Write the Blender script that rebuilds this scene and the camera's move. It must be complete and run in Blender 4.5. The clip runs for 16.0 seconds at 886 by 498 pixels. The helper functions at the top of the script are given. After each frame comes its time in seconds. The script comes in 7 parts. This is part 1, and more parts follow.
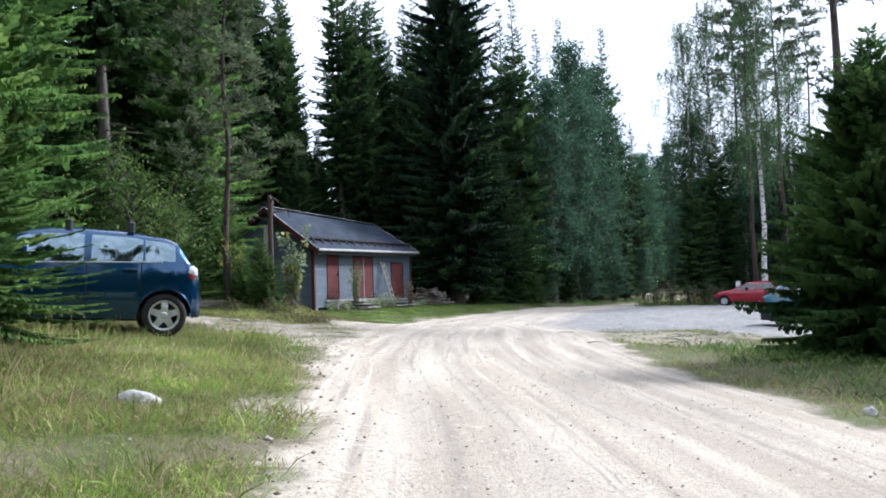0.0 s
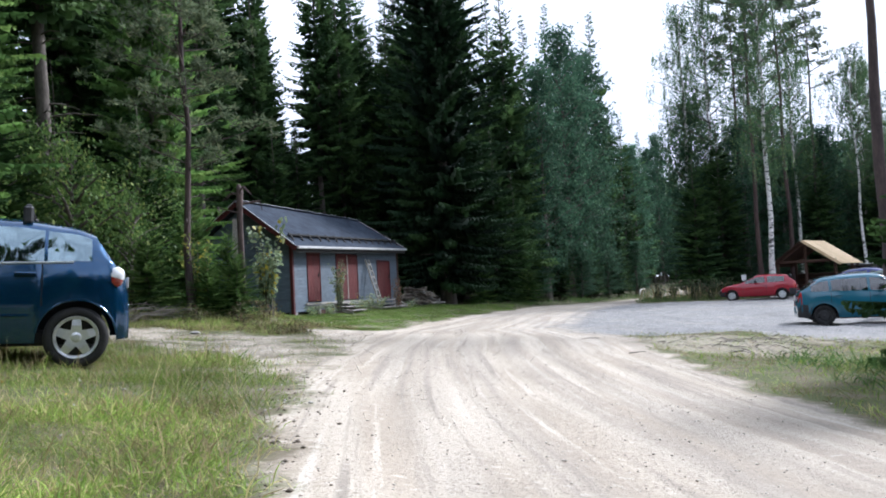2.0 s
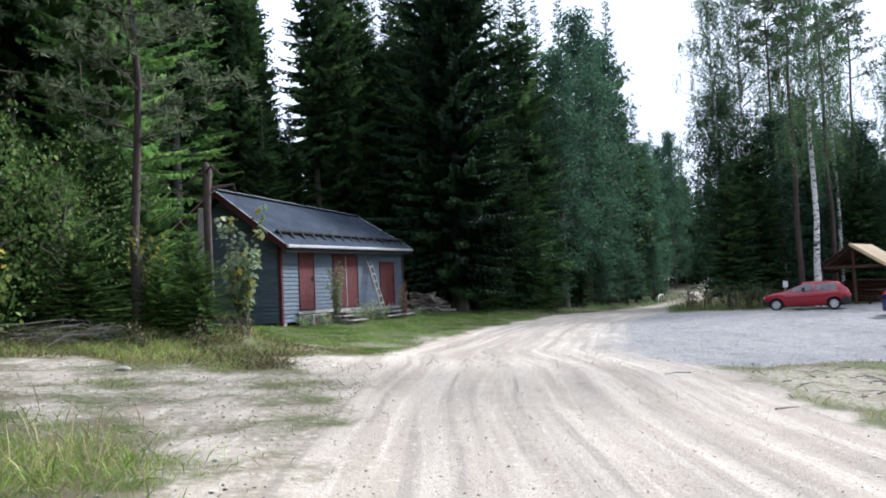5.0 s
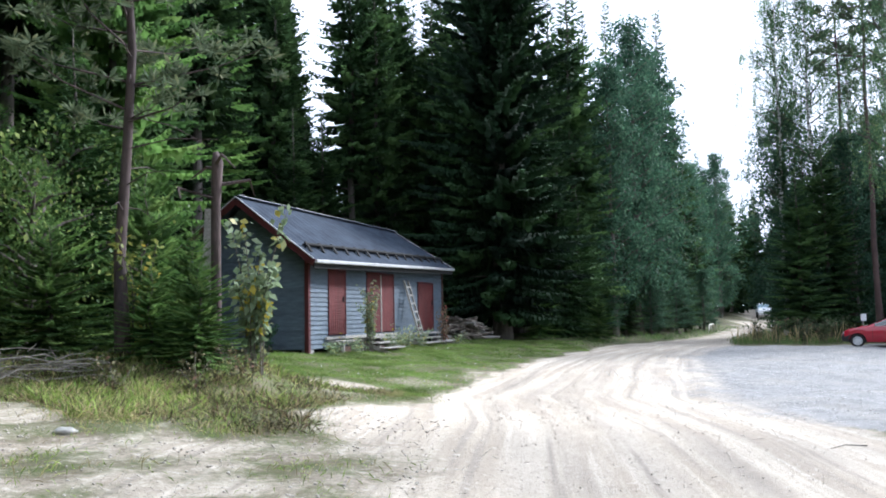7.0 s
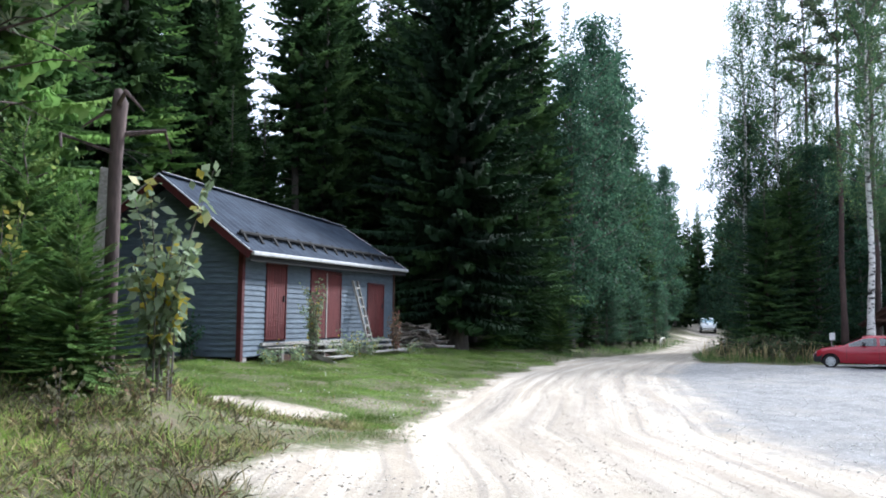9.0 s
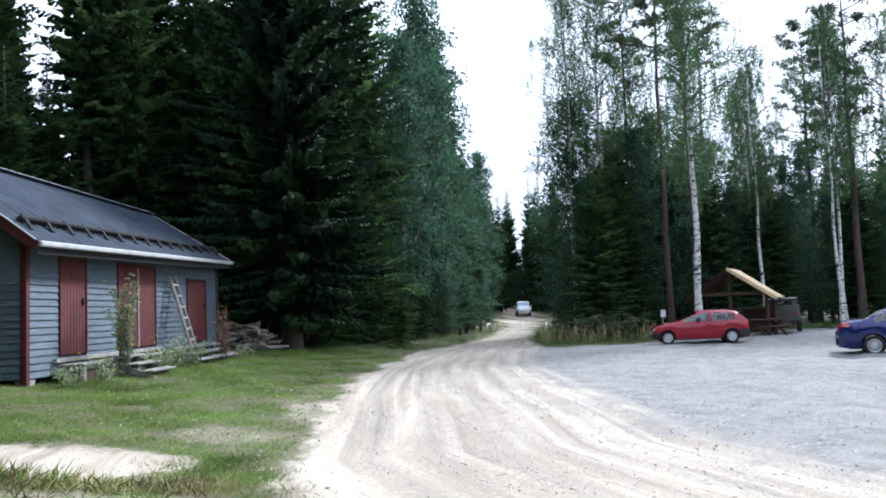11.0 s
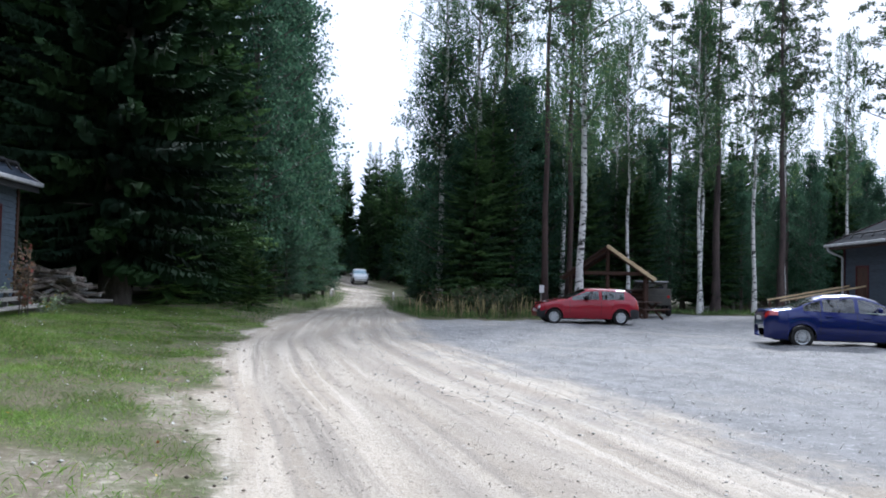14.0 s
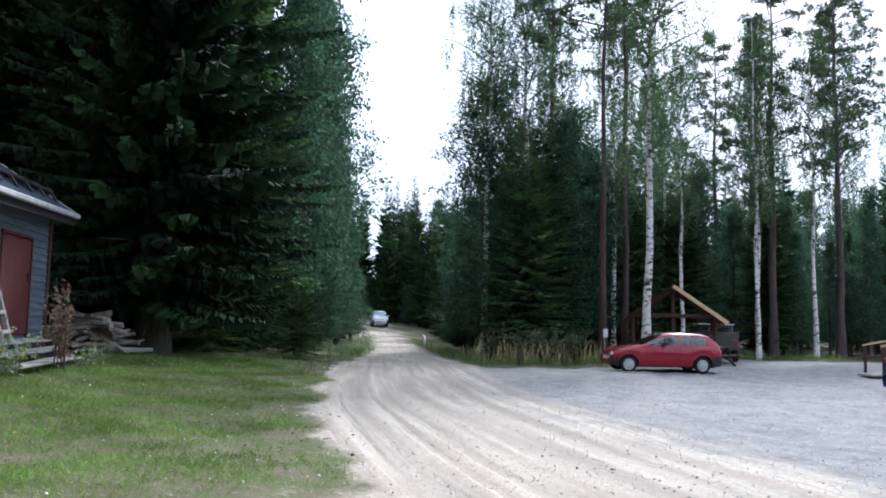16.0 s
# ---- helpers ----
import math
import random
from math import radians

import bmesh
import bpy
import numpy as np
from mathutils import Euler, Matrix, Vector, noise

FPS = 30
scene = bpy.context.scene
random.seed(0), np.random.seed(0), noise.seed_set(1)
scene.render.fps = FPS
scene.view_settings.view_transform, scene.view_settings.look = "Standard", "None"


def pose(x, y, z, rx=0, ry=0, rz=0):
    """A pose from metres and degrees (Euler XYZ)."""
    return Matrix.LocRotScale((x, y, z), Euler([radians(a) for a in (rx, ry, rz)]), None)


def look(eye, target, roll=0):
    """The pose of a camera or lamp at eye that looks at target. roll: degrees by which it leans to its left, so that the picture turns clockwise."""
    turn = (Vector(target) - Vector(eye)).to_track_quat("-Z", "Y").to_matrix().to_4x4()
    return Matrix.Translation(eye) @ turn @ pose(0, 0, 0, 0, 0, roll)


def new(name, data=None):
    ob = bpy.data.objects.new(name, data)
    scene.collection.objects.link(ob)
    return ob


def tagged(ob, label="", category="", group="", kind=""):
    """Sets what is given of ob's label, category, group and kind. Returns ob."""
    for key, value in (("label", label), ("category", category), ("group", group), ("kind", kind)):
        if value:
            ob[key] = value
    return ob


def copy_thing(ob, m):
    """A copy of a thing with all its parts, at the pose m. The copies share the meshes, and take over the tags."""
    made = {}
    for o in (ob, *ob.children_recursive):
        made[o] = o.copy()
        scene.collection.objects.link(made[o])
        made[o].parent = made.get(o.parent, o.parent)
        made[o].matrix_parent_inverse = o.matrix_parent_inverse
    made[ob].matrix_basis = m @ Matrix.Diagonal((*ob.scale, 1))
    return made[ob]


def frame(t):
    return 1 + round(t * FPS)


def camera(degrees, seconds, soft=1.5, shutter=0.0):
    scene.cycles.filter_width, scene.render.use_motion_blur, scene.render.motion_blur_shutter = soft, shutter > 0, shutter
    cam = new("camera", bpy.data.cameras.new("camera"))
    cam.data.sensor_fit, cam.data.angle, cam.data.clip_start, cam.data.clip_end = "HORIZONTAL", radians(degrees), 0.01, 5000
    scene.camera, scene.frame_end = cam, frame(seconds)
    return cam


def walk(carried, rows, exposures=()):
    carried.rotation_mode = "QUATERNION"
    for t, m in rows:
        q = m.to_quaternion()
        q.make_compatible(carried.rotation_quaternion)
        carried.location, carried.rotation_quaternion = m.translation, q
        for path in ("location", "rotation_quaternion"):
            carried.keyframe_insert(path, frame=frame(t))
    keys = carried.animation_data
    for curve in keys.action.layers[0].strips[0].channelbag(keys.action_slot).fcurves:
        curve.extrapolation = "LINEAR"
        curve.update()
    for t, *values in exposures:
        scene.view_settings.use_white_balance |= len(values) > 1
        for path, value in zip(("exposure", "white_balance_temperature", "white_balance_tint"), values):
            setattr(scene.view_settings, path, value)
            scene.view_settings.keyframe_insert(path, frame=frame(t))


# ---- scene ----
cam = camera(57.6, 16.0, soft=1.9)
PATH = [
    (0, (2.398, -0.212, 1.029), (2.308, 1.783, 1.143), -2.0),
    (0.5, (2.191, 0.541, 1.042), (2.205, 2.536, 1.17), -2.1),
    (1, (2.025, 1.316, 1.067), (1.981, 3.311, 1.204), -2.9),
    (1.5, (1.897, 2.088, 1.101), (1.846, 4.084, 1.213), -2.5),
    (2, (1.823, 2.85, 1.13), (1.781, 4.846, 1.237), -3.0),
    (2.5, (1.723, 3.596, 1.166), (1.688, 5.594, 1.225), -2.0),
    (3, (1.645, 4.379, 1.196), (1.576, 6.375, 1.309), -2.2),
    (3.5, (1.498, 5.119, 1.21), (1.437, 7.116, 1.312), -2.4),
    (4, (1.42, 5.897, 1.221), (1.39, 7.894, 1.326), -2.8),
    (4.2, (1.39, 6.178, 1.251), (1.366, 8.175, 1.357), -2.6),
    (6.3, (0.701, 9.561, 1.515), (0.612, 11.554, 1.655), -2.0),
    (6.5, (0.65, 9.893, 1.525), (0.552, 11.884, 1.682), -1.8),
    (7, (0.514, 10.628, 1.518), (0.405, 12.618, 1.683), -1.1),
    (7.5, (0.408, 11.383, 1.544), (0.289, 13.371, 1.733), -1.0),
    (8, (0.268, 12.143, 1.529), (0.164, 14.131, 1.727), -0.9),
    (8.2, (0.226, 12.459, 1.534), (0.158, 14.45, 1.708), -0.3),
    (10.3, (-0.721, 15.506, 1.567), (-0.49, 17.484, 1.75), -1.9),
    (10.5, (-0.749, 15.804, 1.574), (-0.451, 17.775, 1.733), -2.1),
    (11, (-0.818, 16.558, 1.594), (-0.31, 18.486, 1.746), -2.3),
    (11.5, (-0.945, 17.397, 1.571), (-0.307, 19.286, 1.72), -2.3),
    (12, (-1.0, 18.205, 1.469), (-0.222, 20.042, 1.611), -1.1),
    (12.5, (-1.018, 19.032, 1.378), (-0.225, 20.863, 1.511), -1.2),
    (13, (-1.045, 19.851, 1.34), (-0.108, 21.617, 1.371), -1.7),
    (13.5, (-1.012, 20.677, 1.368), (-0.134, 22.473, 1.391), -0.4),
    (14, (-1.033, 21.491, 1.39), (-0.118, 23.267, 1.464), 1.4),
    (14.5, (-1.109, 22.358, 1.4), (-0.226, 24.15, 1.491), 1.8),
    (15, (-1.291, 23.123, 1.407), (-0.415, 24.915, 1.548), 2.2),
    (15.5, (-1.37, 23.947, 1.398), (-0.488, 25.737, 1.522), 0.9),
    (16, (-1.476, 24.657, 1.424), (-0.579, 26.436, 1.6), 1.3),
]
walk(cam, [(t, look(eye, target, roll)) for t, eye, target, roll in PATH],
     [(0.0, 0.95, 5600, 13), (2.0, 0.85, 5600, 13), (4.0, 0.75, 5600, 13), (6.4, 1.12, 5550, 11.5), (8.0, 1.25, 5550, 11), (10.4, 1.0, 5500, 11), (11.5, 0.95, 5450, 11.5), (13.0, 0.65, 5450, 12), (14.5, 0.7, 5450, 12), (16.0, 0.85, 5450, 12)])

# ---- light ----
world = bpy.data.worlds.new("overcast_sky")
scene.world = world
world.use_nodes = True
wn, wl = world.node_tree.nodes, world.node_tree.links
wn.clear()
SUN_EL, SUN_AZ = 38.0, 53.0          # degrees; azimuth clockwise from +y
sky = wn.new("ShaderNodeTexSky")
sky.sky_type, sky.sun_disc = "NISHITA", False
sky.sun_elevation, sky.sun_rotation = radians(SUN_EL), radians(SUN_AZ)
sky.dust_density, sky.air_density = 2.5, 1.0
tc = wn.new("ShaderNodeTexCoord")
cn = wn.new("ShaderNodeTexNoise")
cn.inputs["Scale"].default_value, cn.inputs["Detail"].default_value = 2.2, 6.0
cr = wn.new("ShaderNodeValToRGB")
cr.color_ramp.elements[0].position, cr.color_ramp.elements[1].position = 0.36, 0.56
cr.color_ramp.elements[0].color, cr.color_ramp.elements[1].color = (0.55, 0.55, 0.55, 1), (1, 1, 1, 1)
cm = wn.new("ShaderNodeMix")
cm.data_type = "RGBA"
cm.inputs[7].default_value = (13.0, 13.4, 14.2, 1)
bg = wn.new("ShaderNodeBackground")
bg.inputs[1].default_value = 0.058
wo = wn.new("ShaderNodeOutputWorld")
wl.new(tc.outputs["Generated"], cn.inputs["Vector"])
wl.new(cn.outputs["Fac"], cr.inputs[0])
wl.new(cr.outputs[0], cm.inputs[0])
wl.new(sky.outputs[0], cm.inputs[6])
sp = wn.new("ShaderNodeSeparateXYZ")
wl.new(tc.outputs["Generated"], sp.inputs[0])
el = wn.new("ShaderNodeMapRange")
el.inputs[3].default_value, el.inputs[4].default_value = 1.0, 1.3
wl.new(sp.outputs[2], el.inputs[0])
dome = wn.new("ShaderNodeVectorMath")
dome.operation = "SCALE"
wl.new(cm.outputs[2], dome.inputs[0])
wl.new(el.outputs[0], dome.inputs["Scale"])
wl.new(dome.outputs[0], bg.inputs[0])
wl.new(bg.outputs[0], wo.inputs[0])
sun = new("sun", bpy.data.lights.new("sun", "SUN"))
sun.data.energy, sun.data.angle, sun.data.color = 3.5, radians(10), (1.0, 0.95, 0.88)
_a, _e = radians(SUN_AZ), radians(SUN_EL)
sun.matrix_world = look((60 * math.sin(_a) * math.cos(_e), 60 * math.cos(_a) * math.cos(_e), 60 * math.sin(_e)), (0, 0, 0))


# ---- materials ----
def tree_of(name):
    m = bpy.data.materials.new(name)
    m.use_nodes = True
    nt = m.node_tree
    return m, nt, nt.nodes, nt.links, nt.nodes["Principled BSDF"]


def ramp(nodes, stops):
    r = nodes.new("ShaderNodeValToRGB")
    el = r.color_ramp.elements
    while len(el) < len(stops):
        el.new(0.5)
    for e, (p, c) in zip(el, stops):
        e.position, e.color = p, (*c, 1)
    return r


def surface(name, c1, c2, scale=6.0, rough=0.8, metal=0.0, bump=0.15, stretch=(1, 1, 1), fine=40.0, spread=0.12, coat=0.0, spec=0.5):
    """Two colours mixed by a coarse and a fine noise, object by object a little lighter or darker, with fine relief."""
    m, nt, N, K, b = tree_of(name)
    co = N.new("ShaderNodeTexCoord")
    mp = N.new("ShaderNodeMapping")
    mp.inputs["Scale"].default_value = stretch
    K.new(co.outputs["Object"], mp.inputs[0])
    n1, n2 = N.new("ShaderNodeTexNoise"), N.new("ShaderNodeTexNoise")
    n1.inputs["Scale"].default_value, n1.inputs["Detail"].default_value = scale, 5.0
    n2.inputs["Scale"].default_value, n2.inputs["Detail"].default_value = fine, 3.0
    K.new(mp.outputs[0], n1.inputs["Vector"])
    K.new(mp.outputs[0], n2.inputs["Vector"])
    ad = N.new("ShaderNodeMath")
    ad.operation = "MULTIPLY_ADD"
    ad.inputs[1].default_value = 0.5
    K.new(n2.outputs["Fac"], ad.inputs[0])
    K.new(n1.outputs["Fac"], ad.inputs[2])
    r = ramp(N, [(0.52, c1), (0.98, c2)])
    K.new(ad.outputs[0], r.inputs[0])
    oi = N.new("ShaderNodeObjectInfo")
    mr = N.new("ShaderNodeMapRange")
    mr.inputs[3].default_value, mr.inputs[4].default_value = 1 - spread, 1 + spread
    K.new(oi.outputs["Random"], mr.inputs[0])
    mu = N.new("ShaderNodeVectorMath")
    mu.operation = "SCALE"
    K.new(r.outputs[0], mu.inputs[0])
    K.new(mr.outputs[0], mu.inputs["Scale"])
    K.new(mu.outputs[0], b.inputs["Base Color"])
    b.inputs["Roughness"].default_value, b.inputs["Metallic"].default_value = rough, metal
    b.inputs["Coat Weight"].default_value = coat
    b.inputs["Specular IOR Level"].default_value = spec
    if bump:
        bp = N.new("ShaderNodeBump")
        bp.inputs["Strength"].default_value, bp.inputs["Distance"].default_value = bump, 0.02
        K.new(n2.outputs["Fac"], bp.inputs["Height"])
        K.new(bp.outputs[0], b.inputs["Normal"])
    return m


def foliage(name, c1, c2, c3=None, rough=0.75, through_light=0.3):
    """Leaves or needles: every piece its own shade, whole trees a little apart from each other."""
    m, nt, N, K, b = tree_of(name)
    ge = N.new("ShaderNodeNewGeometry")
    oi = N.new("ShaderNodeObjectInfo")
    stops = [(0.0, c1), (0.85, c2)]
    if c3:
        stops.append((0.93, c3))
    r = ramp(N, stops)
    K.new(ge.outputs["Random Per Island"], r.inputs[0])
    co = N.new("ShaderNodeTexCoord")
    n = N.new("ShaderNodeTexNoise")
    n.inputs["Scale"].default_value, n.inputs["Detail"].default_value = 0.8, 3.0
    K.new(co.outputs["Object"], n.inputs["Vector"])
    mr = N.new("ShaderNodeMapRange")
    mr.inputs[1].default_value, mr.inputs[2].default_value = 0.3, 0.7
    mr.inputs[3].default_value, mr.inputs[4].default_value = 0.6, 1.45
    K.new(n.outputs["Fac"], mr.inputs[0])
    m2 = N.new("ShaderNodeMapRange")
    m2.inputs[3].default_value, m2.inputs[4].default_value = 0.75, 1.25
    K.new(oi.outputs["Random"], m2.inputs[0])
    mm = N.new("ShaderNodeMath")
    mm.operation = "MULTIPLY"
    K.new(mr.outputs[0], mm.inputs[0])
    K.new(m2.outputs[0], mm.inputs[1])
    mu = N.new("ShaderNodeVectorMath")
    mu.operation = "SCALE"
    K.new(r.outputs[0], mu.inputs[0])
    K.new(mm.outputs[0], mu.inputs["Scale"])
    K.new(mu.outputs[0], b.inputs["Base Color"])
    b.inputs["Roughness"].default_value = rough
    b.inputs["Specular IOR Level"].default_value = 0.12
    tr = N.new("ShaderNodeBsdfTranslucent")
    K.new(mu.outputs[0], tr.inputs[0])
    mx = N.new("ShaderNodeMixShader")
    mx.inputs[0].default_value = through_light
    K.new(b.outputs[0], mx.inputs[1])
    K.new(tr.outputs[0], mx.inputs[2])
    K.new(mx.outputs[0], N["Material Output"].inputs[0])
    return m


def pane_glass(name, tint, gloss=1.5, wave=0.0, shine=(1, 1, 1)):
    m, nt, N, K, b = tree_of(name)
    t = N.new("ShaderNodeBsdfTransparent")
    t.inputs[0].default_value = (*tint, 1)
    g = N.new("ShaderNodeBsdfGlossy")
    g.inputs["Roughness"].default_value = 0.02
    g.inputs["Color"].default_value = (*shine, 1)
    if wave:
        co = N.new("ShaderNodeTexCoord")
        n = N.new("ShaderNodeTexNoise")
        n.inputs["Scale"].default_value, n.inputs["Detail"].default_value = 2.4, 1.0
        K.new(co.outputs["Object"], n.inputs["Vector"])
        bp = N.new("ShaderNodeBump")
        bp.inputs["Strength"].default_value, bp.inputs["Distance"].default_value = 1.0, wave
        K.new(n.outputs["Fac"], bp.inputs["Height"])
        K.new(bp.outputs[0], g.inputs["Normal"])
    f = N.new("ShaderNodeFresnel")
    f.inputs[0].default_value = gloss
    x = N.new("ShaderNodeMixShader")
    K.new(f.outputs[0], x.inputs[0])
    K.new(t.outputs[0], x.inputs[1])
    K.new(g.outputs[0], x.inputs[2])
    K.new(x.outputs[0], N["Material Output"].inputs[0])
    return m


def car_paint(name, c, rough=0.3, dust=(0.22, 0.2, 0.17), metal=0.0):
    """Lacquered paint with a coat and thin road dust in patches."""
    m, nt, N, K, b = tree_of(name)
    co = N.new("ShaderNodeTexCoord")
    n = N.new("ShaderNodeTexNoise")
    n.inputs["Scale"].default_value, n.inputs["Detail"].default_value = 3.0, 8.0
    K.new(co.outputs["Object"], n.inputs["Vector"])
    d = tuple(0.982 * a + 0.018 * e for a, e in zip(c, dust))
    r = ramp(N, [(0.4, c), (0.75, d)])
    K.new(n.outputs["Fac"], r.inputs[0])
    K.new(r.outputs[0], b.inputs["Base Color"])
    b.inputs["Roughness"].default_value, b.inputs["Metallic"].default_value = rough, metal
    b.inputs["Specular IOR Level"].default_value = 0.2
    b.inputs["Coat Weight"].default_value, b.inputs["Coat Roughness"].default_value = 1.0, 0.05
    return m


SPRUCE = foliage("spruce_needles", (0.018, 0.038, 0.017), (0.068, 0.125, 0.044), (0.09, 0.155, 0.052), through_light=0.3)
# needle green darkened to carry the great spruce's backlit shade side
SPRUCE_DARK = foliage("backlit_spruce_needles", (0.006, 0.014, 0.008), (0.019, 0.041, 0.017), (0.032, 0.063, 0.022), through_light=0.1)
SPRUCE_VERGE = foliage("verge_spruce_needles", (0.03, 0.065, 0.023), (0.09, 0.17, 0.05), (0.12, 0.20, 0.06), through_light=0.38)
SPRUCE_MID = foliage("mid_spruce_needles", (0.06, 0.125, 0.042), (0.17, 0.30, 0.08), (0.22, 0.34, 0.10), through_light=0.5)
SPRUCE_LIGHT = foliage("young_spruce_needles", (0.02, 0.045, 0.017), (0.052, 0.105, 0.034), (0.075, 0.135, 0.042), through_light=0.25)
YOUNG = foliage("fresh_young_spruce_needles", (0.05, 0.10, 0.032), (0.14, 0.24, 0.068), (0.19, 0.28, 0.085), through_light=0.45)
ROWAN = foliage("rowan_leaves", (0.14, 0.19, 0.05), (0.33, 0.37, 0.10), (0.60, 0.48, 0.08), rough=0.5, through_light=0.4)
PINE_NEAR = foliage("grey_green_pine_needles", (0.075, 0.105, 0.06), (0.17, 0.21, 0.12), (0.22, 0.24, 0.13), through_light=0.35)
PINE = foliage("pine_needles", (0.04, 0.06, 0.035), (0.09, 0.12, 0.065), (0.12, 0.14, 0.07))
BIRCH = foliage("birch_leaves", (0.04, 0.085, 0.04), (0.095, 0.165, 0.075), (0.17, 0.215, 0.075), rough=0.45, through_light=0.5)
ASPEN = foliage("aspen_leaves", (0.026, 0.064, 0.039), (0.068, 0.135, 0.08), (0.10, 0.175, 0.10), rough=0.65, through_light=0.45)
BUSH = foliage("sallow_leaves", (0.16, 0.23, 0.12), (0.34, 0.42, 0.26), (0.50, 0.42, 0.06), rough=0.4, through_light=0.35)
GRASS = foliage("grass_blades", (0.12, 0.20, 0.04), (0.32, 0.42, 0.095), (0.50, 0.45, 0.20), rough=0.6, through_light=0.35)
LAWN = foliage("lawn_blades", (0.10, 0.18, 0.035), (0.235, 0.365, 0.08), (0.33, 0.37, 0.13), rough=0.6, through_light=0.35)
DRY = foliage("dry_grass", (0.24, 0.20, 0.10), (0.46, 0.39, 0.21), (0.14, 0.17, 0.06), rough=0.7, through_light=0.3)
HEATHER = foliage("heather", (0.08, 0.085, 0.04), (0.19, 0.17, 0.09), (0.26, 0.16, 0.11), rough=0.7, through_light=0.2)
BARK_SPRUCE = surface("spruce_bark", (0.05, 0.042, 0.036), (0.15, 0.13, 0.11), 5, 0.95, stretch=(1, 1, 0.35), fine=30, bump=0.6)
BARK_PINE = surface("pine_bark", (0.034, 0.026, 0.026), (0.10, 0.07, 0.062), 4, 0.95, stretch=(1, 1, 0.3), fine=22, bump=0.7)
BARK_PINE_RED = surface("pine_bark_red", (0.038, 0.023, 0.021), (0.085, 0.052, 0.044), 4, 0.9, stretch=(1, 1, 0.4), fine=22, bump=0.5)


def birch_bark():
    m, nt, N, K, b = tree_of("birch_bark")
    co = N.new("ShaderNodeTexCoord")
    mp = N.new("ShaderNodeMapping")
    mp.inputs["Scale"].default_value = (2.2, 2.2, 4.5)
    n = N.new("ShaderNodeTexNoise")
    n.inputs["Scale"].default_value, n.inputs["Detail"].default_value = 2.3, 6.0
    K.new(co.outputs["Object"], mp.inputs[0])
    K.new(mp.outputs[0], n.inputs["Vector"])
    r = ramp(N, [(0.40, (0.02, 0.018, 0.016)), (0.47, (0.55, 0.53, 0.50)), (0.75, (0.74, 0.72, 0.68))])
    K.new(n.outputs["Fac"], r.inputs[0])
    K.new(r.outputs[0], b.inputs["Base Color"])
    b.inputs["Roughness"].default_value = 0.7
    return m


BARK_BIRCH = birch_bark()
BOARD = surface("grey_blue_painted_board", (0.066, 0.09, 0.115), (0.126, 0.162, 0.20), 3, 0.75, stretch=(1, 1, 6), fine=30, bump=0.25, spread=0.10)
# BOARD's grey-blue darkened: the shade on the house walls is in the colour
HOUSE_BOARD = surface("shaded_grey_blue_board", (0.032, 0.045, 0.064), (0.066, 0.086, 0.112), 3, 0.75, stretch=(1, 1, 6), fine=30, bump=0.25, spread=0.10)
RED_PAINT = surface("red_painted_wood", (0.048, 0.005, 0.007), (0.095, 0.011, 0.012), 3, 0.7, stretch=(5, 5, 1), fine=24, bump=0.25)
DOOR_RED = surface("brownish_red_door_paint", (0.066, 0.009, 0.009), (0.118, 0.018, 0.016), 2, 0.7, stretch=(5, 5, 1), fine=24, bump=0.25)
ROOFING = surface("dark_sheet_roofing", (0.022, 0.029, 0.042), (0.044, 0.056, 0.076), 2.0, 0.85, fine=50, bump=0.2, spread=0.05, spec=0.1)
HOUSE_ROOF = surface("dark_house_roofing", (0.008, 0.010, 0.013), (0.018, 0.022, 0.028), 2.0, 0.95, fine=50, bump=0.2, spread=0.05, spec=0.04)
WHITE_METAL = surface("white_coated_metal", (0.32, 0.32, 0.32), (0.52, 0.52, 0.52), 4, 0.45, bump=0.05)
BLACK_METAL = surface("black_coated_steel", (0.012, 0.012, 0.013), (0.03, 0.03, 0.032), 6, 0.5, bump=0.05)
GREY_WOOD = surface("weathered_grey_wood", (0.20, 0.185, 0.165), (0.44, 0.42, 0.385), 4, 0.9, stretch=(8, 1, 8), fine=26, bump=0.5)
PALE_WOOD = surface("fresh_pale_wood", (0.52, 0.37, 0.20), (0.72, 0.55, 0.33), 4, 0.7, stretch=(1, 6, 6), fine=24, bump=0.2)
BROWN_WOOD = surface("brown_stained_wood", (0.035, 0.017, 0.011), (0.085, 0.038, 0.023), 4, 0.8, stretch=(5, 5, 1), fine=24, bump=0.3)
CONCRETE = surface("concrete", (0.22, 0.21, 0.20), (0.36, 0.35, 0.33), 5, 0.9, bump=0.4)
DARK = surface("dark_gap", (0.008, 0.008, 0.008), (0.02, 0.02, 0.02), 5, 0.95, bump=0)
STONE = surface("grey_stone", (0.30, 0.29, 0.265), (0.56, 0.54, 0.50), 3, 0.9, fine=24, bump=0.6)
TYRE = surface("tyre_rubber", (0.009, 0.009, 0.010), (0.025, 0.024, 0.023), 8, 0.85, bump=0.3)
ALLOY = surface("silver_alloy", (0.46, 0.47, 0.48), (0.62, 0.63, 0.64), 6, 0.35, metal=0.6, bump=0)
PLASTIC = surface("black_plastic", (0.015, 0.016, 0.018), (0.035, 0.036, 0.04), 8, 0.6, bump=0.1)
SEAT_CLOTH = surface("dark_seat_cloth", (0.02, 0.021, 0.024), (0.05, 0.052, 0.056), 10, 0.9)
LAMP_RED = surface("red_lamp_lens", (0.30, 0.012, 0.012), (0.42, 0.03, 0.025), 10, 0.15, bump=0, coat=1.0)
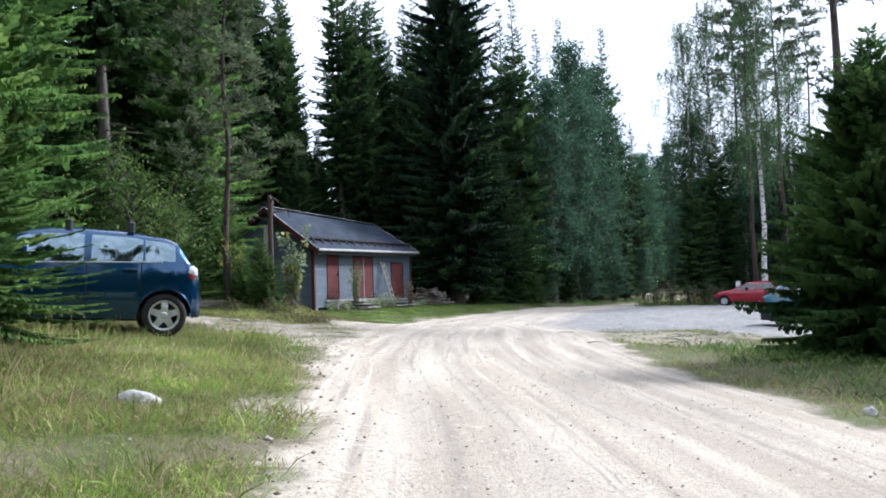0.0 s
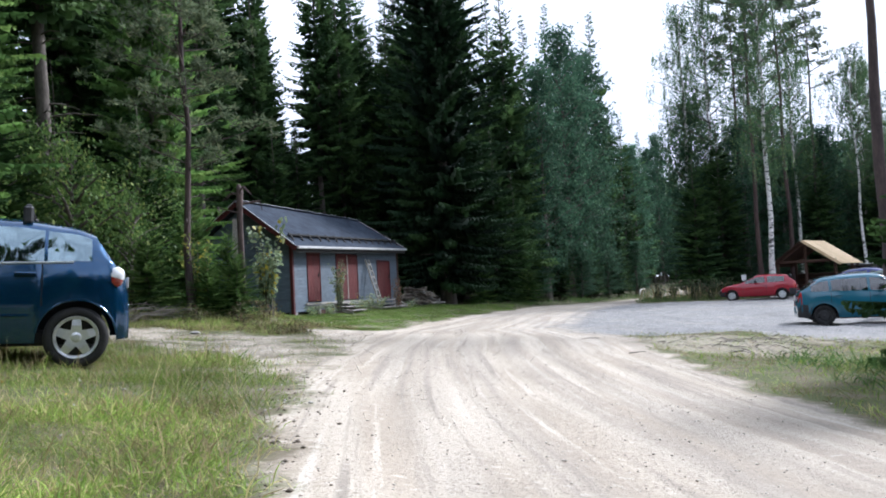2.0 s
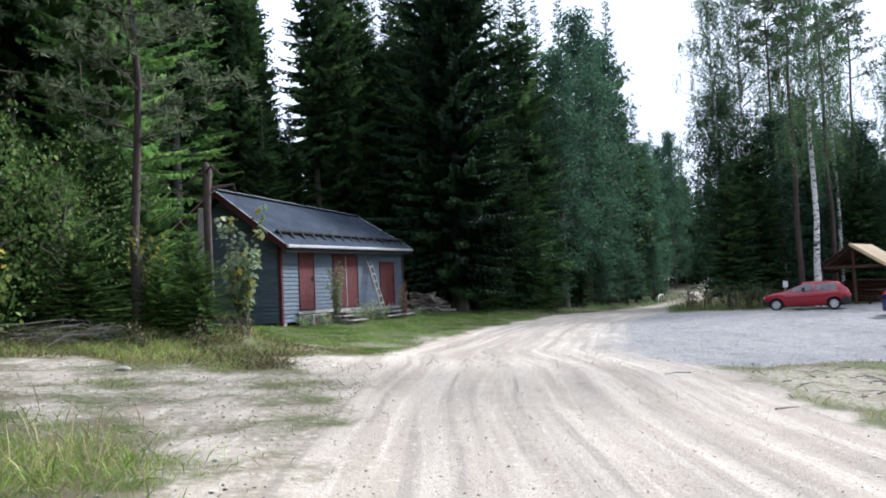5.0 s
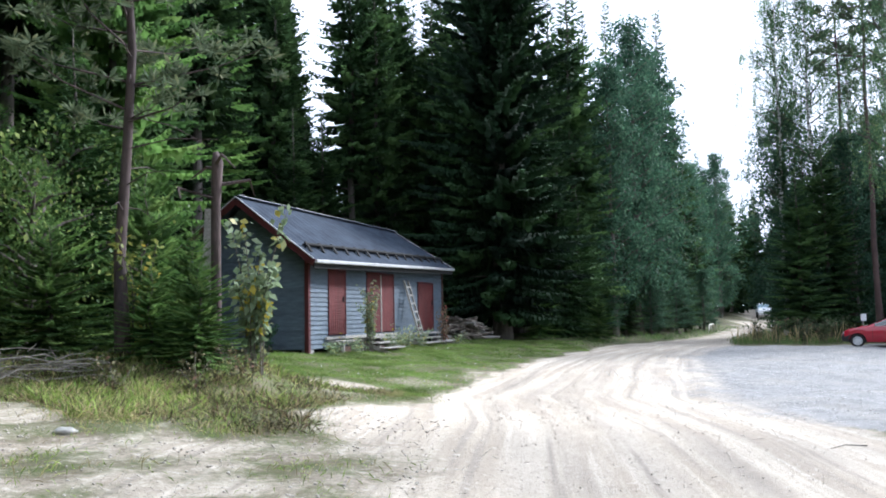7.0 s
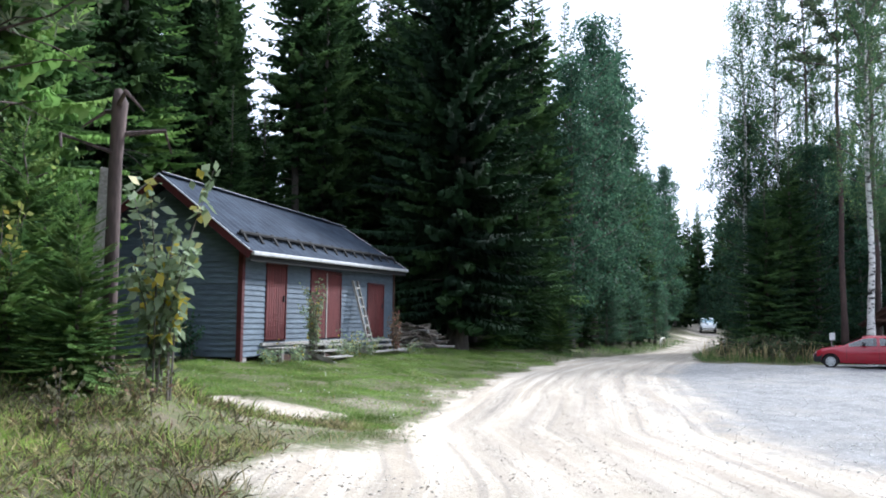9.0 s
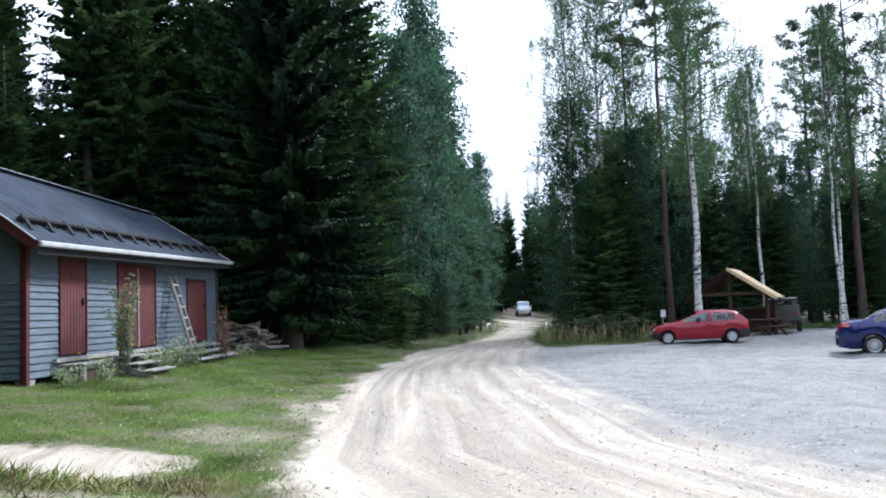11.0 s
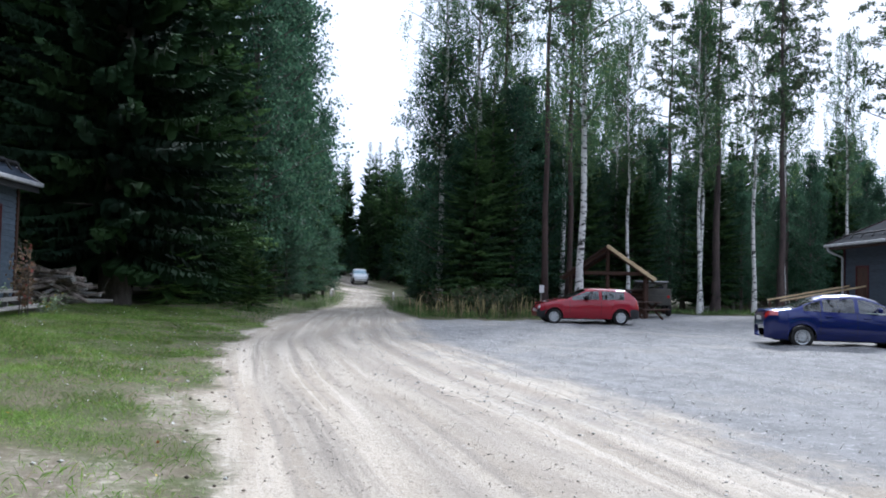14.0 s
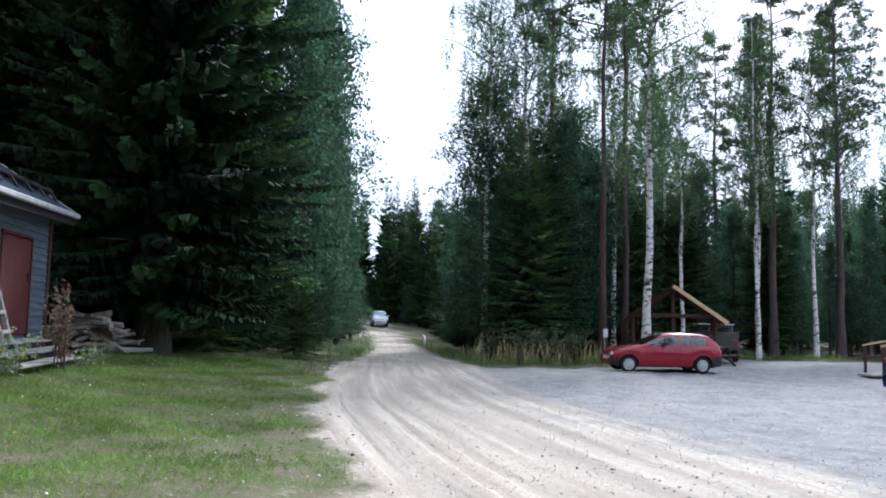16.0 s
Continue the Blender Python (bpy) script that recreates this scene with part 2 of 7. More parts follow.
LAMP_CLEAR = surface("clear_lamp_lens", (0.55, 0.56, 0.58), (0.75, 0.76, 0.78), 10, 0.12, bump=0, coat=1.0)
PLATE = surface("white_plate", (0.6, 0.6, 0.6), (0.75, 0.75, 0.74), 10, 0.4, bump=0)
GLASS = pane_glass("car_window_glass", (0.20, 0.25, 0.26), 1.9, 0.04)
NEAR_GLASS = pane_glass("glossy_car_window_glass", (0.14, 0.19, 0.21), 3.2, 0.22, (0.72, 0.92, 1.0))
HOUSE_GLASS = pane_glass("house_window_glass", (0.35, 0.38, 0.4), 1.8)


# ---- mesh helpers ----
def mesh_of(name, verts, faces, material, smooth=False):
    me = bpy.data.meshes.new(name)
    if isinstance(faces, np.ndarray):
        n, k = faces.shape
        me.vertices.add(len(verts))
        me.vertices.foreach_set("co", np.asarray(verts, dtype=np.float32).ravel())
        me.loops.add(n * k)
        me.loops.foreach_set("vertex_index", faces.astype(np.int32).ravel())
        me.polygons.add(n)
        me.polygons.foreach_set("loop_start", np.arange(0, n * k, k, dtype=np.int32))
        me.update(calc_edges=True)
    else:
        me.from_pydata([tuple(v) for v in verts], [], faces)
        me.update()
    me.materials.append(material)
    if smooth:
        me.polygons.foreach_set("use_smooth", np.ones(len(me.polygons), dtype=bool))
    return me


def part(name, geo, material, parent=None, label="", smooth=False, at=None):
    """One mesh object from a bmesh or from a (verts, faces) pair, under a thing or a part."""
    if isinstance(geo, bpy.types.Mesh):
        me = geo
    elif isinstance(geo, bmesh.types.BMesh):
        me = bpy.data.meshes.new(name)
        geo.to_mesh(me)
        geo.free()
        me.materials.append(material)
        if smooth:
            me.polygons.foreach_set("use_smooth", np.ones(len(me.polygons), dtype=bool))
    else:
        me = mesh_of(name, geo[0], geo[1], material, smooth)
    ob = new(name, me)
    if parent is not None:
        ob.parent = parent
    if at is not None:
        ob.matrix_basis = at
    if label:
        ob["label"] = label
    return ob


def thing(name, at, label, category, group="", kind=""):
    ob = new(name)
    ob.matrix_basis = at
    return tagged(ob, label, category, group, kind)


def box(bm, x0, y0, z0, x1, y1, z1, bevel=0.0, m=None):
    g = bmesh.ops.create_cube(bm, size=1.0)
    vs = g["verts"]
    for v in vs:
        v.co = Vector(((x0 + x1) / 2 + v.co.x * (x1 - x0), (y0 + y1) / 2 + v.co.y * (y1 - y0), (z0 + z1) / 2 + v.co.z * (z1 - z0)))
    if bevel:
        es = list({e for v in vs for e in v.link_edges})
        r = bmesh.ops.bevel(bm, geom=es, offset=bevel, segments=1, affect="EDGES")
        vs = list({v for f in r["faces"] for v in f.verts} | {v for v in vs if v.is_valid})
    if m is not None:
        bmesh.ops.transform(bm, matrix=m, verts=vs)
    return vs


def a_box(x0, y0, z0, x1, y1, z1, bevel=0.006, m=None):
    bm = bmesh.new()
    box(bm, x0, y0, z0, x1, y1, z1, bevel, m)
    return bm


def beam(p, q, w, h, bevel=0.006):
    """A squared bar from p to q."""
    p, q = Vector(p), Vector(q)
    d = q - p
    bm = bmesh.new()
    m = Matrix.Translation(p) @ d.to_track_quat("X", "Z").to_matrix().to_4x4()
    box(bm, 0, -w / 2, -h / 2, d.length, w / 2, h / 2, bevel, m)
    return bm


def tube(points, radii, sides=8, wobble=0.0, seed=0, caps=True):
    """A tapered round bar along a line of points."""
    rng = np.random.default_rng(seed)
    P = [Vector(p) for p in points]
    vs, fs = [], []
    for i, (p, r) in enumerate(zip(P, radii)):
        d = (P[min(i + 1, len(P) - 1)] - P[max(i - 1, 0)]).normalized()
        a = d.cross(Vector((0.31, 0.87, 0.13))).normalized()
        b = d.cross(a)
        for k in range(sides):
            t = 2 * math.pi * k / sides
            q = r * (1 + wobble * rng.uniform(-1, 1))
            vs.append(p + a * (q * math.cos(t)) + b * (q * math.sin(t)))
    for i in range(len(P) - 1):
        for k in range(sides):
            k2 = (k + 1) % sides
            fs.append((i * sides + k, i * sides + k2, (i + 1) * sides + k2, (i + 1) * sides + k))
    if caps:
        fs.append(tuple(reversed(range(sides))))
        fs.append(tuple(range((len(P) - 1) * sides, len(P) * sides)))
    return vs, fs


def joined(*pairs):
    V, F = [], []
    for vs, fs in pairs:
        o = len(V)
        V.extend(vs)
        F.extend(tuple(i + o for i in f) for f in fs)
    return V, F


def lathe(profile, sides=32, axis="y"):
    """A ring of quads round an axis; profile of (radius, offset along the axis)."""
    vs, fs = [], []
    for k in range(sides):
        t = 2 * math.pi * k / sides
        for r, o in profile:
            vs.append((r * math.cos(t), o, r * math.sin(t)) if axis == "y" else (r * math.cos(t), r * math.sin(t), o))
    n = len(profile)
    for k in range(sides):
        k2 = (k + 1) % sides
        for i in range(n - 1):
            fs.append((k * n + i, k2 * n + i, k2 * n + i + 1, k * n + i + 1))
    return vs, fs


# ---- plan of the ground ----
ROAD_L = ([-30, 3, 6, 9, 12, 15, 20, 22, 24.7, 27, 28.5, 31.5, 36, 42, 46, 50, 62, 72, 80, 88, 96, 108, 120, 132, 150], [2.0, 1.5, 1.0, 0.5, 0.1, -0.1, -0.35, -0.4, -0.4, 0.1, 0.45, 0.95, 2.2, 4.4, 5.9, 8.0, 13.6, 17.4, 20.7, 24, 26.6, 31.0, 34.4, 35.6, 30])
ROAD_R = ([-30, 5, 10, 16, 20, 22, 25, 27, 31, 38, 43, 46, 55, 62, 72, 80, 88, 96, 108, 120, 132, 150], [5.4, 5.2, 4.9, 5.0, 5.6, 5.4, 5.0, 5.4, 6.2, 7.7, 9.6, 11, 13.8, 16.6, 20.6, 24.0, 27.4, 30.0, 34.8, 38.6, 40.4, 36])


def smooth(a, b, v):
    t = np.clip((np.asarray(v, dtype=float) - a) / (b - a), 0, 1)
    return t * t * (3 - 2 * t)


def road_l(y):
    return np.interp(y, *ROAD_L)


def road_r(y):
    return np.interp(y, *ROAD_R)


def wob(x, y, s=1.0):
    """Gentle irregularity, about -1 to 1."""
    x, y = np.asarray(x) / s, np.asarray(y) / s
    return (np.sin(1.7 * x + 0.6 * y + 0.3) + np.sin(-0.9 * x + 2.1 * y + 1.9) + 0.6 * np.sin(3.3 * x + 2.7 * y + 4.1) + 0.6 * np.sin(-4.1 * x + 3.1 * y + 0.7)
            + 0.4 * np.sin(7.3 * x - 5.9 * y + 2.2) + 0.4 * np.sin(6.1 * x + 8.7 * y + 5.0)) / 2.6


def ground_z(x, y, fine=False):
    x, y = np.asarray(x, dtype=float), np.asarray(y, dtype=float)
    c = (road_l(y) + road_r(y)) / 2
    d = x - c
    a = np.interp(d, [-40, -12, -8, -5, -3, -1, 1, 2.5, 6, 10, 60], [1.6, 0.95, 0.8, 0.6, 0.38, 0.2, 0.06, -0.06, -0.16, -0.3, -0.3])
    b = np.interp(d, [-40, -12, -8.2, -4.2, -2, 0, 3, 8, 60], [1.2, 0.72, 0.56, 0.27, 0.08, 0.07, -0.04, -0.12, -0.12])
    m = smooth(19, 27, y)
    z = a * (1 - m) + b * m + np.interp(y, [46, 60, 79, 92, 104, 111, 118, 131, 160], [0, -0.2, -0.3, -0.2, 0.2, 0.5, 0.9, 1.5, 2.2]) * smooth(60, 20, np.abs(d))
    z = z - 0.05 * smooth(4, -4, y) + 0.27 * smooth(-2.0, -2.9, x) * smooth(19.4, 21.3, y) * smooth(23.5, 22.0, y)
    z = z - 0.20 * smooth(6.8, 12.5, x) * smooth(36, 27, y) * smooth(60, 30, x)
    w = np.clip((road_r(y) - road_l(y)) / 2, 1.5, 3)
    off = smooth(1.0, 1.5, np.abs(d) / w)
    z = z + off * 0.05 * wob(x, y, 1.3)
    if fine:
        on = 1 - off
        wander = 0.16 * np.sin(y * 0.13 + 0.5) + 0.05 * np.sin(y * 0.37)
        for r, k in ((-1.75, 0.022), (-1.3, 0.012), (-0.85, 0.018), (-0.25, 0.012), (0.45, 0.022), (0.8, 0.012), (1.35, 0.02), (2.0, 0.014)):
            q = (d - r * w / 2.4 - wander * (1 if k > 0.02 else -1)) / 0.17
            z = z - on * k * np.exp(-q * q) + on * 0.4 * k * np.exp(-((np.abs(q) - 1.9) / 0.6) ** 2)
        z = z + 0.008 * wob(x, y, 0.22) + 0.006 * wob(x + 5, y, 0.11)
    return z


def side_track(x, y):
    """Distance in half widths from the middle of the track that leaves to the west."""
    c = np.interp(x, [-40, -20, -6, -3, 0, 2], [30, 24, 18.2, 16.2, 14.5, 14])
    h = np.interp(x, [-40, -6, -3, 0], [1.4, 1.45, 1.7, 3.6])
    return np.where(x < 2.5, np.abs(y - c) / h, 9.0)


LOT = [(2.6, 22.6), (6.2, 21.2), (8.2, 21.8), (9.2, 19.6), (14, 18.5), (30, 18), (60, 20), (60, 48), (38, 50), (33, 52.2), (29, 55.5), (24.5, 53), (20, 50.2), (17, 48.3), (13.5, 47), (11, 46.6), (9.3, 44.5), (4.5, 38), (2.4, 28)]


def inside(x, y, poly):
    x, y = np.asarray(x, dtype=float), np.asarray(y, dtype=float)
    r = np.zeros(x.shape, dtype=bool)
    n = len(poly)
    for i in range(n):
        (x0, y0), (x1, y1) = poly[i], poly[(i + 1) % n]
        if y0 != y1:
            r ^= ((y0 > y) != (y1 > y)) & (x < (x1 - x0) * (y - y0) / (y1 - y0) + x0)
    return r


def zones(x, y):
    """Shares of sand road, grey gravel, grass and forest floor."""
    x, y = np.asarray(x, dtype=float), np.asarray(y, dtype=float)
    e = 0.35 * wob(x, y, 0.9) + 0.2 * wob(x + 3, y - 8, 0.3)
    road = smooth(-0.3, 0.35, np.minimum(x - road_l(y), road_r(y) - x) + e * 0.6)
    side = smooth(1.15, 0.75, side_track(x, y) + e * 0.5) * (0.5 + 0.35 * wob(x, y, 0.5))
    for cx, cy, rx, ry, k in ((-2.6, 24.4, 1.6, 1.35, 0.95), (-1.6, 22.3, 0.7, 0.5, 0.4), (-0.45, 19.7, 0.95, 2.2, 0.9), (-0.9, 26.6, 0.8, 0.7, 0.4), (0.3, 29.0, 0.5, 1.6, 0.45), (1.0, 5.3, 0.5, 0.8, 0.42), (6.6, 18.0, 1.6, 3.6, 0.46), (8.6, 19.3, 1.4, 1.5, 0.4)):
        side = np.maximum(side, k * smooth(1.25, 0.6, np.hypot((x - cx) / rx, (y - cy) / ry) + 0.5 * e))
    road = np.maximum(road, np.clip(side, 0, 1))
    lot = inside(x + 0.5 * e, y + 0.5 * e, LOT).astype(float)
    road = road * (1 - lot * smooth(-3.2, 2.4, x - road_r(y) + 2.4 * e))
    wood_l = np.interp(y, [-30, 8, 14, 18, 24, 30, 46, 52, 60, 90, 150], [-4.5, -6.5, -8, -7, -5.5, -5.5, 0.5, 6.2, 12.0, 23.0, 48])
    wood_r = np.interp(y, [-30, 4, 12, 19, 46, 50, 55, 62, 90, 150], [8, 7.5, 9, 14, 60, 24, 18, 20, 31, 58])
    wood = smooth(-0.6, 0.8, np.maximum(wood_l - x, x - wood_r) + e) * (1 - lot)
    return road, lot, wood


# ---- ground, road and gravel lot, one sheet split by surface ----
def steps_to(lo, hi, fine_lo, fine_hi, d):
    a = list(np.arange(fine_lo, fine_hi, d))
    s, v = d, fine_lo
    while v > lo:
        s *= 1.22
        v -= s
        a.insert(0, v)
    s, v = d, a[-1]
    while v < hi:
        s *= 1.22
        v += s
        a.append(v)
    return np.array(a)


def ground_material():
    m, nt, N, K, b = tree_of("ground_surface")
    ge = N.new("ShaderNodeNewGeometry")

    def noise_tex(scale, detail=6.0, rough=0.6):
        n = N.new("ShaderNodeTexNoise")
        n.inputs["Scale"].default_value, n.inputs["Detail"].default_value, n.inputs["Roughness"].default_value = scale, detail, rough
        K.new(ge.outputs["Position"], n.inputs["Vector"])
        return n

    big, mid, small, grit, tiny = noise_tex(0.35), noise_tex(2.2), noise_tex(14), noise_tex(60, 3.0), noise_tex(28, 2.0)

    def two(a, c, fac):
        x = N.new("ShaderNodeMix")
        x.data_type = "RGBA"
        for s, v in ((6, a), (7, c)):
            if isinstance(v, tuple):
                x.inputs[s].default_value = (*v, 1)
            else:
                K.new(v, x.inputs[s])
        K.new(fac, x.inputs[0])
        return x.outputs[2]

    def band(src, lo, hi):
        r = N.new("ShaderNodeMapRange")
        r.interpolation_type = "SMOOTHSTEP"
        r.inputs[1].default_value, r.inputs[2].default_value = lo, hi
        K.new(src, r.inputs[0])
        return r.outputs[0]

    def edge(name, spread=0.5):
        at = N.new("ShaderNodeAttribute")
        at.attribute_name = name
        ad = N.new("ShaderNodeMath")
        ad.operation = "MULTIPLY_ADD"
        ad.inputs[1].default_value = spread
        K.new(small.outputs["Fac"], ad.inputs[0])
        K.new(at.outputs["Fac"], ad.inputs[2])
        return band(ad.outputs[0], 0.5 * spread + 0.12, 0.5 * spread + 0.88)

    al = N.new("ShaderNodeAttribute")
    al.attribute_name = "along"
    ac = N.new("ShaderNodeAttribute")
    ac.attribute_name = "across"
    cv = N.new("ShaderNodeCombineXYZ")
    K.new(ac.outputs["Fac"], cv.inputs[0])
    K.new(al.outputs["Fac"], cv.inputs[1])
    st = N.new("ShaderNodeTexNoise")
    st.inputs["Scale"].default_value, st.inputs["Detail"].default_value = 2.6, 5.0
    K.new(cv.outputs[0], st.inputs["Vector"])
    ln = N.new("ShaderNodeTexNoise")
    ln.inputs["Scale"].default_value, ln.inputs["Detail"].default_value, ln.inputs["Roughness"].default_value = 6.0, 5.0, 0.6
    cl = N.new("ShaderNodeVectorMath")
    cl.operation = "MULTIPLY"
    cl.inputs[1].default_value = (1.0, 0.3, 1.0)
    K.new(cv.outputs[0], cl.inputs[0])
    K.new(cl.outputs[0], ln.inputs["Vector"])
    sand = two((0.43, 0.365, 0.285), (0.575, 0.505, 0.41), band(st.outputs["Fac"], 0.36, 0.64))
    sand = two(sand, (0.35, 0.305, 0.25), band(ln.outputs["Fac"], 0.52, 0.66))
    sand = two(sand, (0.64, 0.57, 0.475), band(ln.outputs["Fac"], 0.46, 0.32))
    sand = two(sand, (0.22, 0.19, 0.155), band(grit.outputs["Fac"], 0.55, 0.66))
    sand = two(sand, (0.67, 0.60, 0.505), band(small.outputs["Fac"], 0.56, 0.72))
    sand = two(sand, (0.33, 0.285, 0.23), band(tiny.outputs["Fac"], 0.58, 0.70))
    rut = N.new("ShaderNodeAttribute")
    rut.attribute_name = "rut"
    sand = two(sand, (0.29, 0.255, 0.215), rut.outputs["Fac"])
    grey = two((0.20, 0.195, 0.188), (0.30, 0.292, 0.282), band(mid.outputs["Fac"], 0.3, 0.7))
    grey = two(grey, (0.33, 0.31, 0.28), band(big.outputs["Fac"], 0.50, 0.66))
    grey = two(grey, (0.12, 0.12, 0.125), band(grit.outputs["Fac"], 0.54, 0.68))
    grey = two(grey, (0.17, 0.17, 0.18), band(tiny.outputs["Fac"], 0.58, 0.72))
    grey = two(grey, (0.47, 0.465, 0.46), band(small.outputs["Fac"], 0.58, 0.70))
    soil = two((0.16, 0.135, 0.09), (0.10, 0.115, 0.045), band(mid.outputs["Fac"], 0.38, 0.6))
    soil = two(soil, (0.22, 0.20, 0.12), band(small.outputs["Fac"], 0.55, 0.75))
    litter = two((0.045, 0.036, 0.022), (0.075, 0.085, 0.03), band(mid.outputs["Fac"], 0.4, 0.65))
    col = two(soil, litter, edge("wood"))
    col = two(col, grey, edge("lot"))
    col = two(col, sand, edge("road", 0.9))
    hs = N.new("ShaderNodeHueSaturation")
    K.new(band(big.outputs["Fac"], 0.2, 0.8), hs.inputs["Fac"])
    hs.inputs["Value"].default_value = 0.86
    K.new(col, hs.inputs["Color"])
    K.new(hs.outputs[0], b.inputs["Base Color"])
    b.inputs["Roughness"].default_value = 0.95
    b.inputs["Specular IOR Level"].default_value = 0.2
    ad = N.new("ShaderNodeMath")
    ad.operation = "ADD"
    K.new(small.outputs["Fac"], ad.inputs[0])
    K.new(grit.outputs["Fac"], ad.inputs[1])
    bp = N.new("ShaderNodeBump")
    bp.inputs["Strength"].default_value, bp.inputs["Distance"].default_value = 0.5, 0.03
    K.new(ad.outputs[0], bp.inputs["Height"])
    K.new(bp.outputs[0], b.inputs["Normal"])
    return m


def build_ground():
    xs, ys = steps_to(-1500, 1500, -9.0, 26.0, 0.16), steps_to(-1500, 1500, -3.0, 50.0, 0.16)
    X, Y = np.meshgrid(xs, ys)
    Z = ground_z(X, Y, True)
    road, lot, wood = zones(X, Y)
    d = X - (road_l(Y) + road_r(Y)) / 2
    w = np.clip((road_r(Y) - road_l(Y)) / 2, 1.5, 3)
    wander = 0.16 * np.sin(Y * 0.13 + 0.5) + 0.05 * np.sin(Y * 0.37)
    rut = np.zeros(X.shape)
    for r, k, g in ((-1.55, 0.22, 1), (-1.05, 0.2, -1), (-0.5, 0.2, -1), (0.1, 0.22, 1), (0.62, 0.2, 1), (1.1, 0.22, 1), (1.7, 0.26, -1), (2.2, 0.3, 1)):
        q = (d - r * w / 2.4 - wander * g) / k
        rut = np.maximum(rut, np.exp(-q * q))
    rut = np.clip(rut * (0.6 + 0.35 * wob(X, Y * 0.2, 0.8)), 0, 1) * 0.68
    nx = len(xs)
    I = np.arange(X.size).reshape(X.shape)
    Q = np.stack([I[:-1, :-1], I[:-1, 1:], I[1:, 1:], I[1:, :-1]], axis=-1).reshape(-1, 4)
    fr, fl = road.ravel()[Q].mean(1), lot.ravel()[Q].mean(1)
    kind = np.where(fr > 0.5, 1, np.where(fl > 0.5, 2, 0))
    V = np.stack([X.ravel(), Y.ravel(), Z.ravel()], axis=1)
    mat = ground_material()
    for k, name, label, cat in ((0, "ground", "grassy verge and mossy forest floor with bare sandy patches", "ground"), (1, "road", "pale sandy gravel road with tyre tracks", "road"), (2, "gravel_lot", "blue-grey crushed gravel parking area", "parking lot")):
        F = Q[kind == k]
        used, inv = np.unique(F, return_inverse=True)
        me = mesh_of(name, V[used], inv.reshape(F.shape), mat, True)
        for an, arr in (("road", road), ("lot", lot), ("wood", wood), ("rut", rut), ("across", d), ("along", Y * 0.07)):
            at = me.attributes.new(an, "FLOAT", "POINT")
            at.data.foreach_set("value", arr.ravel()[used].astype(np.float32))
        tagged(new(name, me), label, cat, kind="structure")


build_ground()


# ---- trees ----
def kites(P, D, L, W, rng, droop=0.15):
    """Small pointed leaf shapes: base points, directions, lengths, widths."""
    n = len(P)
    D = D / (np.linalg.norm(D, axis=1, keepdims=True) + 1e-9)
    S = np.cross(D, rng.normal(size=(n, 3)))
    S = S / (np.linalg.norm(S, axis=1, keepdims=True) + 1e-9)
    L, W = np.asarray(L)[:, None], np.asarray(W)[:, None]
    mid = P + D * L * 0.45
    tip = P + D * L - np.array([0, 0, 1.0]) * L * droop
    V = np.stack([P, mid + S * W / 2, tip, mid - S * W / 2], axis=1).reshape(-1, 3)
    return V, np.arange(4 * n).reshape(n, 4)


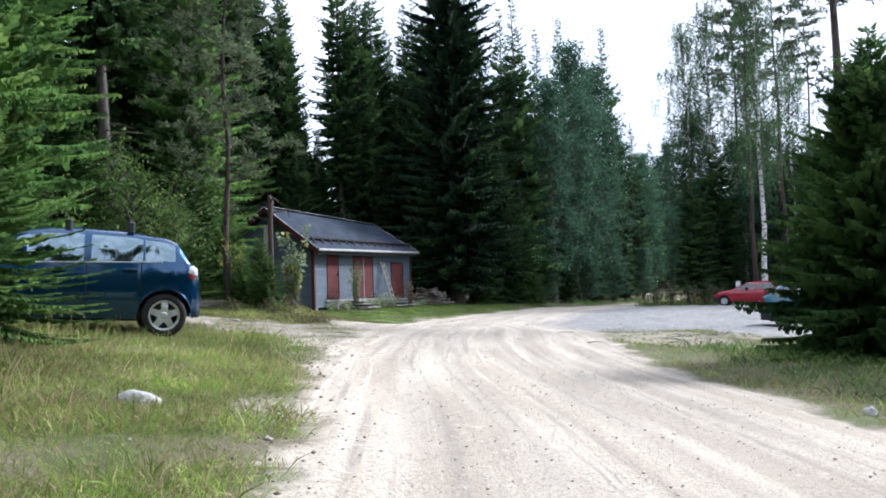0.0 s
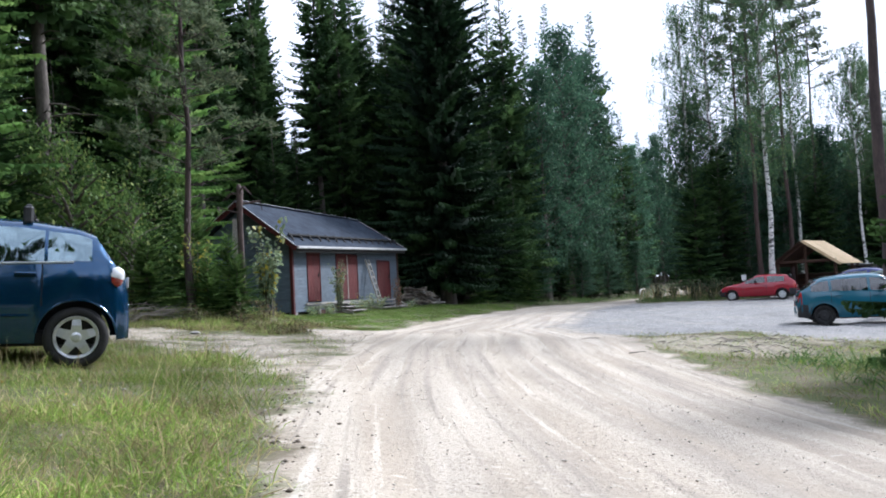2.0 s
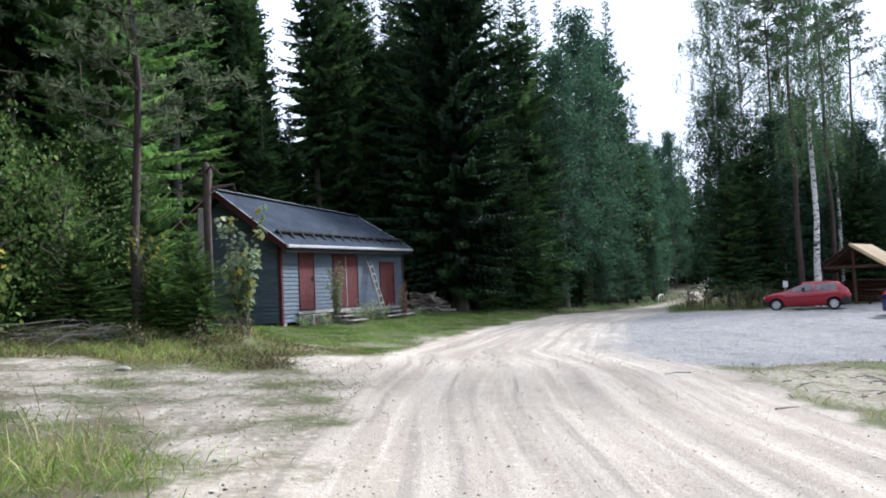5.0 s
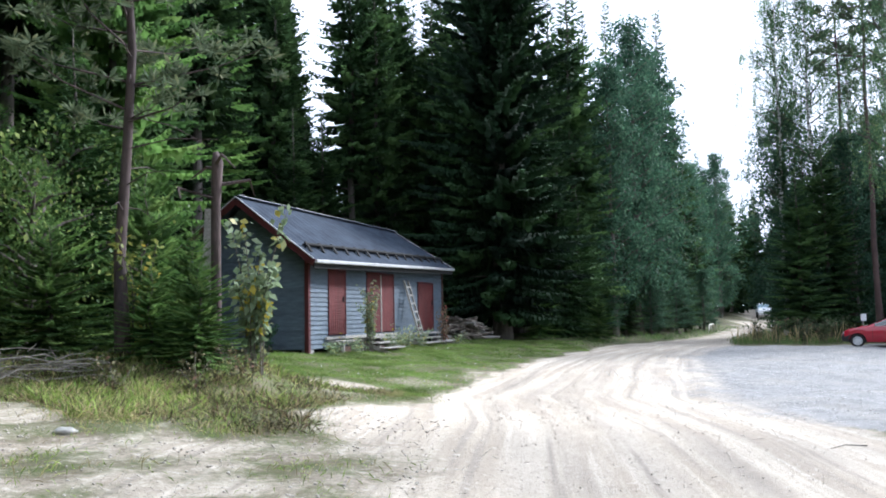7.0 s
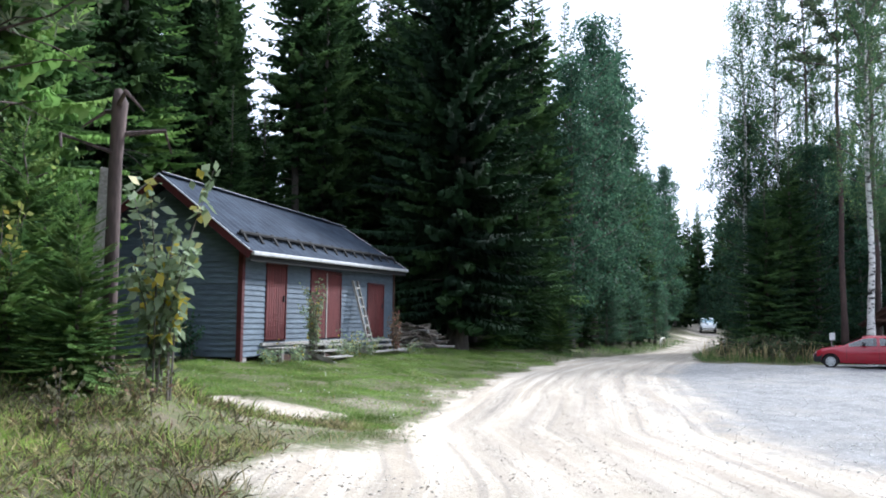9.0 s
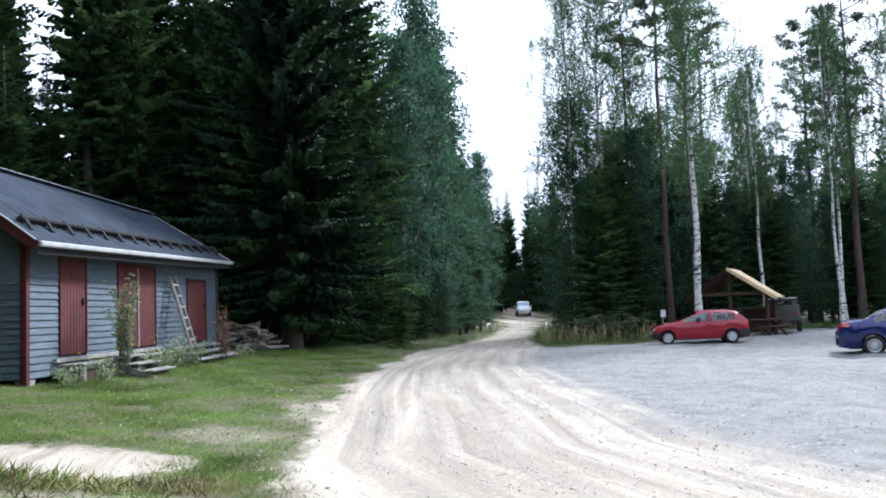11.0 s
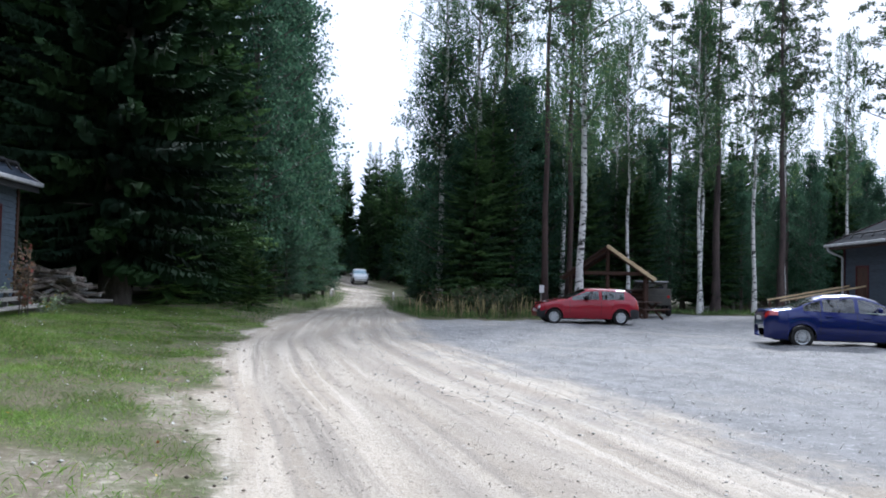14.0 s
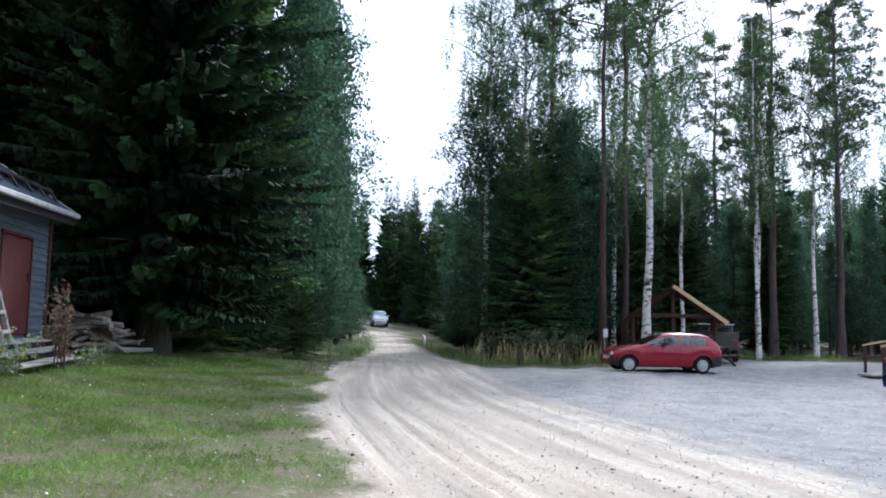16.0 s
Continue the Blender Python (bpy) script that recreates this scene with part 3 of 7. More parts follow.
def spruce_crown(h, r0, base, seed, levels=46, step=0.2, twig=0.45, width=0.36, shape=0.85, hang=0.7, ragged=0.45):
    """Whorls of drooping fronds: each an axis with flat side twigs and a curtain of twigs hanging below it, one island a frond."""
    rng = np.random.default_rng(seed)
    zs = base + (h - base) * (np.linspace(0, 1, levels) ** 0.95) * 0.985
    B = []
    for z in zs:
        f = (z - base) / (h - base)
        nb = max(4, int(round((9 - 4.5 * f) * rng.uniform(0.8, 1.2))))
        R = (r0 * min(1.0, (1 - f) / 0.78) ** shape + 0.10) * rng.uniform(0.80, 1.15)
        if f < 0.10:
            R *= 0.72 + 2.8 * f
        a0 = rng.uniform(0, 6.28)
        for k in range(nb):
            B.append((z + rng.normal() * 0.45 * (h - base) / levels, a0 + 6.283 * k / nb + rng.normal() * 0.3, R * (1.12 - ragged * rng.uniform(0, 1) ** 1.6), f, rng.normal() * 0.14))
    B = np.array(B)
    n = np.maximum(3, np.round(B[:, 2] / step)).astype(int)
    idx = np.repeat(np.arange(len(B)), n + 1)
    first = np.concatenate([[0], np.cumsum(n + 1)[:-1]])
    j = np.arange(len(idx)) - first[idx]
    s = j / n[idx]
    z, az, R, f, bend = B[idx].T
    out = np.stack([np.cos(az), np.sin(az), np.zeros_like(az)], 1)
    side = np.stack([-np.sin(az), np.cos(az), np.zeros_like(az)], 1)
    slope = -0.55 + 1.05 * f
    A = out * (R * s)[:, None] + side * (R * bend * s * s)[:, None]
    A[:, 2] = z + R * (slope * s + 0.24 * s * s)
    sel = np.nonzero(j > 0)[0]
    m = len(sel)
    rise = (slope + 0.48 * s)[sel]
    reach = twig * np.clip(0.30 + 0.95 * (1.05 - s[sel]), 0.3, 1.05) * np.clip(R[sel] / (0.45 * max(r0, 0.3)), 0.45, 1.1)
    V, F, base_v = [A], [], len(A)
    for sg in (-1, 1):
        a = rng.uniform(0.5, 1.15, m)
        D = out[sel] * np.cos(a)[:, None] + side[sel] * (sg * np.sin(a))[:, None]
        D[:, 2] += rise * 0.7 - hang * rng.uniform(0.05, 0.75, m) * (1 - 0.6 * f[sel])
        D /= np.linalg.norm(D, axis=1, keepdims=True)
        L = (reach * rng.uniform(0.7, 1.25, m))[:, None]
        S = np.cross(D, np.array([0, 0, 1.0]) + rng.normal(size=(m, 3)) * 0.35)
        S /= np.linalg.norm(S, axis=1, keepdims=True) + 1e-9
        mid = A[sel] + D * L * 0.5
        W = L * width * rng.uniform(0.8, 1.3, m)[:, None]
        V += [mid + S * W / 2, A[sel] + D * L, mid - S * W / 2]
        F.append(np.stack([sel, base_v + np.arange(m), base_v + m + np.arange(m), base_v + 2 * m + np.arange(m)], 1))
        tip_v = base_v + m + np.arange(m)
        base_v += 3 * m
        drop = np.array([0, 0, -1.0]) + rng.normal(size=(m, 3)) * 0.25
        hl = L * hang * rng.uniform(0.3, 0.9, m)[:, None] * (1 - 0.5 * f[sel])[:, None]
        V += [A[sel] + D * L * 0.85 + drop * hl * 0.6, A[sel] + D * L * 0.4 + drop * hl]
        F.append(np.stack([sel, tip_v, base_v + np.arange(m), base_v + m + np.arange(m)], 1))
        base_v += 2 * m
    down = np.array([0, 0, -1.0]) + out[sel] * 0.25 + rng.normal(size=(m, 3)) * 0.22
    L = (reach * hang * rng.uniform(0.35, 1.0, m) * (1 - 0.55 * f[sel]))[:, None]
    V += [A[sel] * 0.5 + A[sel - 1] * 0.5 + down * L, A[sel - 1] + down * L * 0.45]
    F.append(np.stack([sel - 1, sel, base_v + np.arange(m), base_v + m + np.arange(m)], 1))
    return np.concatenate(V), np.concatenate(F)


def trunk_geo(h, r, seed, lean=0.0, sides=10, limbs=0, limb_z=(0.1, 0.4), limb_len=1.2, top=0.1):
    rng = np.random.default_rng(seed)
    n = 9
    pts = [(lean * h * (i / n) ** 1.4 + 0.06 * math.sin(1.9 * i + seed), 0.05 * math.sin(1.3 * i + 2 * seed), h * i / n) for i in range(n + 1)]
    rad = [r * (1.35 if i == 0 else 1.0) * (1 - (1 - top) * i / n) for i in range(n + 1)]
    out = [tube([(pts[0][0], pts[0][1], -0.3)] + pts, [rad[0] * 1.15] + rad, sides, 0.06, seed)]
    for k in range(limbs):
        z = h * rng.uniform(*limb_z)
        a, ln = rng.uniform(0, 6.28), limb_len * rng.uniform(0.5, 1.2)
        i = min(n - 1, int(z / h * n))
        b = Vector(pts[i]).lerp(Vector(pts[i + 1]), z / h * n - i)
        e = b + Vector((math.cos(a) * ln, math.sin(a) * ln, ln * rng.uniform(-0.35, 0.1)))
        out.append(tube([b, b.lerp(e, 0.5) + Vector((0, 0, 0.08)), e], [r * 0.14, r * 0.09, r * 0.03], 4, caps=False))
    return joined(*out)


def pine_crown(h, seed, base=0.55, r0=2.6, clumps=70, per=46, tuft=0.26, spread=1.0, limb=0.045):
    """Limbs that bear flat plates of needle tufts towards their ends."""
    rng = np.random.default_rng(seed)
    f = (np.arange(clumps) + rng.uniform(0, 1, clumps)) / clumps
    z = h * (base + (1 - base) * f ** 0.85)
    R = r0 * np.sqrt(np.clip(1 - f ** 2.4, 0.05, 1)) * rng.uniform(0.4, 1.1, clumps)
    az = np.arange(clumps) * 2.4 + rng.normal(size=clumps) * 0.5
    C = np.stack([R * np.cos(az), R * np.sin(az), z + 0.10 * R], 1)
    root = np.stack([np.zeros(clumps), np.zeros(clumps), z - 0.25 * R], 1)
    k = max(3, per // 26)
    ti = np.repeat(np.arange(clumps), k)
    s = rng.uniform(0.45, 1.05, len(ti))[:, None]
    T = root[ti] + (C - root)[ti] * s + rng.normal(size=(len(ti), 3)) * (np.array([0.34, 0.34, 0.10]) * spread * (0.45 + 0.3 * R[ti])[:, None])
    ni = np.repeat(np.arange(len(T)), 26)
    D = rng.normal(size=(len(ni), 3)) * np.array([1, 1, 0.6]) + np.array([0, 0, 0.35])
    D /= np.linalg.norm(D, axis=1, keepdims=True)
    L = rng.uniform(0.7, 1.2, len(ni)) * tuft
    g = kites(T[ni] + D * (0.25 * tuft) * rng.uniform(0, 1.6, len(ni))[:, None], D, L, L * 0.26, rng, 0.0)
    limbs = [tube([tuple(a), tuple(a + (c - a) * 0.6 + np.array([0, 0, -0.1])), tuple(c)], [limb, limb * 0.65, limb * 0.2], 4, caps=False) for a, c in zip(root, C)]
    return g, joined(*limbs)


def leaf_crown(h, seed, base=0.25, r0=2.4, limbs=34, per=190, leaf=0.13, hang=0.9, shape=1.0, wide=0.75, gap=0.55, nsub=7, loose=0.26, strands=0):
    """Broad-leaved crown: limbs from the trunk with hanging sprays of leaves in loose clusters."""
    rng = np.random.default_rng(seed)
    f = (np.arange(limbs) + rng.uniform(0, 1, limbs)) / limbs
    z0 = h * (base + (0.97 - base) * f)
    prof = np.sin(np.clip(0.18 + 0.82 * f, 0, 1) * math.pi) ** 0.7 * shape + 0.12
    R = r0 * prof * rng.uniform(0.6, 1.2, limbs)
    az = np.arange(limbs) * 2.4 + rng.normal(size=limbs) * 0.4
    out = np.stack([np.cos(az), np.sin(az), np.zeros(limbs)], 1)
    tip = out * R[:, None] + np.stack([np.zeros(limbs), np.zeros(limbs), z0 + 0.45 * R], 1)
    root = np.stack([np.zeros(limbs), np.zeros(limbs), z0 - 0.15 * R], 1)
    s = rng.uniform(0.3, 1.0, (limbs, nsub))
    C = root[:, None] + (tip - root)[:, None] * s[..., None] + rng.normal(size=(limbs, nsub, 3)) * (gap * np.array([1, 1, 0.6])) * (0.4 + 0.25 * R)[:, None, None]
    C = C.reshape(-1, 3)
    k = max(1, per // nsub)
    idx = np.repeat(np.arange(len(C)), k)
    o = rng.normal(size=(len(idx), 3)) * np.array([1.0, 1.0, 0.75]) * loose
    if strands:
        pick = idx * strands + rng.integers(0, strands, len(idx))
        top = rng.normal(size=(len(C) * strands, 3)) * np.array([1.0, 1.0, 0.5]) * loose * 1.3
        lean = rng.normal(size=(len(C) * strands, 2)) * 0.14
        fall = hang * rng.uniform(0.35, 1.0, len(C) * strands)[pick] * rng.uniform(0, 1, len(idx))
        o = top[pick] + rng.normal(size=(len(idx), 3)) * 0.05
        o[:, :2] += lean[pick] * fall[:, None]
        o[:, 2] -= fall
    else:
        o[:, 2] -= rng.uniform(0, hang, len(idx)) * rng.uniform(0, 1, len(idx))
    D = rng.normal(size=(len(idx), 3)) + np.array([0, 0, -0.7])
    L = leaf * rng.uniform(0.7, 1.3, len(idx))
    g = kites(C[idx] + o, D, L, L * wide, rng, 0.1)
    limb = [tube([tuple(a), tuple(a + (b - a) * 0.5 + np.array([0, 0, 0.1])), tuple(b)], [0.05, 0.032, 0.01], 4, caps=False) for a, b in zip(root, tip)]
    return g, joined(*limb)


def tree(name, x, y, label, category, trunk, trunk_mat, crowns, sx=1.0, sz=1.0, rz=0.0, group="", z=None):
    z = float(ground_z(x, y)) if z is None else z
    t = thing(name, Matrix.Translation((x, y, z)) @ pose(0, 0, 0, 0, 0, rz) @ Matrix.Diagonal((sx, sx, sz, 1)), label, category, group)
    part("trunk", trunk, trunk_mat, t, smooth=True)
    for cn_, geo, mt in crowns:
        ob = part(cn_, geo, mt, t)
        if cn_ == "branch":
            tagged(ob, kind="stuff")
    return t


def put(src, x, y, sx, sz, rz, label=""):
    c = copy_thing(src, Matrix.Identity(4))
    c.matrix_basis = Matrix.Translation((x, y, float(ground_z(x, y)))) @ pose(0, 0, 0, 0, 0, rz) @ Matrix.Diagonal((sx, sx, sz, 1))
    if label:
        c["label"] = label
    return c


WOOD_G = "trees of the surrounding wood"
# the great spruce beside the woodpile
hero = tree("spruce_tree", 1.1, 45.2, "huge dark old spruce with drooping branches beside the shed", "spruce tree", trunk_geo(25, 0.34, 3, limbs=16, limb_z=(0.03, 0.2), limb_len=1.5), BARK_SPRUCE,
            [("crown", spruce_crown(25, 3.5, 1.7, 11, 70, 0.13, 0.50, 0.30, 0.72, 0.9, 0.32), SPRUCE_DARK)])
# models that the wood repeats
spA = tree("spruce_tree", -10.7, 46.5, "tall dark spruce with a bare lower trunk", "spruce tree", trunk_geo(22, 0.22, 5, limbs=26, limb_z=(0.08, 0.42), limb_len=1.3), BARK_SPRUCE, [("crown", spruce_crown(22, 2.0, 8.0, 21, 40, 0.18, 0.45, 0.34, 0.75), SPRUCE)], group=WOOD_G)
spB = tree("spruce_tree", -10.5, 41.0, "dense dark spruce in the wood behind the shed", "spruce tree", trunk_geo(21, 0.2, 6, limbs=14, limb_z=(0.04, 0.2)), BARK_SPRUCE, [("crown", spruce_crown(21, 2.6, 1.6, 22, 52, 0.18, 0.48, 0.34, 0.85), SPRUCE_MID)], group=WOOD_G)
spD = tree("spruce_tree", -13.0, 40.0, "dense dark spruce deep behind the shed", "spruce tree", trunk_geo(21, 0.2, 19, limbs=14, limb_z=(0.04, 0.2)), BARK_SPRUCE, [("crown", spruce_crown(21, 2.5, 1.6, 26, 48, 0.23, 0.55, 0.36, 0.85), SPRUCE)], group=WOOD_G)
spN = tree("spruce_tree", -6.9, 14.4, "tall green spruce with long drooping lower branches at the wood's edge", "spruce tree", trunk_geo(17, 0.15, 16, limbs=18, limb_z=(0.04, 0.25), limb_len=1.2), BARK_SPRUCE, [("crown", spruce_crown(17, 2.2, 0.7, 25, 58, 0.10, 0.30, 0.26, 0.85, 0.9), SPRUCE_MID)], group=WOOD_G)
spC = tree("spruce_tree", 3.9, 49.2, "young bright green spruce at the edge of the wood", "spruce tree", trunk_geo(10, 0.11, 7, limbs=8, limb_z=(0.02, 0.1), limb_len=0.8), BARK_SPRUCE, [("crown", spruce_crown(10, 2.0, 0.3, 23, 44, 0.12, 0.32, 0.3, 0.95, 0.5), SPRUCE_LIGHT)], group=WOOD_G)
spF = tree("spruce_tree", -16.0, 62.0, "slender spruce deep in the wood", "spruce tree", trunk_geo(21, 0.18, 8, sides=6), BARK_SPRUCE, [("crown", spruce_crown(21, 2.2, 2.0, 24, 34, 0.38, 0.65, 0.42, 0.85), SPRUCE)], group=WOOD_G)
_g, _l = leaf_crown(20, 31, 0.08, 2.5, 64, 240, 0.17, 0.35, 1.0, 0.8, 0.30, 4, 0.36)
asp = tree("aspen_tree", 9.7, 60.5, "tall aspen with dense blue-green leaves beside the road", "aspen tree", joined(trunk_geo(19.5, 0.2, 9, sides=8), _l), BARK_SPRUCE, [("crown", _g, ASPEN)], group=WOOD_G)
_g, _l = leaf_crown(21, 32, 0.36, 1.85, 38, 680, 0.08, 2.0, 0.9, 0.75, 0.34, 3, 0.25, 6)
bir = tree("birch_tree", 19.3, 48.5, "tall birch with a white black-marked trunk beside the red car", "birch tree", trunk_geo(20.5, 0.17, 10, 0.012, 10), BARK_BIRCH, [("crown", _g, BIRCH), ("branch", _l, BARK_SPRUCE)], group=WOOD_G)
_g, _l = leaf_crown(17, 33, 0.42, 1.4, 24, 540, 0.08, 1.4, 0.9, 0.75, 0.34, 3, 0.25, 5)
bi2 = tree("birch_tree", 28.3, 56.2, "slim birch with a white trunk and sparse leaves", "birch tree", trunk_geo(16.5, 0.12, 12, -0.012, 8), BARK_BIRCH, [("crown", _g, BIRCH), ("branch", _l, BARK_SPRUCE)], group=WOOD_G)
_g, _l = pine_crown(22, 41, 0.50, 2.7, 26, 240, 0.30, 1.0)
pin = tree("pine_tree", 34.9, 56.2, "tall dark pine with an open crown behind the lot", "pine tree", joined(trunk_geo(21.5, 0.24, 13, 0.006, 10), _l), BARK_PINE, [("crown", _g, PINE)], group=WOOD_G)
_g, _l = pine_crown(23, 42, 0.62, 2.3, 22, 220, 0.30, 1.0)
pin2 = tree("pine_tree", 19.9, 52.0, "pine with a reddish bare trunk and high crown", "pine tree", joined(trunk_geo(22.5, 0.16, 14, 0.004, 10), _l), BARK_PINE_RED, [("crown", _g, PINE)], group=WOOD_G)

rnd = random.Random(4)
PLACED = [(-6.9, 14.4), (1.1, 45.2), (-10.7, 46.5), (-10.5, 41.0), (3.9, 49.2), (9.7, 60.5), (19.3, 48.5), (28.3, 56.2), (34.9, 56.2), (19.9, 52.0)]


def more(src, spots, group_label=""):
    for x, y, sx, sz in spots:
        put(src, x, y, sx, sz, rnd.uniform(0, 360), group_label)
        PLACED.append((x, y))


more(spA, [(-4.4, 53.0, 1.0, 1.0), (-6.0, 49.3, 0.95, 1.02), (-1.8, 56, 1, 0.98), (-12.0, 54, 1.05, 0.95), (-8.4, 22.5, 0.95, 1.0), (-11.5, 30, 1, 1), (-9.0, 36.5, 0.9, 0.95), (-13, 46, 1, 1.05)])
more(spN, [(-7.4, 27.2, 0.95, 1.1), (-9.8, 20.0, 1.0, 1.15), (-9.4, 16.2, 1.05, 1.2), (-6.2, 8.8, 0.9, 1.0), (-8.2, 5.8, 1.0, 1.1), (-9.2, 10.6, 1.0, 1.2), (-11.8, 13.5, 1.1, 1.25)])
more(spD, [(5.2, 54.5, 1.0, 1.0), (2.0, 51.5, 1.0, 1.08)])
more(spB, [(-12.5, 25.0, 1.0, 1.0), (-14, 18, 1.1, 1.1), (-12.8, 36, 1, 1), (-15.5, 31, 1.05, 1)])
for _k, _y in enumerate((45.5, 49.0, 52.5, 56.0, 60.0, 64.0)):
    _x = -8 - 0.207 * (_y - 50)
    more(spD, [(_x - 1.95 - 0.015 * (_y - 45), _y + 0.8, 0.9, 0.98 + 0.02 * _k), (_x + 2.2 + 0.015 * (_y - 45), _y + 4.4, 0.9, 1.0 + 0.02 * _k)])
    more(spD, [(_x + 0.4 * (-1) ** _k, _y, 0.66, 0.48 + 0.03 * _k)], "low dark spruce in a gap of the wood")
more(spD, [(-7.4, 43.2, 0.6, 0.45), (-3.6, 57.4, 0.9, 0.9), (-2.2, 53.0, 0.9, 0.95), (-5.8, 55.6, 0.9, 0.85), (-10.2, 37.4, 0.8, 0.8), (-0.4, 50.6, 0.9, 0.95), (-8.8, 30.6, 0.8, 0.75), (0.2, 54.6, 0.9, 1.0)])
more(spC, [(5.2, 52.4, 0.9, 0.8), (-6.6, 24.0, 0.75, 0.6), (-7.6, 18.4, 0.8, 0.62), (-9.4, 25.0, 0.8, 0.75)])
more(spD, [(16.2, 52.0, 0.7, 0.42), (19.0, 58.2, 0.8, 0.55), (18.6, 54.6, 0.8, 0.55), (22.5, 58, 0.9, 0.6), (26, 57.5, 0.8, 0.5), (30.5, 58.5, 0.8, 0.5), (36, 57.5, 0.8, 0.5)])
more(asp, [(17.3, 55.2, 0.6, 0.42), (20.6, 55.8, 0.75, 0.58), (23.8, 59.6, 0.85, 0.68), (18.0, 58.8, 0.85, 0.70), (27.8, 60.2, 0.8, 0.6), (31.5, 61.0, 0.75, 0.48), (36.5, 60.5, 0.7, 0.45)])
# low growth to the ground along the far road
more(asp, [(6.6, 55.0, 0.5, 0.2), (10.4, 60.6, 0.5, 0.2), (13.4, 67.0, 0.5, 0.22), (17.6, 76.0, 0.5, 0.25), (19.2, 62.5, 0.5, 0.25), (24.0, 73.0, 0.5, 0.26)], "low leafy aspen growth at the road's edge")
more(spD, [(4.6, 52.2, 0.5, 0.24), (8.4, 57.8, 0.5, 0.28), (11.4, 63.8, 0.5, 0.30), (15.0, 71.2, 0.5, 0.3), (18.6, 81.2, 0.5, 0.34), (21.8, 67.8, 0.5, 0.3), (27.4, 80.5, 0.5, 0.34), (30.9, 89.0, 0.5, 0.34), (20.2, 64.8, 0.45, 0.26)], "low dark spruce at the road's edge")
more(asp, [(12.9, 70.5, 1.1, 1.05), (11.2, 64.8, 0.95, 0.92), (7.6, 56.4, 0.8, 0.8), (24.5, 66, 0.8, 0.7), (25.5, 60, 0.7, 0.58), (23.6, 57.2, 0.6, 0.5), (29.5, 60.5, 0.6, 0.45)])
more(bir, [(17.6, 58.0, 1.05, 1.0), (18.9, 56.4, 1.0, 1.05), (24.5, 57.0, 0.9, 0.9), (38, 60, 1, 0.9), (33, 64, 1, 0.85)])
more(bir, [(22.4, 59.2, 1.1, 0.9)], "tall birch with drooping leafy branches behind the lot")
more(bi2, [(32.4, 55.0, 1.0, 1.1), (33.3, 55.8, 1.0, 1.15), (35.8, 54.2, 1.1, 1.1), (41, 56.5, 1, 1.1), (30.5, 60, 1.1, 1.0), (45, 55, 1, 1.1)])
more(pin, [(43.5, 58.5, 1.0, 1.05), (40.0, 55.8, 0.95, 1.0), (47.0, 53.0, 1.0, 1.05), (37.5, 63, 0.9, 0.95)])
more(pin2, [(22.6, 53.8, 1.0, 1.05), (21.0, 57.5, 1.0, 1.0), (26.5, 58.5, 0.95, 1.0)])


more(spF, [(14.4, 74.0, 1.1, 1.2), (10.6, 75.5, 1.1, 1.26), (8.0, 70.0, 1.05, 1.12)])


# trees round the far bend
more(spD, [(41.2, 114.0, 0.8, 0.7), (42.4, 119.5, 0.9, 0.85), (43.2, 125.0, 0.9, 0.8), (44.6, 131.0, 1.0, 0.95), (42.0, 137.5, 0.9, 0.9), (38.6, 141.0, 0.9, 0.95), (34.6, 142.5, 0.9, 0.9), (45.8, 138.0, 1.0, 1.0), (40.4, 109.0, 0.8, 0.6)])
more(asp, [(41.0, 122.5, 0.6, 0.3), (42.6, 129.0, 0.6, 0.3), (40.2, 116.5, 0.5, 0.25), (41.5, 133.5, 0.6, 0.3), (37.0, 139.0, 0.6, 0.3)], "low leafy aspen growth at the road's edge")


def scatter(src_list, poly, n, gap, smin, smax, label=""):
    xs_, ys_ = [p[0] for p in poly], [p[1] for p in poly]
    made = tries = 0
    while made < n and tries < n * 60:
        tries += 1
        x, y = rnd.uniform(min(xs_), max(xs_)), rnd.uniform(min(ys_), max(ys_))
        if not bool(inside(np.array([x]), np.array([y]), poly)[0]):
            continue
        if any((x - a) ** 2 + (y - b) ** 2 < gap * gap for a, b in PLACED):
            continue
        if y > 38 and abs(x + 8 + 0.207 * (y - 50)) < 2.4:
            continue
        PLACED.append((x, y))
        s = rnd.uniform(smin, smax)
        put(rnd.choice(src_list), x, y, s * rnd.uniform(0.9, 1.1), s, rnd.uniform(0, 360), label)
        made += 1


scatter([spB, spF, spB], [(-22, 8), (-9, 12), (-8, 24), (-11, 32), (-24, 32)], 20, 2.6, 0.85, 1.08)
scatter([spD, spF, spD], [(-11, 32), (-9, 44), (-2, 52), (6, 60), (-4, 72), (-26, 70), (-24, 32)], 46, 2.6, 0.85, 1.08)
scatter([spF, spF, asp, spD], [(6.5, 60), (12.4, 70), (18.6, 84), (24, 98), (34, 122), (20, 130), (0, 80)], 52, 2.6, 0.8, 1.0)
scatter([spF, asp, spD, spF], [(21, 61), (26, 61), (45, 64), (60, 80), (60, 130), (45, 118), (36, 98), (31, 86), (24, 68)], 62, 2.8, 0.55, 0.75)
scatter([spF, asp, spD], [(29, 60), (48, 58), (75, 45), (90, 70), (60, 80), (40, 70)], 66, 2.6, 0.52, 0.72)
scatter([spF, asp, spD], [(24, 113), (33, 118), (34, 140), (15, 140)], 20, 2.4, 0.75, 0.95)
scatter([spF, asp, spD], [(42, 112), (58, 106), (70, 135), (44, 150), (30, 152), (40, 138)], 44, 2.4, 0.75, 1.0)
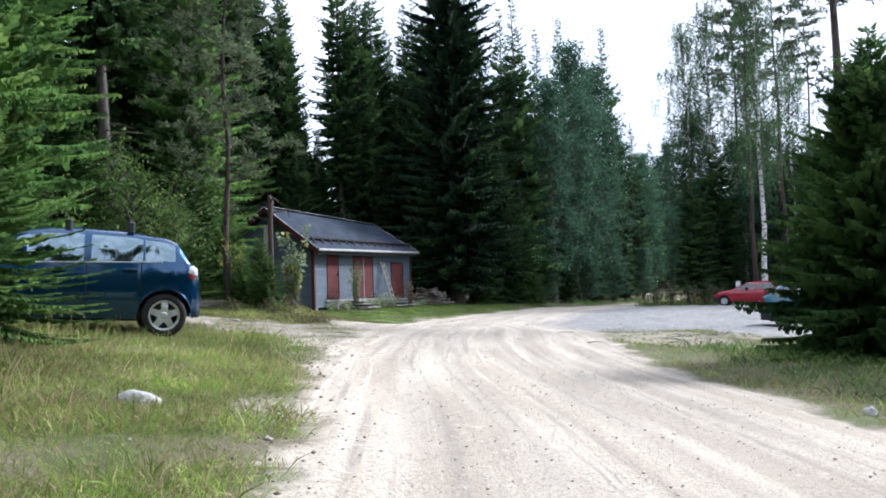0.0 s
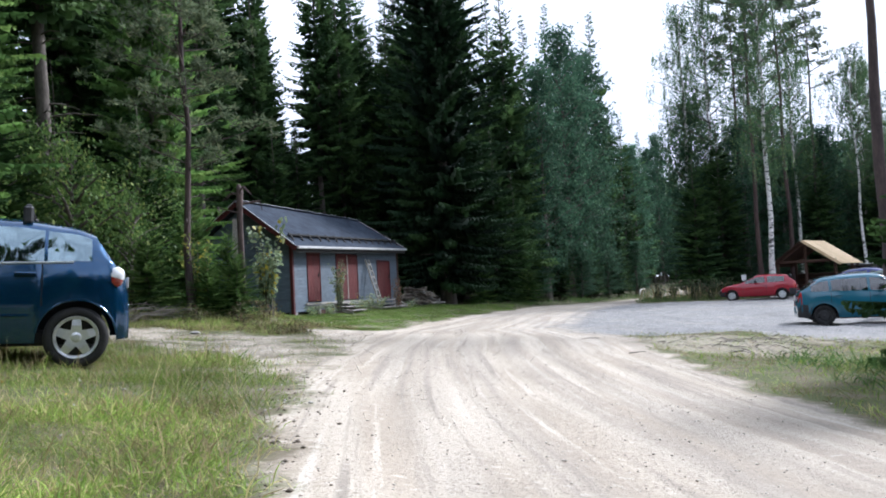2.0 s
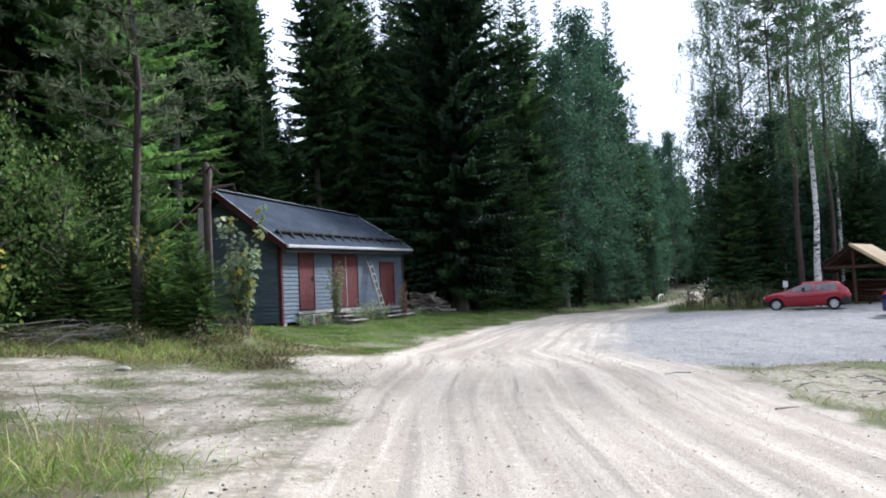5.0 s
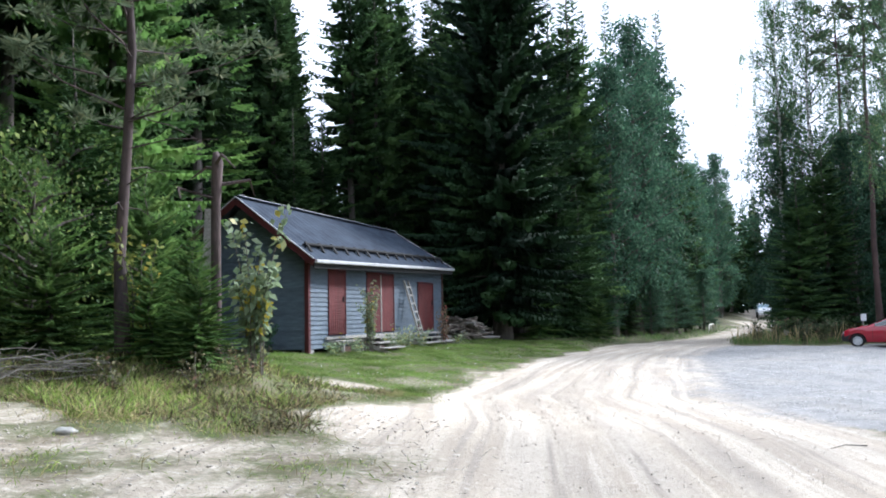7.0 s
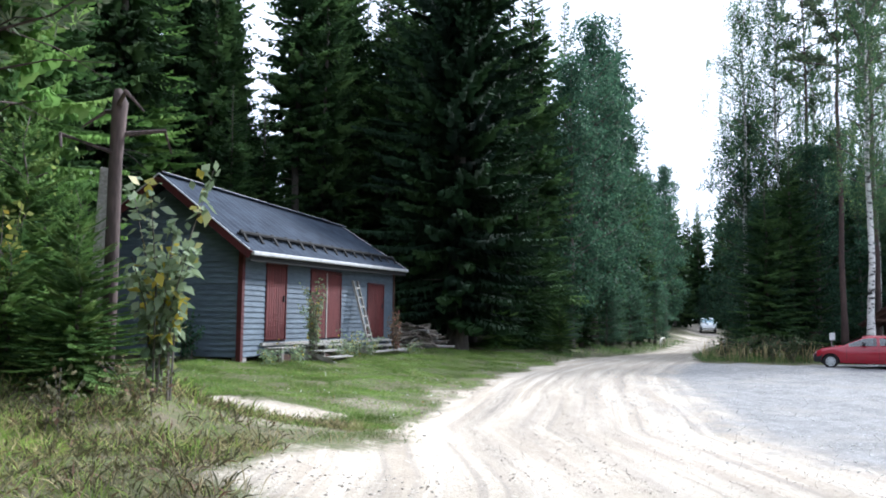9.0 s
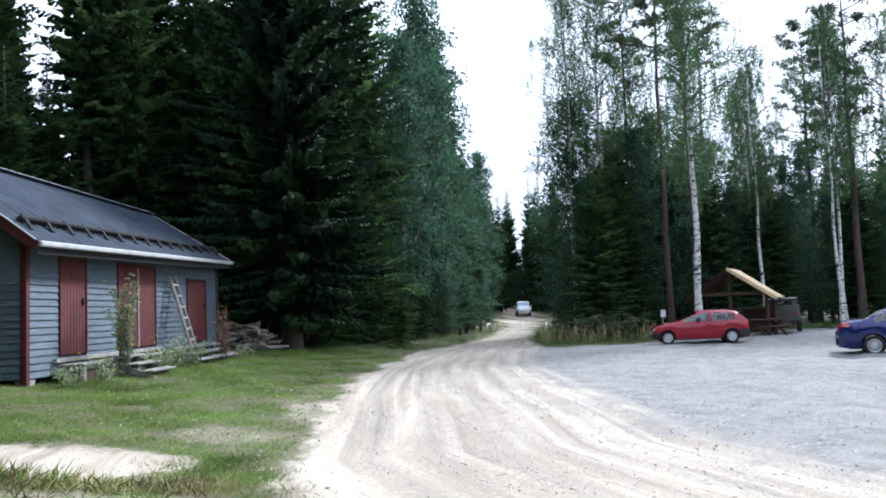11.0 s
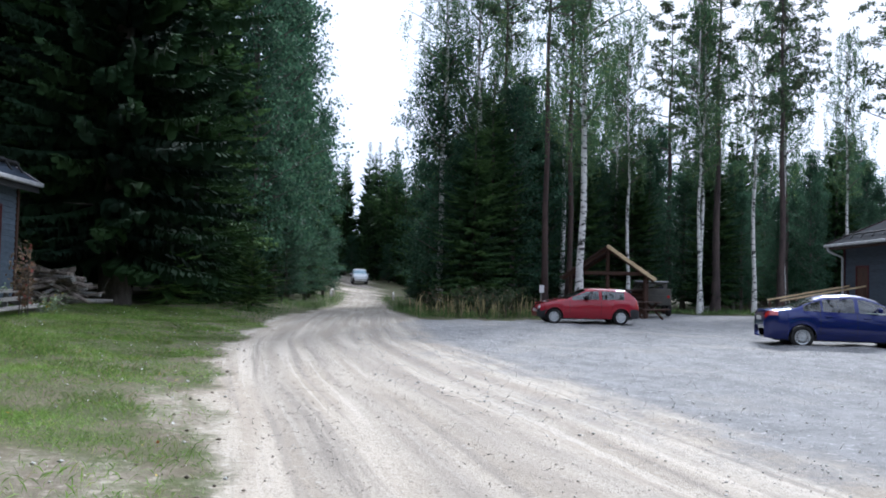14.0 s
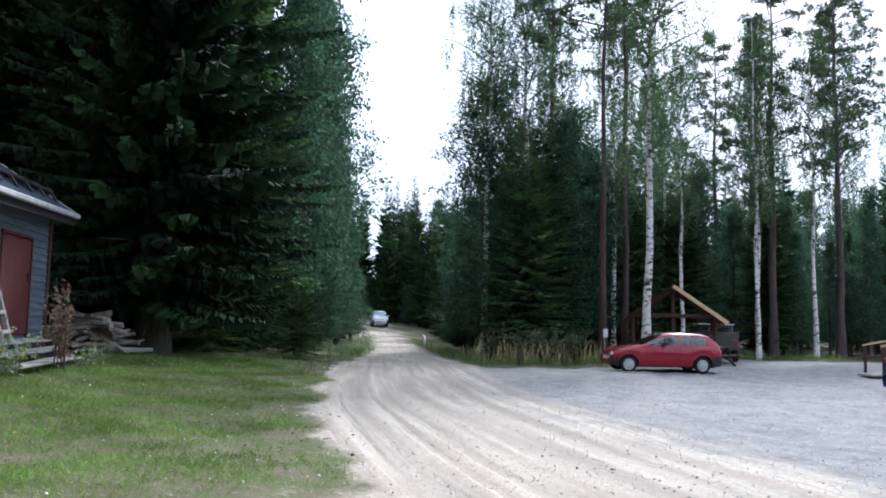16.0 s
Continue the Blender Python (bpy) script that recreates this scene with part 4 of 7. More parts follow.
scatter([asp], [(23, 57), (31, 57), (48, 55), (62, 48), (66, 54), (48, 62), (26, 62)], 36, 2.0, 0.36, 0.55, "young broad-leaved tree with bright green leaves behind the lot")
# unseen trees behind the start, set where the car windows mirror them
more(spF, [(-2.5, -13, 1.0, 0.8), (6.5, -9.5, 1.0, 0.85), (11, -11, 1.1, 0.9), (-7.5, -10, 1.1, 0.95), (15, -6, 1.1, 0.9), (-11, -5, 1.1, 1.0), (0.5, -17, 1.2, 1.1), (9, -16, 1.1, 1.05)])
more(spB, [(3.0, -7.0, 0.75, 1.35), (7.0, -6.5, 0.7, 1.2), (-5.4, -4.5, 0.9, 1.15)])
# the far wood, past what could be counted
def far_wood():
    rng = np.random.default_rng(77)
    V, F, o = [], [], 0
    spots = []
    for _ in range(560):
        a, r = rng.uniform(0, 6.283), rng.uniform(75, 190)
        x, y = 10 + r * math.sin(a), 40 + r * math.cos(a)
        lane = road_l(min(y, 150)) - 5 < x < road_r(min(y, 150)) + 5
        if lane and y < 104:
            continue
        spots.append((x, y))
    # unseen wood round the start, added to close off the reflections
    tries = rng.uniform((-40, -46), (46, 14), (900, 2))
    near = [(x, y) for x, y in tries if (y < -24 or x < -16 or x > 17) and math.hypot(x - 2, y) > 17][:130]
    for x, y in spots + near:
        h = rng.uniform(10, 15) if y > 15 or math.hypot(x, y) > 70 else rng.uniform(15, 20)
        v, f = spruce_crown(h, rng.uniform(1.6, 2.3), 1.0, int(rng.integers(1e6)), 16, 0.8, 1.0, 0.5, 0.85)
        V.append(v + np.array([x, y, float(ground_z(x, y))]))
        F.append(f + o)
        o += len(v)
    me = mesh_of("far_wood", np.concatenate(V), np.concatenate(F), SPRUCE)
    tagged(new("far_wood", me), "dark conifer forest closing the clearing all round", "forest", kind="stuff")


far_wood()


# ---- shed ----
SHED = Matrix.Translation((-4.32, 32.05, 0.57)) @ pose(0, 0, 0, 0, 0, -16.9 + 90)   # x along the front, y towards the back, z up
S_L, S_D, S_H = 10.42, 4.0, 2.55
DOORS = [(1.17, 2.14, 0.46, 2.30), (3.66, 5.67, 0.46, 2.30), (7.92, 9.35, 0.42, 2.13)]


def build_shed():
    shed = thing("shed", SHED, "grey-blue boarded shed with red doors and a dark sheet roof", "shed")
    zr = 4.31
    part("wall_core", a_box(0.03, 0.03, 0.1, S_L - 0.03, S_D - 0.03, S_H + 0.1, 0), BOARD, shed)
    for x in (0.03, S_L - 0.09):
        bm = bmesh.new()
        a = [bm.verts.new(c) for c in ((x, 0.03, S_H + 0.1), (x, S_D - 0.03, S_H + 0.1), (x, S_D / 2, zr - 0.17))]
        b = [bm.verts.new(v.co + Vector((0.06, 0, 0))) for v in a]
        bm.faces.new(a), bm.faces.new(b[::-1])
        for i in range(3):
            bm.faces.new((a[i], b[i], b[(i + 1) % 3], a[(i + 1) % 3]))
        part("gable_core", bm, BOARD, shed)
    # lap boards of the front, split round the doors, and of the near gable
    pitch = 0.128
    for i in range(int((S_H + 0.1) / pitch)):
        z = 0.12 + i * pitch
        segs, x = [], 0.06
        for a, b, z0, z1 in DOORS:
            if z0 - 0.1 < z < z1 + 0.02:
                segs.append((x, a - 0.06))
                x = b + 0.06
        segs.append((x, S_L - 0.06))
        for a, b in segs:
            vs = [(a, 0.03, z), (b, 0.03, z), (b, -0.022, z), (a, -0.022, z), (a, 0.03, z + pitch + 0.01), (b, 0.03, z + pitch + 0.01), (b, 0.006, z + pitch + 0.01), (a, 0.006, z + pitch + 0.01)]
            part("board", (vs, [(0, 1, 2, 3), (4, 7, 6, 5), (3, 2, 6, 7), (0, 3, 7, 4), (1, 5, 6, 2), (0, 4, 5, 1)]), BOARD, shed)
    for i in range(int((zr - 0.35) / pitch)):
        z = 0.12 + i * pitch
        half = S_D / 2 - 0.04 if z < S_H else (S_D / 2 - 0.04) * max(0.02, (zr - 0.17 - z - pitch) / (zr - 0.17 - S_H))
        a, b = S_D / 2 - half, S_D / 2 + half
        for x0, sg in ((0.03, -1), (S_L - 0.03, 1)):
            x1, x2 = x0 + sg * 0.052, x0 + sg * 0.024
            vs = [(x0, a, z), (x0, b, z), (x1, b, z), (x1, a, z), (x0, a, z + pitch + 0.01), (x0, b, z + pitch + 0.01), (x2, b, z + pitch + 0.01), (x2, a, z + pitch + 0.01)]
            part("board", (vs, [(0, 1, 2, 3), (4, 7, 6, 5), (3, 2, 6, 7), (0, 3, 7, 4), (1, 5, 6, 2), (0, 4, 5, 1)]), BOARD, shed)
    for x, y in ((-0.045, -0.045), (S_L - 0.075, -0.045), (-0.045, S_D - 0.075)):
        part("corner_board", a_box(x, y, 0.02, x + 0.12, y + 0.12, S_H + 0.05), RED_PAINT if x < 1 else BROWN_WOOD, shed, "dark red corner board" if x < 1 else "black-brown corner board")
    # doors
    for n, (a, b, z0, z1) in enumerate(DOORS):
        door = part("door", a_box(a, -0.005, z0, b, 0.05, z1), DOOR_RED, shed, "red wooden door")
        w = (b - a) / max(1, round((b - a) / 0.12))
        for k in range(round((b - a) / w)):
            part("plank", a_box(a + k * w + 0.004, -0.022, z0 + 0.02, a + (k + 1) * w - 0.004, -0.006, z1 - 0.02, 0.003), DOOR_RED, door)
        for p, q in (((a - 0.05, z0), (a, z1 + 0.06)), ((b, z0), (b + 0.05, z1 + 0.06))):
            part("door_frame", a_box(p[0], -0.045, p[1], q[0], 0.02, q[1]), RED_PAINT, door)
        part("door_frame", a_box(a, -0.045, z1, b, 0.02, z1 + 0.06), RED_PAINT, door)
        if n == 1:
            part("cover_strip", a_box((a + b) / 2 - 0.03, -0.045, z0, (a + b) / 2 + 0.03, -0.023, z1), GREY_WOOD, door, "pale worn cover strip")
        else:
            part("handle", a_box(b - 0.14, -0.06, z0 + 0.95, b - 0.11, -0.023, z0 + 1.1, 0.004), BLACK_METAL, door)
    part("sill_board", a_box(0.9, -0.09, 0.34, 6.1, -0.024, 0.42), GREY_WOOD, shed, "weathered grey sill board")
    deck = thing("landing", SHED, "narrow weathered plank landing along the shed's front", "landing")
    for k in range(3):
        part("plank", a_box(0.95 + 0.05 * k, -0.235 - 0.14 * k, 0.27, 6.12 - 0.08 * k, -0.1 - 0.14 * k, 0.305), GREY_WOOD, deck)
    # added dark panel: takes the place of the shade below the landing
    part("skirt_board", a_box(1.0, -0.42, -0.3, 6.0, -0.40, 0.14, 0.003), BROWN_WOOD, deck, "dark panel standing in for the shade under the landing")
    for k in range(5):
        part("post", a_box(1.1 + 1.2 * k, -0.5, -0.4, 1.2 + 1.2 * k, -0.425, 0.269), GREY_WOOD, deck)
        part("joist", a_box(1.1 + 1.2 * k, -0.395, 0.17, 1.2 + 1.2 * k, -0.1, 0.268), GREY_WOOD, deck)
    for k in range(6):
        part("foundation_post", a_box(0.1 + k * 1.95, 0.0, -0.45, 0.32 + k * 1.95, 0.25, 0.1), CONCRETE, shed)
    # near-black block stands in for the shade beneath the raised floor
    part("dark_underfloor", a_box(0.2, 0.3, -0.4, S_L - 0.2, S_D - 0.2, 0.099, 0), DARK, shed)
    # roof: two slabs with ridged sheets; the eave climbs a little towards the far end
    o1, o2, th = 0.38, 0.42, 0.05
    e0, e1 = 2.50, 2.78
    for sg, nm in ((0, "roof"), (1, "roof")):
        def at(u, v, dz):
            x = -o1 + u * (S_L + o1 + 0.14)
            ez = (e0 + (e1 - e0) * u) if sg == 0 else 2.6
            y0, y1 = (-o2, S_D / 2) if sg == 0 else (S_D + o2, S_D / 2)
            return (x, y0 + (y1 - y0) * v, ez + (zr - ez) * v + dz)
        vs, fs = [], []
        nx_ = 68
        for i in range(nx_ + 1):
            r = 0.018 if i % 2 else 0.0
            for v in (0.0, 1.0):
                vs += [at(i / nx_, v, r), at(i / nx_, v, -th)]
        for i in range(nx_):
            a = i * 4
            fs += [(a, a + 4, a + 6, a + 2), (a + 1, a + 3, a + 7, a + 5), (a, a + 1, a + 5, a + 4), (a + 2, a + 6, a + 7, a + 3)]
        fs += [(0, 2, 3, 1), (nx_ * 4, nx_ * 4 + 1, nx_ * 4 + 3, nx_ * 4 + 2)]
        part(nm, (vs, fs), ROOFING, shed, "dark blue-grey sheet roof")
        for u in (0.0, 1.0):
            p, q = Vector(at(u, 0, -0.10)), Vector(at(u, 1, -0.10))
            dx = -0.018 if u == 0 else 0.018
            part("barge_board", beam(p + Vector((dx, 0, 0)), q + Vector((dx, 0, 0)), 0.028, 0.19), RED_PAINT, shed, "dark red barge board")
            part("verge_strip", beam(p + Vector((dx * 2, 0, 0.11)), q + Vector((dx * 2, 0, 0.11)), 0.05, 0.025), WHITE_METAL, shed)
        part("rafter_soffit", beam(at(0.02, 0.12, -0.13), at(0.98, 0.12, -0.13), 0.3, 0.04), BROWN_WOOD, shed)
        if sg == 0:
            part("gutter", beam(Vector(at(0, 0, -0.06)) + Vector((0, -0.05, 0)), Vector(at(1, 0, -0.06)) + Vector((0, -0.05, 0)), 0.09, 0.10, 0.02), WHITE_METAL, shed, "white rain gutter")
            part("fascia", beam(Vector(at(0, 0, -0.16)) + Vector((0, 0.02, 0)), Vector(at(1, 0, -0.16)) + Vector((0, 0.02, 0)), 0.03, 0.16), DARK, shed)
            guard = part("snow_guard", tube([at(0.02, 0.17, 0.13), at(0.98, 0.17, 0.13)], [0.04, 0.04], 6), DARK, shed, "black tubular snow guard")
            part("rail", tube([at(0.02, 0.19, 0.07), at(0.98, 0.19, 0.07)], [0.035, 0.035], 6), DARK, guard)
            for k in range(15):
                u = 0.03 + 0.94 * k / 14
                part("bracket", beam(at(u, 0.11, 0.02), at(u, 0.185, 0.17), 0.11, 0.035), DARK, guard)
    part("ridge_cap", beam((-o1, S_D / 2, zr + 0.03), (S_L + 0.14, S_D / 2, zr + 0.03), 0.22, 0.03), ROOFING, shed)
    part("ridge_strip", beam((-o1, S_D / 2 - 0.08, zr + 0.05), (S_L + 0.14, S_D / 2 - 0.08, zr + 0.05), 0.05, 0.012, 0.002), WHITE_METAL, shed, "pale metal ridge edge")
    return shed


build_shed()


def wood_steps(x0, x1, y0, n, label):
    """Broad open steps of grey planks, against the shed's front."""
    st = thing("steps", SHED @ Matrix.Translation((x0, y0, 0)), label, "wooden steps", "steps before the shed's doors")
    w = x1 - x0
    for k in range(n):
        z, y = 0.36 - 0.15 * k, -0.30 * k
        for j in range(2):
            part("tread", a_box(0, y - 0.13 - 0.14 * j, z - 0.035, w, y - 0.005 - 0.14 * j, z, 0.006, pose(0, 0, 0, 0, 0.6 * (j - 0.5), 0.5 * (k - 1))), GREY_WOOD, st)
    for x in (0.12, w - 0.18):
        part("stringer", beam((x, -0.02, 0.22), (x, -0.3 * n, 0.30 - 0.15 * n), 0.05, 0.12), GREY_WOOD, st)
    for x in (0.12, w - 0.18):
        part("post", a_box(x - 0.04, -0.12, -0.35, x + 0.04, -0.04, 0.33), GREY_WOOD, st)
    return st


wood_steps(2.3, 3.6, -0.45, 3, "short grey plank steps overgrown with weeds")
wood_steps(6.2, 9.6, -0.1, 3, "wide weathered plank steps before the shed's last door")

ladder = thing("ladder", SHED @ Matrix.Translation((6.42, -0.62, 0.36)), "old grey wooden ladder leaning on the shed wall", "ladder")
for x in (0.0, 0.36):
    part("rail", beam((x, 0, 0), (x + 0.06, 0.55, 1.82), 0.05, 0.07), GREY_WOOD, ladder)
for k in range(6):
    f = 0.10 + 0.155 * k
    part("rung", beam((0.06 * f - 0.03, 0.55 * f - 0.02, 1.82 * f), (0.39 + 0.06 * f, 0.55 * f - 0.02, 1.82 * f), 0.04, 0.06), GREY_WOOD, ladder)

BARK_LOG = surface("log_bark", (0.10, 0.078, 0.062), (0.40, 0.345, 0.29), 5, 0.95, stretch=(1, 1, 1), fine=24, bump=0.6)
pile = thing("woodpile", Matrix.Translation((-0.25, 43.6, float(ground_z(-0.25, 43.6)))), "messy heap of grey unsplit logs and poles beside the shed", "woodpile")
LOG_END = surface("pale_sawn_wood", (0.50, 0.44, 0.37), (0.72, 0.66, 0.58), 14, 0.9, bump=0.2)
_r = random.Random(8)
for k in range(84):
    f = k / 84
    z = 0.05 + 0.80 * f ** 1.1
    room = 1.0 - 0.8 * f
    x, y = _r.uniform(-0.8, 0.8) * room - 0.30 * f, _r.uniform(-0.75, 0.75) * room
    a, ln = _r.gauss(-0.45, 0.85), _r.uniform(0.6, 1.5)
    tip = _r.uniform(-0.30, 0.16) if f > 0.12 else 0.0
    dx, dy = ln / 2 * math.cos(a), ln / 2 * math.sin(a)
    r = _r.uniform(0.026, 0.062)
    log = part("log", tube([(x - dx, y - dy, z - tip), (x, y, z + 0.02), (x + dx, y + dy, z + tip)], [r, r * 0.95, r * 0.85], 7, 0.08, k), BARK_LOG if _r.random() < 0.75 else GREY_WOOD, pile)
    d = Vector((dx, dy, tip)).normalized()
    e = Vector((x - dx, y - dy, z - tip))
    part("sawn_end", tube([e - d * 0.004, e + d * 0.01], [r * 0.93, r * 0.93], 7), LOG_END, log, "pale sawn end")


# ---- cars ----
def wheel_parts(r, rw, style, rim_mat):
    """Meshes of one wheel about its own centre, outer face towards -y."""
    rr = r * (0.70 if style == "alloy" else 0.66)
    tyre = mesh_of("tyre", *lathe([(rr, -rw / 2 + 0.02), (rr + 0.01, -rw / 2), (r - 0.035, -rw / 2), (r - 0.008, -rw / 2 + 0.02), (r, -rw / 2 + 0.05), (r, rw / 2 - 0.05), (r - 0.03, rw / 2), (rr, rw / 2), (rr, -rw / 2 + 0.02)], 36), TYRE, True)
    ring = lathe([(rr, -rw / 2 + 0.005), (rr - 0.006, -rw / 2 - 0.004), (rr - 0.028, -rw / 2 + 0.004), (rr - 0.035, rw / 2 - 0.02)], 36)
    hub = lathe([(0.0, -rw / 2 - 0.008), (0.03, -rw / 2 - 0.008), (0.055, -rw / 2 + 0.004), (0.065, -rw / 2 + 0.04)], 20)
    pieces = [ring, hub]
    n = 5 if style == "alloy" else (16 if style == "many" else 7)
    w0, w1 = (0.052, 0.036) if style == "alloy" else ((0.017, 0.014) if style == "many" else (0.05, 0.042))
    for k in range(n):
        t = 2 * math.pi * k / n + 0.3
        c, s = math.cos(t), math.sin(t)
        vs = []
        for rad, hw, yo in ((0.04, w0, -rw / 2 + 0.002), (rr * 0.55, (w0 + w1) / 2, -rw / 2 - 0.004), (rr - 0.01, w1, -rw / 2 + 0.012)):
            for sgn in (-1, 1):
                vs.append((c * rad - s * hw * sgn, yo, s * rad + c * hw * sgn))
                vs.append((c * rad - s * hw * sgn, yo + 0.03, s * rad + c * hw * sgn))
        fs = []
        for i in (0, 4):
            fs += [(i, i + 4, i + 6, i + 2), (i, i + 1, i + 5, i + 4), (i + 2, i + 6, i + 7, i + 3)]
        pieces.append((vs, fs))
    rim = mesh_of("rim", *joined(*pieces), rim_mat, False)
    disc = mesh_of("wheel", *lathe([(0.0, 0.0), (rr - 0.02, 0.0), (rr - 0.02, 0.02), (0, 0.02)], 24), BLACK_METAL, False)
    return disc, tyre, rim


def car(name, at, label, p, paint, group="parked cars"):
    """A car lofted from its side profile, plan and belt line. x forward, y left, origin on the ground under its middle."""
    c = thing(name, at, label, "car", group)
    L, W, wr = p["length"], p["width"], p["wheel"]
    xr, xf = p["axles"]
    hl = L / 2
    tx, tz = zip(*p["top"])
    bx, bz = zip(*p["belt"])
    arch = wr + 0.065
    base = set(np.round(np.arange(-hl + 0.16, hl - 0.16, 0.055), 4))
    for e in (0.0, 0.02, 0.05, 0.1):
        base |= {-hl + e, hl - e}
    for ax in (xr, xf):
        base |= {ax - arch, ax + arch, ax - arch * 0.98, ax + arch * 0.98}
    for s in p["seams"]:
        base = {b for b in base if abs(b - s - 0.006) > 0.025} | {s, s + 0.012}
    for a, b, *_ in p["windows"]:
        base |= {a, b}
    base |= {p["screen"][0], p["screen"][1], p["rear"][0], p["rear"][1]}
    st = sorted(base)
    st = [v for i, v in enumerate(st) if i == 0 or v - st[i - 1] > 0.004]
    rings = []

    def half_width(x):
        e = min(1.0, max(0.0, hl - abs(x)) / 0.55)
        return W / 2 * (0.74 + 0.26 * math.sqrt(max(0.0, 1 - (1 - e) ** 2.2)))

    for x in st:
        zt, zl = float(np.interp(x, tx, tz)), float(np.interp(x, bx, bz))
        zl = min(zl, zt - 0.03)
        hw = half_width(x)
        zb = p["sill"] + 0.03 * (1 - min(1, (hl - abs(x)) / 0.3))
        for ax in (xr, xf):
            q = arch * arch - (x - ax) ** 2
            if q > 0:
                zb = max(zb, wr + math.sqrt(q))
        zb = min(zb, zl - 0.08)
        g = zt - zl
        k = min(1.0, g / 0.42)
        hr = (hw - 0.10) * (1 - k) + p["roof"] * hw * k
        ze = zt - 0.10 * k * 0.6 - 0.018
        ze = max(ze, zl + 0.3 * g)
        hb = hw - 0.065
        by_arch = min(abs(x - ax) for ax in (xr, xf)) < arch
        tuck = 0.004 if by_arch else 0.07
        half = [(hw - tuck, zb), (hw - 0.2 * tuck, zb + 0.22 * (zl - zb)), (hw, zb + 0.52 * (zl - zb)), (hw - 0.012, zb + 0.84 * (zl - zb)), (hb, zl)]
        for t in (0.05, 0.32, 0.62, 0.90, 1.0):
            half.append((hb + (hr - hb) * t ** 1.5, zl + (ze - zl) * t))
        half += [(hr * 0.80, ze + (zt - ze) * 0.62), (hr * 0.42, ze + (zt - ze) * 0.94), (0.0, zt)]
        rings.append([(x, y, z) for y, z in half])
    n = len(rings[0])
    V, F = [], {}
    for r in rings:
        V += r + [(x, -y, z) for x, y, z in r[:-1]]
    m = 2 * n - 1

    def vid(i, j, side):
        return i * m + j if side == 0 or j == n - 1 else i * m + n + j

    for i in range(len(st) - 1):
        xm = (st[i] + st[i + 1]) / 2
        narrow = any(abs(xm - s - 0.006) < 0.005 for s in p["seams"])
        g = float(np.interp(xm, tx, tz)) - float(np.interp(xm, bx, bz))
        for j in range(n - 1):
            zm = sum(V[vid(i + di, j + dj, 0)][2] for di in (0, 1) for dj in (0, 1)) / 4
            for side in (0, 1):
                key = "body"
                if j in (5, 6, 7) and g > 0.10:
                    for wi, (a, b) in enumerate(p["windows"]):
                        if a < xm < b:
                            key = ("window", wi, side)
                if j >= 9:
                    if p["screen"][0] < xm < p["screen"][1]:
                        key = ("screen", 0, 0)
                    elif p["rear"][0] < xm < p["rear"][1]:
                        key = ("rear", 0, 0)
                if narrow and 0 < j < 5:
                    key = ("seam", round(10 * xm), side)
                if j == 0 and p["skirt"] and key == "body":
                    key = ("trim", 0, side)
                if p["bumper"] and (xm > hl - 0.42 or xm < -hl + 0.42) and zm < p["bumper"] and j < 3:
                    key = ("trim", 1 if xm > 0 else -1, side)
                if xm < -hl + p["tail"][2] and p["tail"][0] < zm < p["tail"][1] and j < 10:
                    key = ("tail", 0, side) if zm < p.get("clear_from", 9) else ("reverse", 0, side)
                if xm > hl - p["lamp"][2] and p["lamp"][0] < zm < p["lamp"][1] and j < 10:
                    key = ("lamp", 0, side)
                f = [vid(i, j, side), vid(i + 1, j, side), vid(i + 1, j + 1, side), vid(i, j + 1, side)]
                F.setdefault(key, []).append(tuple(f if side else reversed(f)))
    for i in (0, len(st) - 1):
        ring = [vid(i, j, 0) for j in range(n)] + [vid(i, j, 1) for j in range(n - 2, -1, -1)]
        F["body"].append(tuple(ring if i == 0 else reversed(ring)))
    names = {"body": ("body", paint, ""), "trim": ("bumper_trim", PLASTIC, "black plastic trim"), "seam": ("door_gap", DARK, ""), "window": ("side_window", GLASS, ""), "screen": ("windscreen", GLASS, ""), "rear": ("rear_window", GLASS, ""),
             "tail": ("tail_lamp", p.get("tail_mat", LAMP_RED), "red tail lamp"), "reverse": ("reversing_lamp", LAMP_CLEAR, "clear lamp above the red one"), "lamp": ("headlamp", LAMP_CLEAR, "clear headlamp")}
    for key, faces in F.items():
        nm, mt, lb = names[key if isinstance(key, str) else key[0]]
        if mt is GLASS:
            mt = p.get("glass", GLASS)
        used = sorted({i for f in faces for i in f})
        ix = {v: k for k, v in enumerate(used)}
        o = part(nm, ([V[v] for v in used], [tuple(ix[i] for i in f) for f in faces]), mt, c, lb, smooth=True)
        if "window" in nm or nm == "windscreen":
            o.visible_shadow = False
    part("underbody", a_box(-hl + 0.25, -W / 2 + 0.1, p["sill"] - 0.03, hl - 0.25, W / 2 - 0.1, p["sill"] + 0.12, 0.03), DARK, c)
    part("wheel_well", a_box(-hl + 0.25, -W / 2 + 0.26, p["sill"] + 0.1, hl - 0.25, W / 2 - 0.26, 0.66, 0.03), DARK, c)
    for sx in (p["screen"][0] - 0.75, p["screen"][0] - 1.6):
        for sy in (-0.37, 0.37):
            seat = part("seat", a_box(sx - 0.02, sy - 0.25, 0.5, sx + 0.42, sy + 0.25, 0.72, 0.05), SEAT_CLOTH, c)
            part("backrest", a_box(sx - 0.14, sy - 0.24, 0.68, sx + 0.0, sy + 0.24, min(1.12, p["belt"][0][1] + 0.22), 0.05), SEAT_CLOTH, seat)
